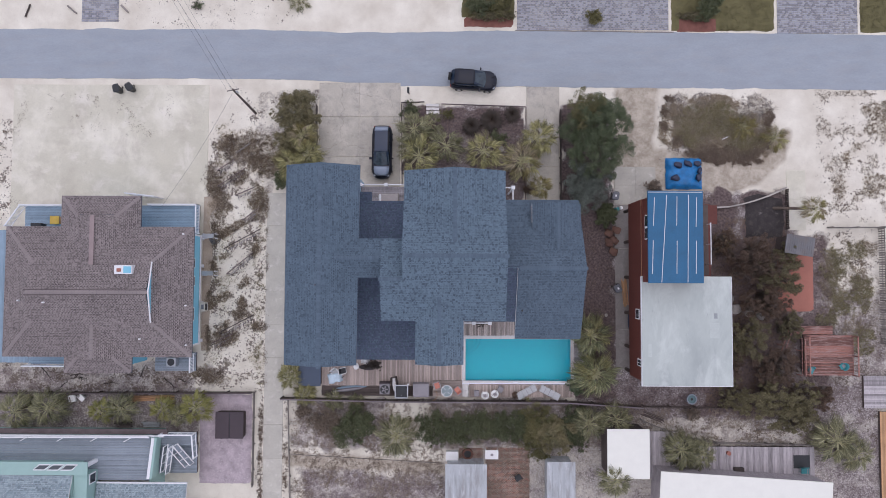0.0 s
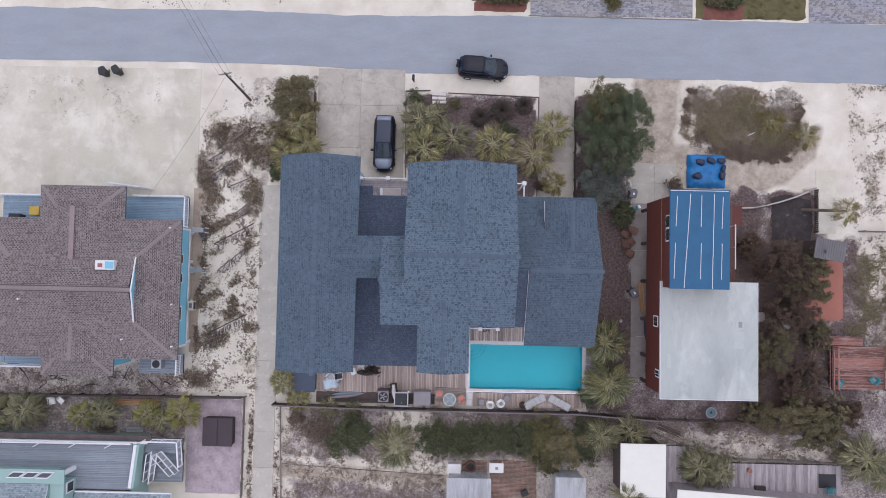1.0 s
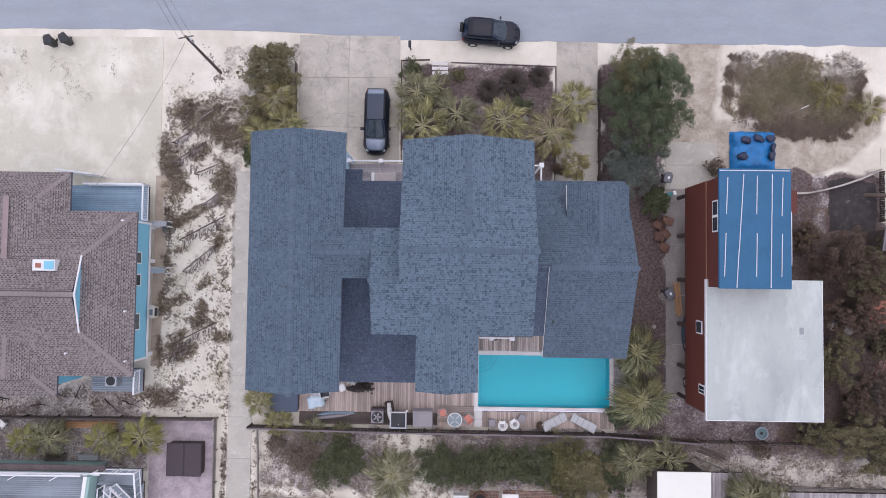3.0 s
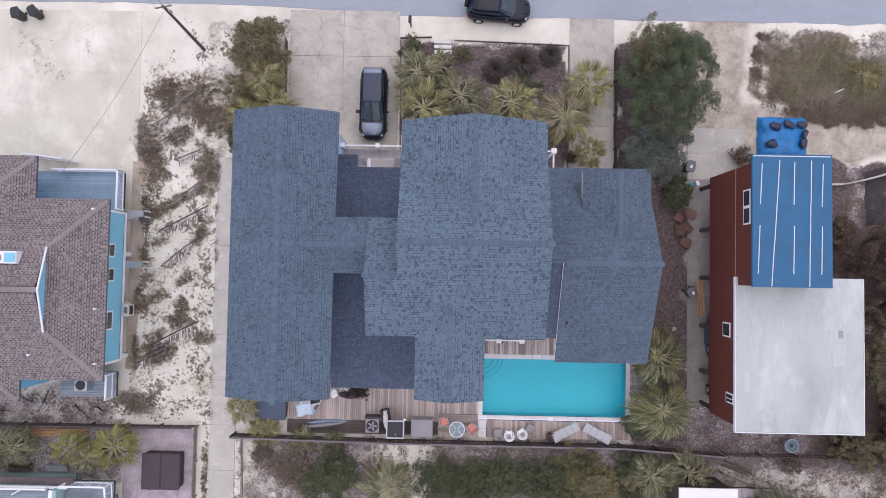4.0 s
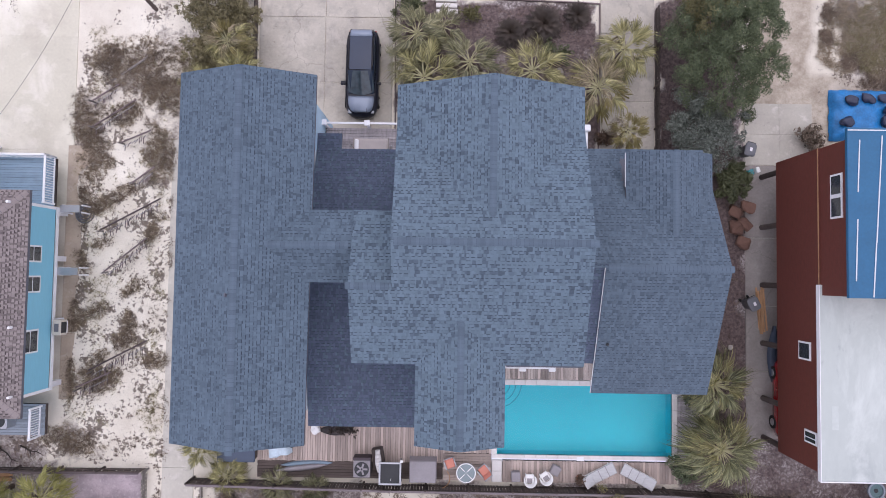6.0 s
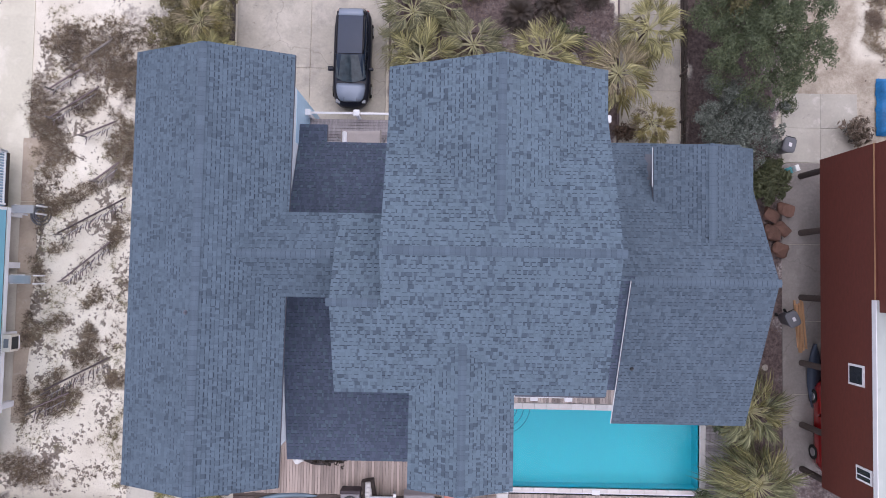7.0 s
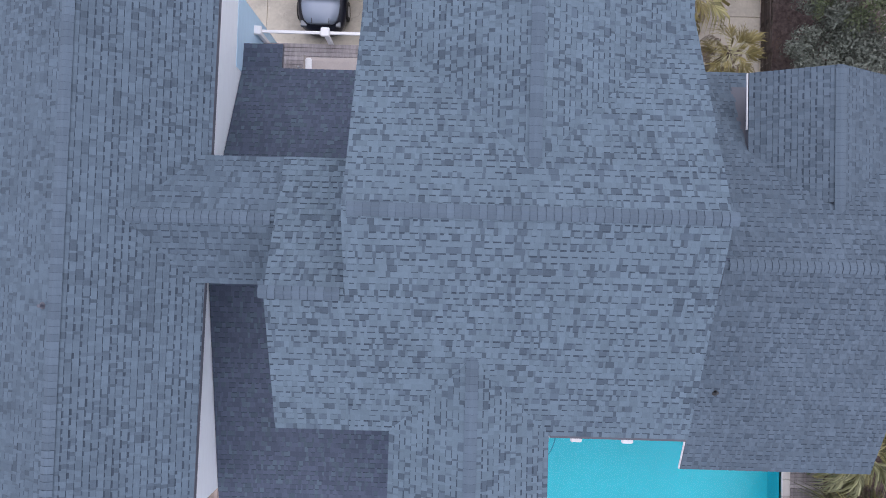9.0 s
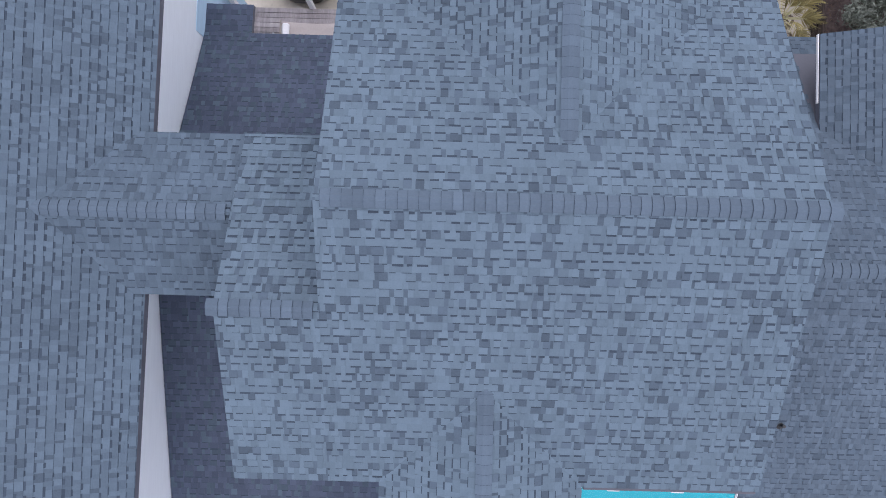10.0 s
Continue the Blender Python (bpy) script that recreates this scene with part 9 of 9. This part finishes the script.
for k, (x, y, turn, size) in enumerate(((22.05, 8.25, -20, 1.0), (22.95, 8.4, -30, 0.95), (23.85, 8.4, -10, 0.9), (24.05, 7.75, 70, 0.75), (23.95, 7.1, 80, 0.95), (21.75, 7.05, 4, 1.05))):
    bg = thing("navy_bag", "dark navy refuse bag weighing down the tarpaulin", "bag", (x, y, 0.5), turn, "navy bags")
    bm = bmesh.new()
    bmesh.ops.create_icosphere(bm, subdivisions=3, radius=0.32)
    for v in bm.verts:
        v.co *= 0.85 + 0.3 * noise.noise(v.co * 4 + Vector((k, k, 0)))
        v.co = Vector((v.co.x * 1.55 * size, v.co.y * size, v.co.z * 0.6 + 0.14))
    part("sack", bm, M_NAVYBAG, bg, smooth=True)

# low curved garden wall
sk = thing("white_pipe", "short white plastic pipe lying on the mound", "pipe", (26.6, 10.9, 0.34), 25)
tube("pipe", (-0.3, 0, 0), (0.3, 0, 0.06), 0.035, material=M_WHITE, parent=sk)
cw = thing("garden_wall", "low pale curved garden wall", "wall")
pts = [(25.6, 4.3), (26.8, 4.35), (28.0, 4.6), (29.3, 4.95), (30.6, 5.4), (31.6, 5.85), (32.3, 6.2)]
for a, b in zip(pts, pts[1:]):
    d = math.hypot(b[0] - a[0], b[1] - a[1])
    bm = bmesh.new()
    box_bm(bm, -d / 2, d / 2, -0.06, 0.06, -0.1, 0.5, 0.01, pose((a[0] + b[0]) / 2, (a[1] + b[1]) / 2, 0, 0, 0, math.degrees(math.atan2(b[1] - a[1], b[0] - a[0]))))
    part("block", bm, M_STONE, cw)
fence("dark low slat fence beside ground fabric", [(32.4, 2.3), (32.4, 6.1)], 0.6, M_WOOD_DARK, board=0.15, gap=0.02, rails=False)
bb = thing("bird_bath", "round teal bird bath on soil", "bird bath", (23.0, -13.55, 0))
tube("pedestal", (0, 0, -0.03), (0, 0, 0.7), 0.14, 0.1, M_STONE, bb, seg=12)
bm = bmesh.new()
ring_bm(bm, (0, 0), 0.48, 0.38, 0.70, 0.82, 24)
part("rim", bm, M_DECK_STEEL, bb)
tube("bowl", (0, 0, 0.70), (0, 0, 0.74), 0.39, material=M_VERDI, parent=bb, seg=22)
tube("bowl_centre", (0, 0, 0.741), (0, 0, 0.76), 0.12, material=M_BLACKPLASTIC, parent=bb, seg=16)

# ---- yard south of the fence ----
fp = thing("fire_pit", "round brick fire pit", "fire pit", (2.3, -18.8, 0.05))
bm = bmesh.new()
ring_bm(bm, (0, 0), 0.5, 0.34, 0, 0.35, 20)
part("ring_wall", bm, M_BRICK, fp)
tube("ash", (0, 0, 0.0), (0, 0, 0.12), 0.34, material=M_BLACKPLASTIC, parent=fp, seg=20)
wb = thing("storage_box", "white plastic storage box", "box", (0.85, -18.9, 0))
box("body", -0.56, 0.56, -0.42, 0.42, 0, 0.7, M_WHITEPL, wb, bevel=0.03)
box("lid", -0.58, 0.58, -0.44, 0.44, 0.7, 0.78, M_WHITEPL, wb, bevel=0.03)
wt = thing("sink_table", "white fish cleaning table with basin", "table", (4.5, -18.7, 0))
box("tabletop", -0.62, 0.62, -0.42, 0.42, 0.78, 0.84, M_WHITEPL, wt, bevel=0.02)
box("basin", -0.1, 0.15, -0.12, 0.1, 0.842, 0.85, M_GREYCOVER, wt)
for px in (-0.55, 0.55):
    for py in (-0.36, 0.36):
        box("leg", px - 0.03, px + 0.03, py - 0.03, py + 0.03, 0, 0.78, M_WHITEPL, wt)
for x, y, m, lab in ((-29.8, -16.3, M_WOOD_DARK, "dark wooden garden bench"), (-27.2, -16.2, M_STEEL, "pale metal garden bench")):
    bn = thing("garden_bench", lab + " against the house", "bench", (x, y, 0), 0, "garden benches")
    for k in range(4):
        box("seat_slat", -0.75, 0.75, -0.22 + 0.12 * k, -0.13 + 0.12 * k, 0.42, 0.45, m, bn)
    for k in range(3):
        box("back_slat", -0.75, 0.75, 0.26, 0.29, 0.55 + 0.12 * k, 0.64 + 0.12 * k, m, bn)
    for px in (-0.65, 0.65):
        box("leg", px - 0.03, px + 0.03, -0.2, -0.14, 0, 0.42, m, bn)
        box("leg", px - 0.03, px + 0.03, 0.2, 0.28, 0, 0.9, m, bn)
lk = thing("storage_chest", "yellow storage chest on the porch", "chest", (-35.9, 2.75, 1.4))
box("body", -0.4, 0.4, -0.35, 0.35, 0, 0.5, M_LUMBER, lk, bevel=0.02)
box("lid", -0.42, 0.42, -0.37, 0.37, 0.5, 0.58, mat("yellow_plastic", (0.62, 0.40, 0.06), 0.5, bump=0), lk, "yellow lid", 0.02)
pg = thing("porch_grill", "black grill on the porch", "grill", (-37.4, 2.2, 1.4))
box("body", -0.5, 0.5, -0.25, 0.25, 0.5, 0.9, M_BLACKPLASTIC, pg, bevel=0.04)
for px in (-0.4, 0.4):
    box("leg", px - 0.03, px + 0.03, -0.2, 0.2, 0, 0.5, M_BLACKPLASTIC, pg)
hu = thing("wall_condenser", "cream condenser unit on a wall bracket", "air conditioner", (-22.2, -5.2, 0.95))
box("casing", -0.24, 0.2, -0.42, 0.42, 0, 0.6, M_CREAM, hu, bevel=0.02)
box("grille", 0.202, 0.22, -0.3, 0.3, 0.06, 0.54, M_BLACKPLASTIC, hu, "dark fan grille", 0.01)
box("top_vent", -0.14, 0.1, -0.22, 0.22, 0.602, 0.615, M_GREYPLASTIC, hu, "grey top vent", 0.004)
box("bracket", -0.45, 0.2, -0.35, 0.35, -0.06, 0.0, M_WHITE, hu)
for y in (1.4, -2.1):
    sr = thing("side_steps", "white side landing with posts on the slab", "steps", (-22.0, y, 0))
    box("landing", -0.6, 0.5, -0.2, 0.2, 1.0, 1.08, M_STEEL, sr)
    for px in (-0.5, 0.6):
        for py in (-0.2, 0.2):
            box("post", px - 0.04, px + 0.04, py - 0.04, py + 0.04, 0, 1.0, M_WHITE, sr)
pc = thing("porch_condenser", "round grey fan unit on the back porch", "air conditioner", (-24.8, -10.2, 1.3))
box("casing", -0.42, 0.42, -0.4, 0.4, 0, 0.75, M_STEEL, pc, bevel=0.03)
tube("fan", (0, 0, 0.752), (0, 0, 0.77), 0.33, material=M_BLACKPLASTIC, parent=pc, seg=18)
rd = thing("red_bucket", "small red bucket on the grey deck", "bucket", (26.4, -18.5, 0.4))
tube("pail", (0, 0, 0), (0, 0, 0.3), 0.16, 0.2, M_SLAB_RED, rd, seg=14)
bx = thing("deck_box", "low dark box on the grey deck", "box", (27.3, -20.0, 0.4))
box("body", -0.45, 0.45, -0.2, 0.2, 0, 0.35, M_WOOD_DARK, bx, bevel=0.02)
mt = thing("doormat", "black mat on the grey deck", "mat", (33.2, -19.3, 0.405))
box("mat", -1.5 / 2, 1.5 / 2, -0.6, 0.6, 0, 0.02, M_BLACKPLASTIC, mt, bevel=0.004)


# ---- odds and ends on the pool deck ----
cv = thing("covered_cart", "pale blue cover draped over a small cart", "cart", (-10.1, -11.78, 0.25), 12)
bm = bmesh.new()
bmesh.ops.create_grid(bm, x_segments=12, y_segments=10, size=0.5)
for v in bm.verts:
    q = max(abs(v.co.x), abs(v.co.y)) * 2
    v.co.z = (0.62 if q < 0.8 else 0.62 - (q - 0.8) * 2.4) + 0.05 * noise.noise(v.co * 6)
    v.co.x = v.co.x * (1.3 + 0.2 * noise.noise(v.co * 3 + Vector((4, 0, 0))))
    v.co.y = v.co.y * (0.95 + 0.2 * noise.noise(v.co * 3))
part("cover", bm, mat("pale_blue_cover", (0.50, 0.60, 0.66), 0.7, spread=0.25, scales=(3, 14), bump=0.5, bscale=9), cv, smooth=True)
for px in (-0.4, 0.4):
    tube("wheel", (px, -0.32, 0.12), (px, -0.26, 0.12), 0.12, material=M_TYRE, parent=cv, seg=14)
    tube("frame_bar", (px, -0.3, 0.12), (px, 0.3, 0.45), 0.02, material=M_STEEL, parent=cv, seg=6)
bm = bmesh.new()
ring_bm(bm, (0.72, 0.08), 0.2, 0.15, 0.3, 0.35, 18)
part("coiled_strap", bm, M_BLACKPLASTIC, cv, "black coiled strap")
wb = thing("white_bag", "crumpled white bag under the eave", "bag", (-8.1, -10.72, 0.25), 20)
bm = bmesh.new()
bmesh.ops.create_icosphere(bm, subdivisions=3, radius=0.32)
for v in bm.verts:
    v.co *= 0.85 + 0.35 * noise.noise(v.co * 5)
    v.co.z = max(v.co.z, -0.2) * 0.8 + 0.17
part("bag", bm, M_WHITEPL, wb)
dm = thing("dark_mat", "rolled dark mat under the eave", "mat", (-6.95, -10.78, 0.25), 2)
rings = []
for k in range(9):
    x = -0.9 + 0.225 * k
    rr = 0.05 + 0.16 * math.sin(math.pi * (k + 0.4) / 8.8)
    rings.append([(x, rr * 1.4 * math.cos(a), rr + rr * math.sin(a)) for a in [6.283 * i / 10 for i in range(10)]])
loft("roll", rings, M_FABRIC_BLK, dm)
ho = thing("garden_hose", "orange hose looped at the fence", "hose", (-1.0, -13.5, 0.3))
bm = bmesh.new()
prev = None
for k in range(13):
    a = radians(-75 + 120 * k / 12)
    p = Vector((-0.1 + 0.55 * math.cos(a), 0.15 + 0.5 * math.sin(a), 0.03 + 0.25 * (1 - k / 12)))
    if prev:
        tube_bm(bm, prev, p, 0.025, 0.025, 6)
    prev = p
part("loop", bm, M_LUMBER, ho)
bm = bmesh.new()
ring_bm(bm, (0, 0), 0.53, 0.49, 0.702, 0.716, 28)
part("rim", bm, M_WHITEPL, gt, "pale table rim")
for k in range(4):
    box("spoke", 0.12, 0.49, -0.014, 0.014, 0.703, 0.71, M_WHITEPL, gt, m=pose(0, 0, 0, 0, 0, 45 + 90 * k))
# rails and step of the red deck
for ya, yb, x in ((-7.9, -11.3, 33.05), (-7.0, -9.4, 31.9)):
    rl = thing("deck_rail", "red-stained double handrail beside the deck", "railing", (x, ya, 0.6), -90 if x > 32.5 else -110, "deck rails")
    for dz, dy in ((0.5, 0.0), (0.85, 0.12)):
        box("rail", 0, abs(yb - ya), dy - 0.05, dy + 0.05, dz, dz + 0.05, M_DECK_RED, rl, bevel=0.006)
    for k in range(4):
        f = abs(yb - ya) * k / 3
        box("post", f - 0.04, f + 0.04, 0.0, 0.08, -0.6, 0.5, M_DECK_RED, rl)
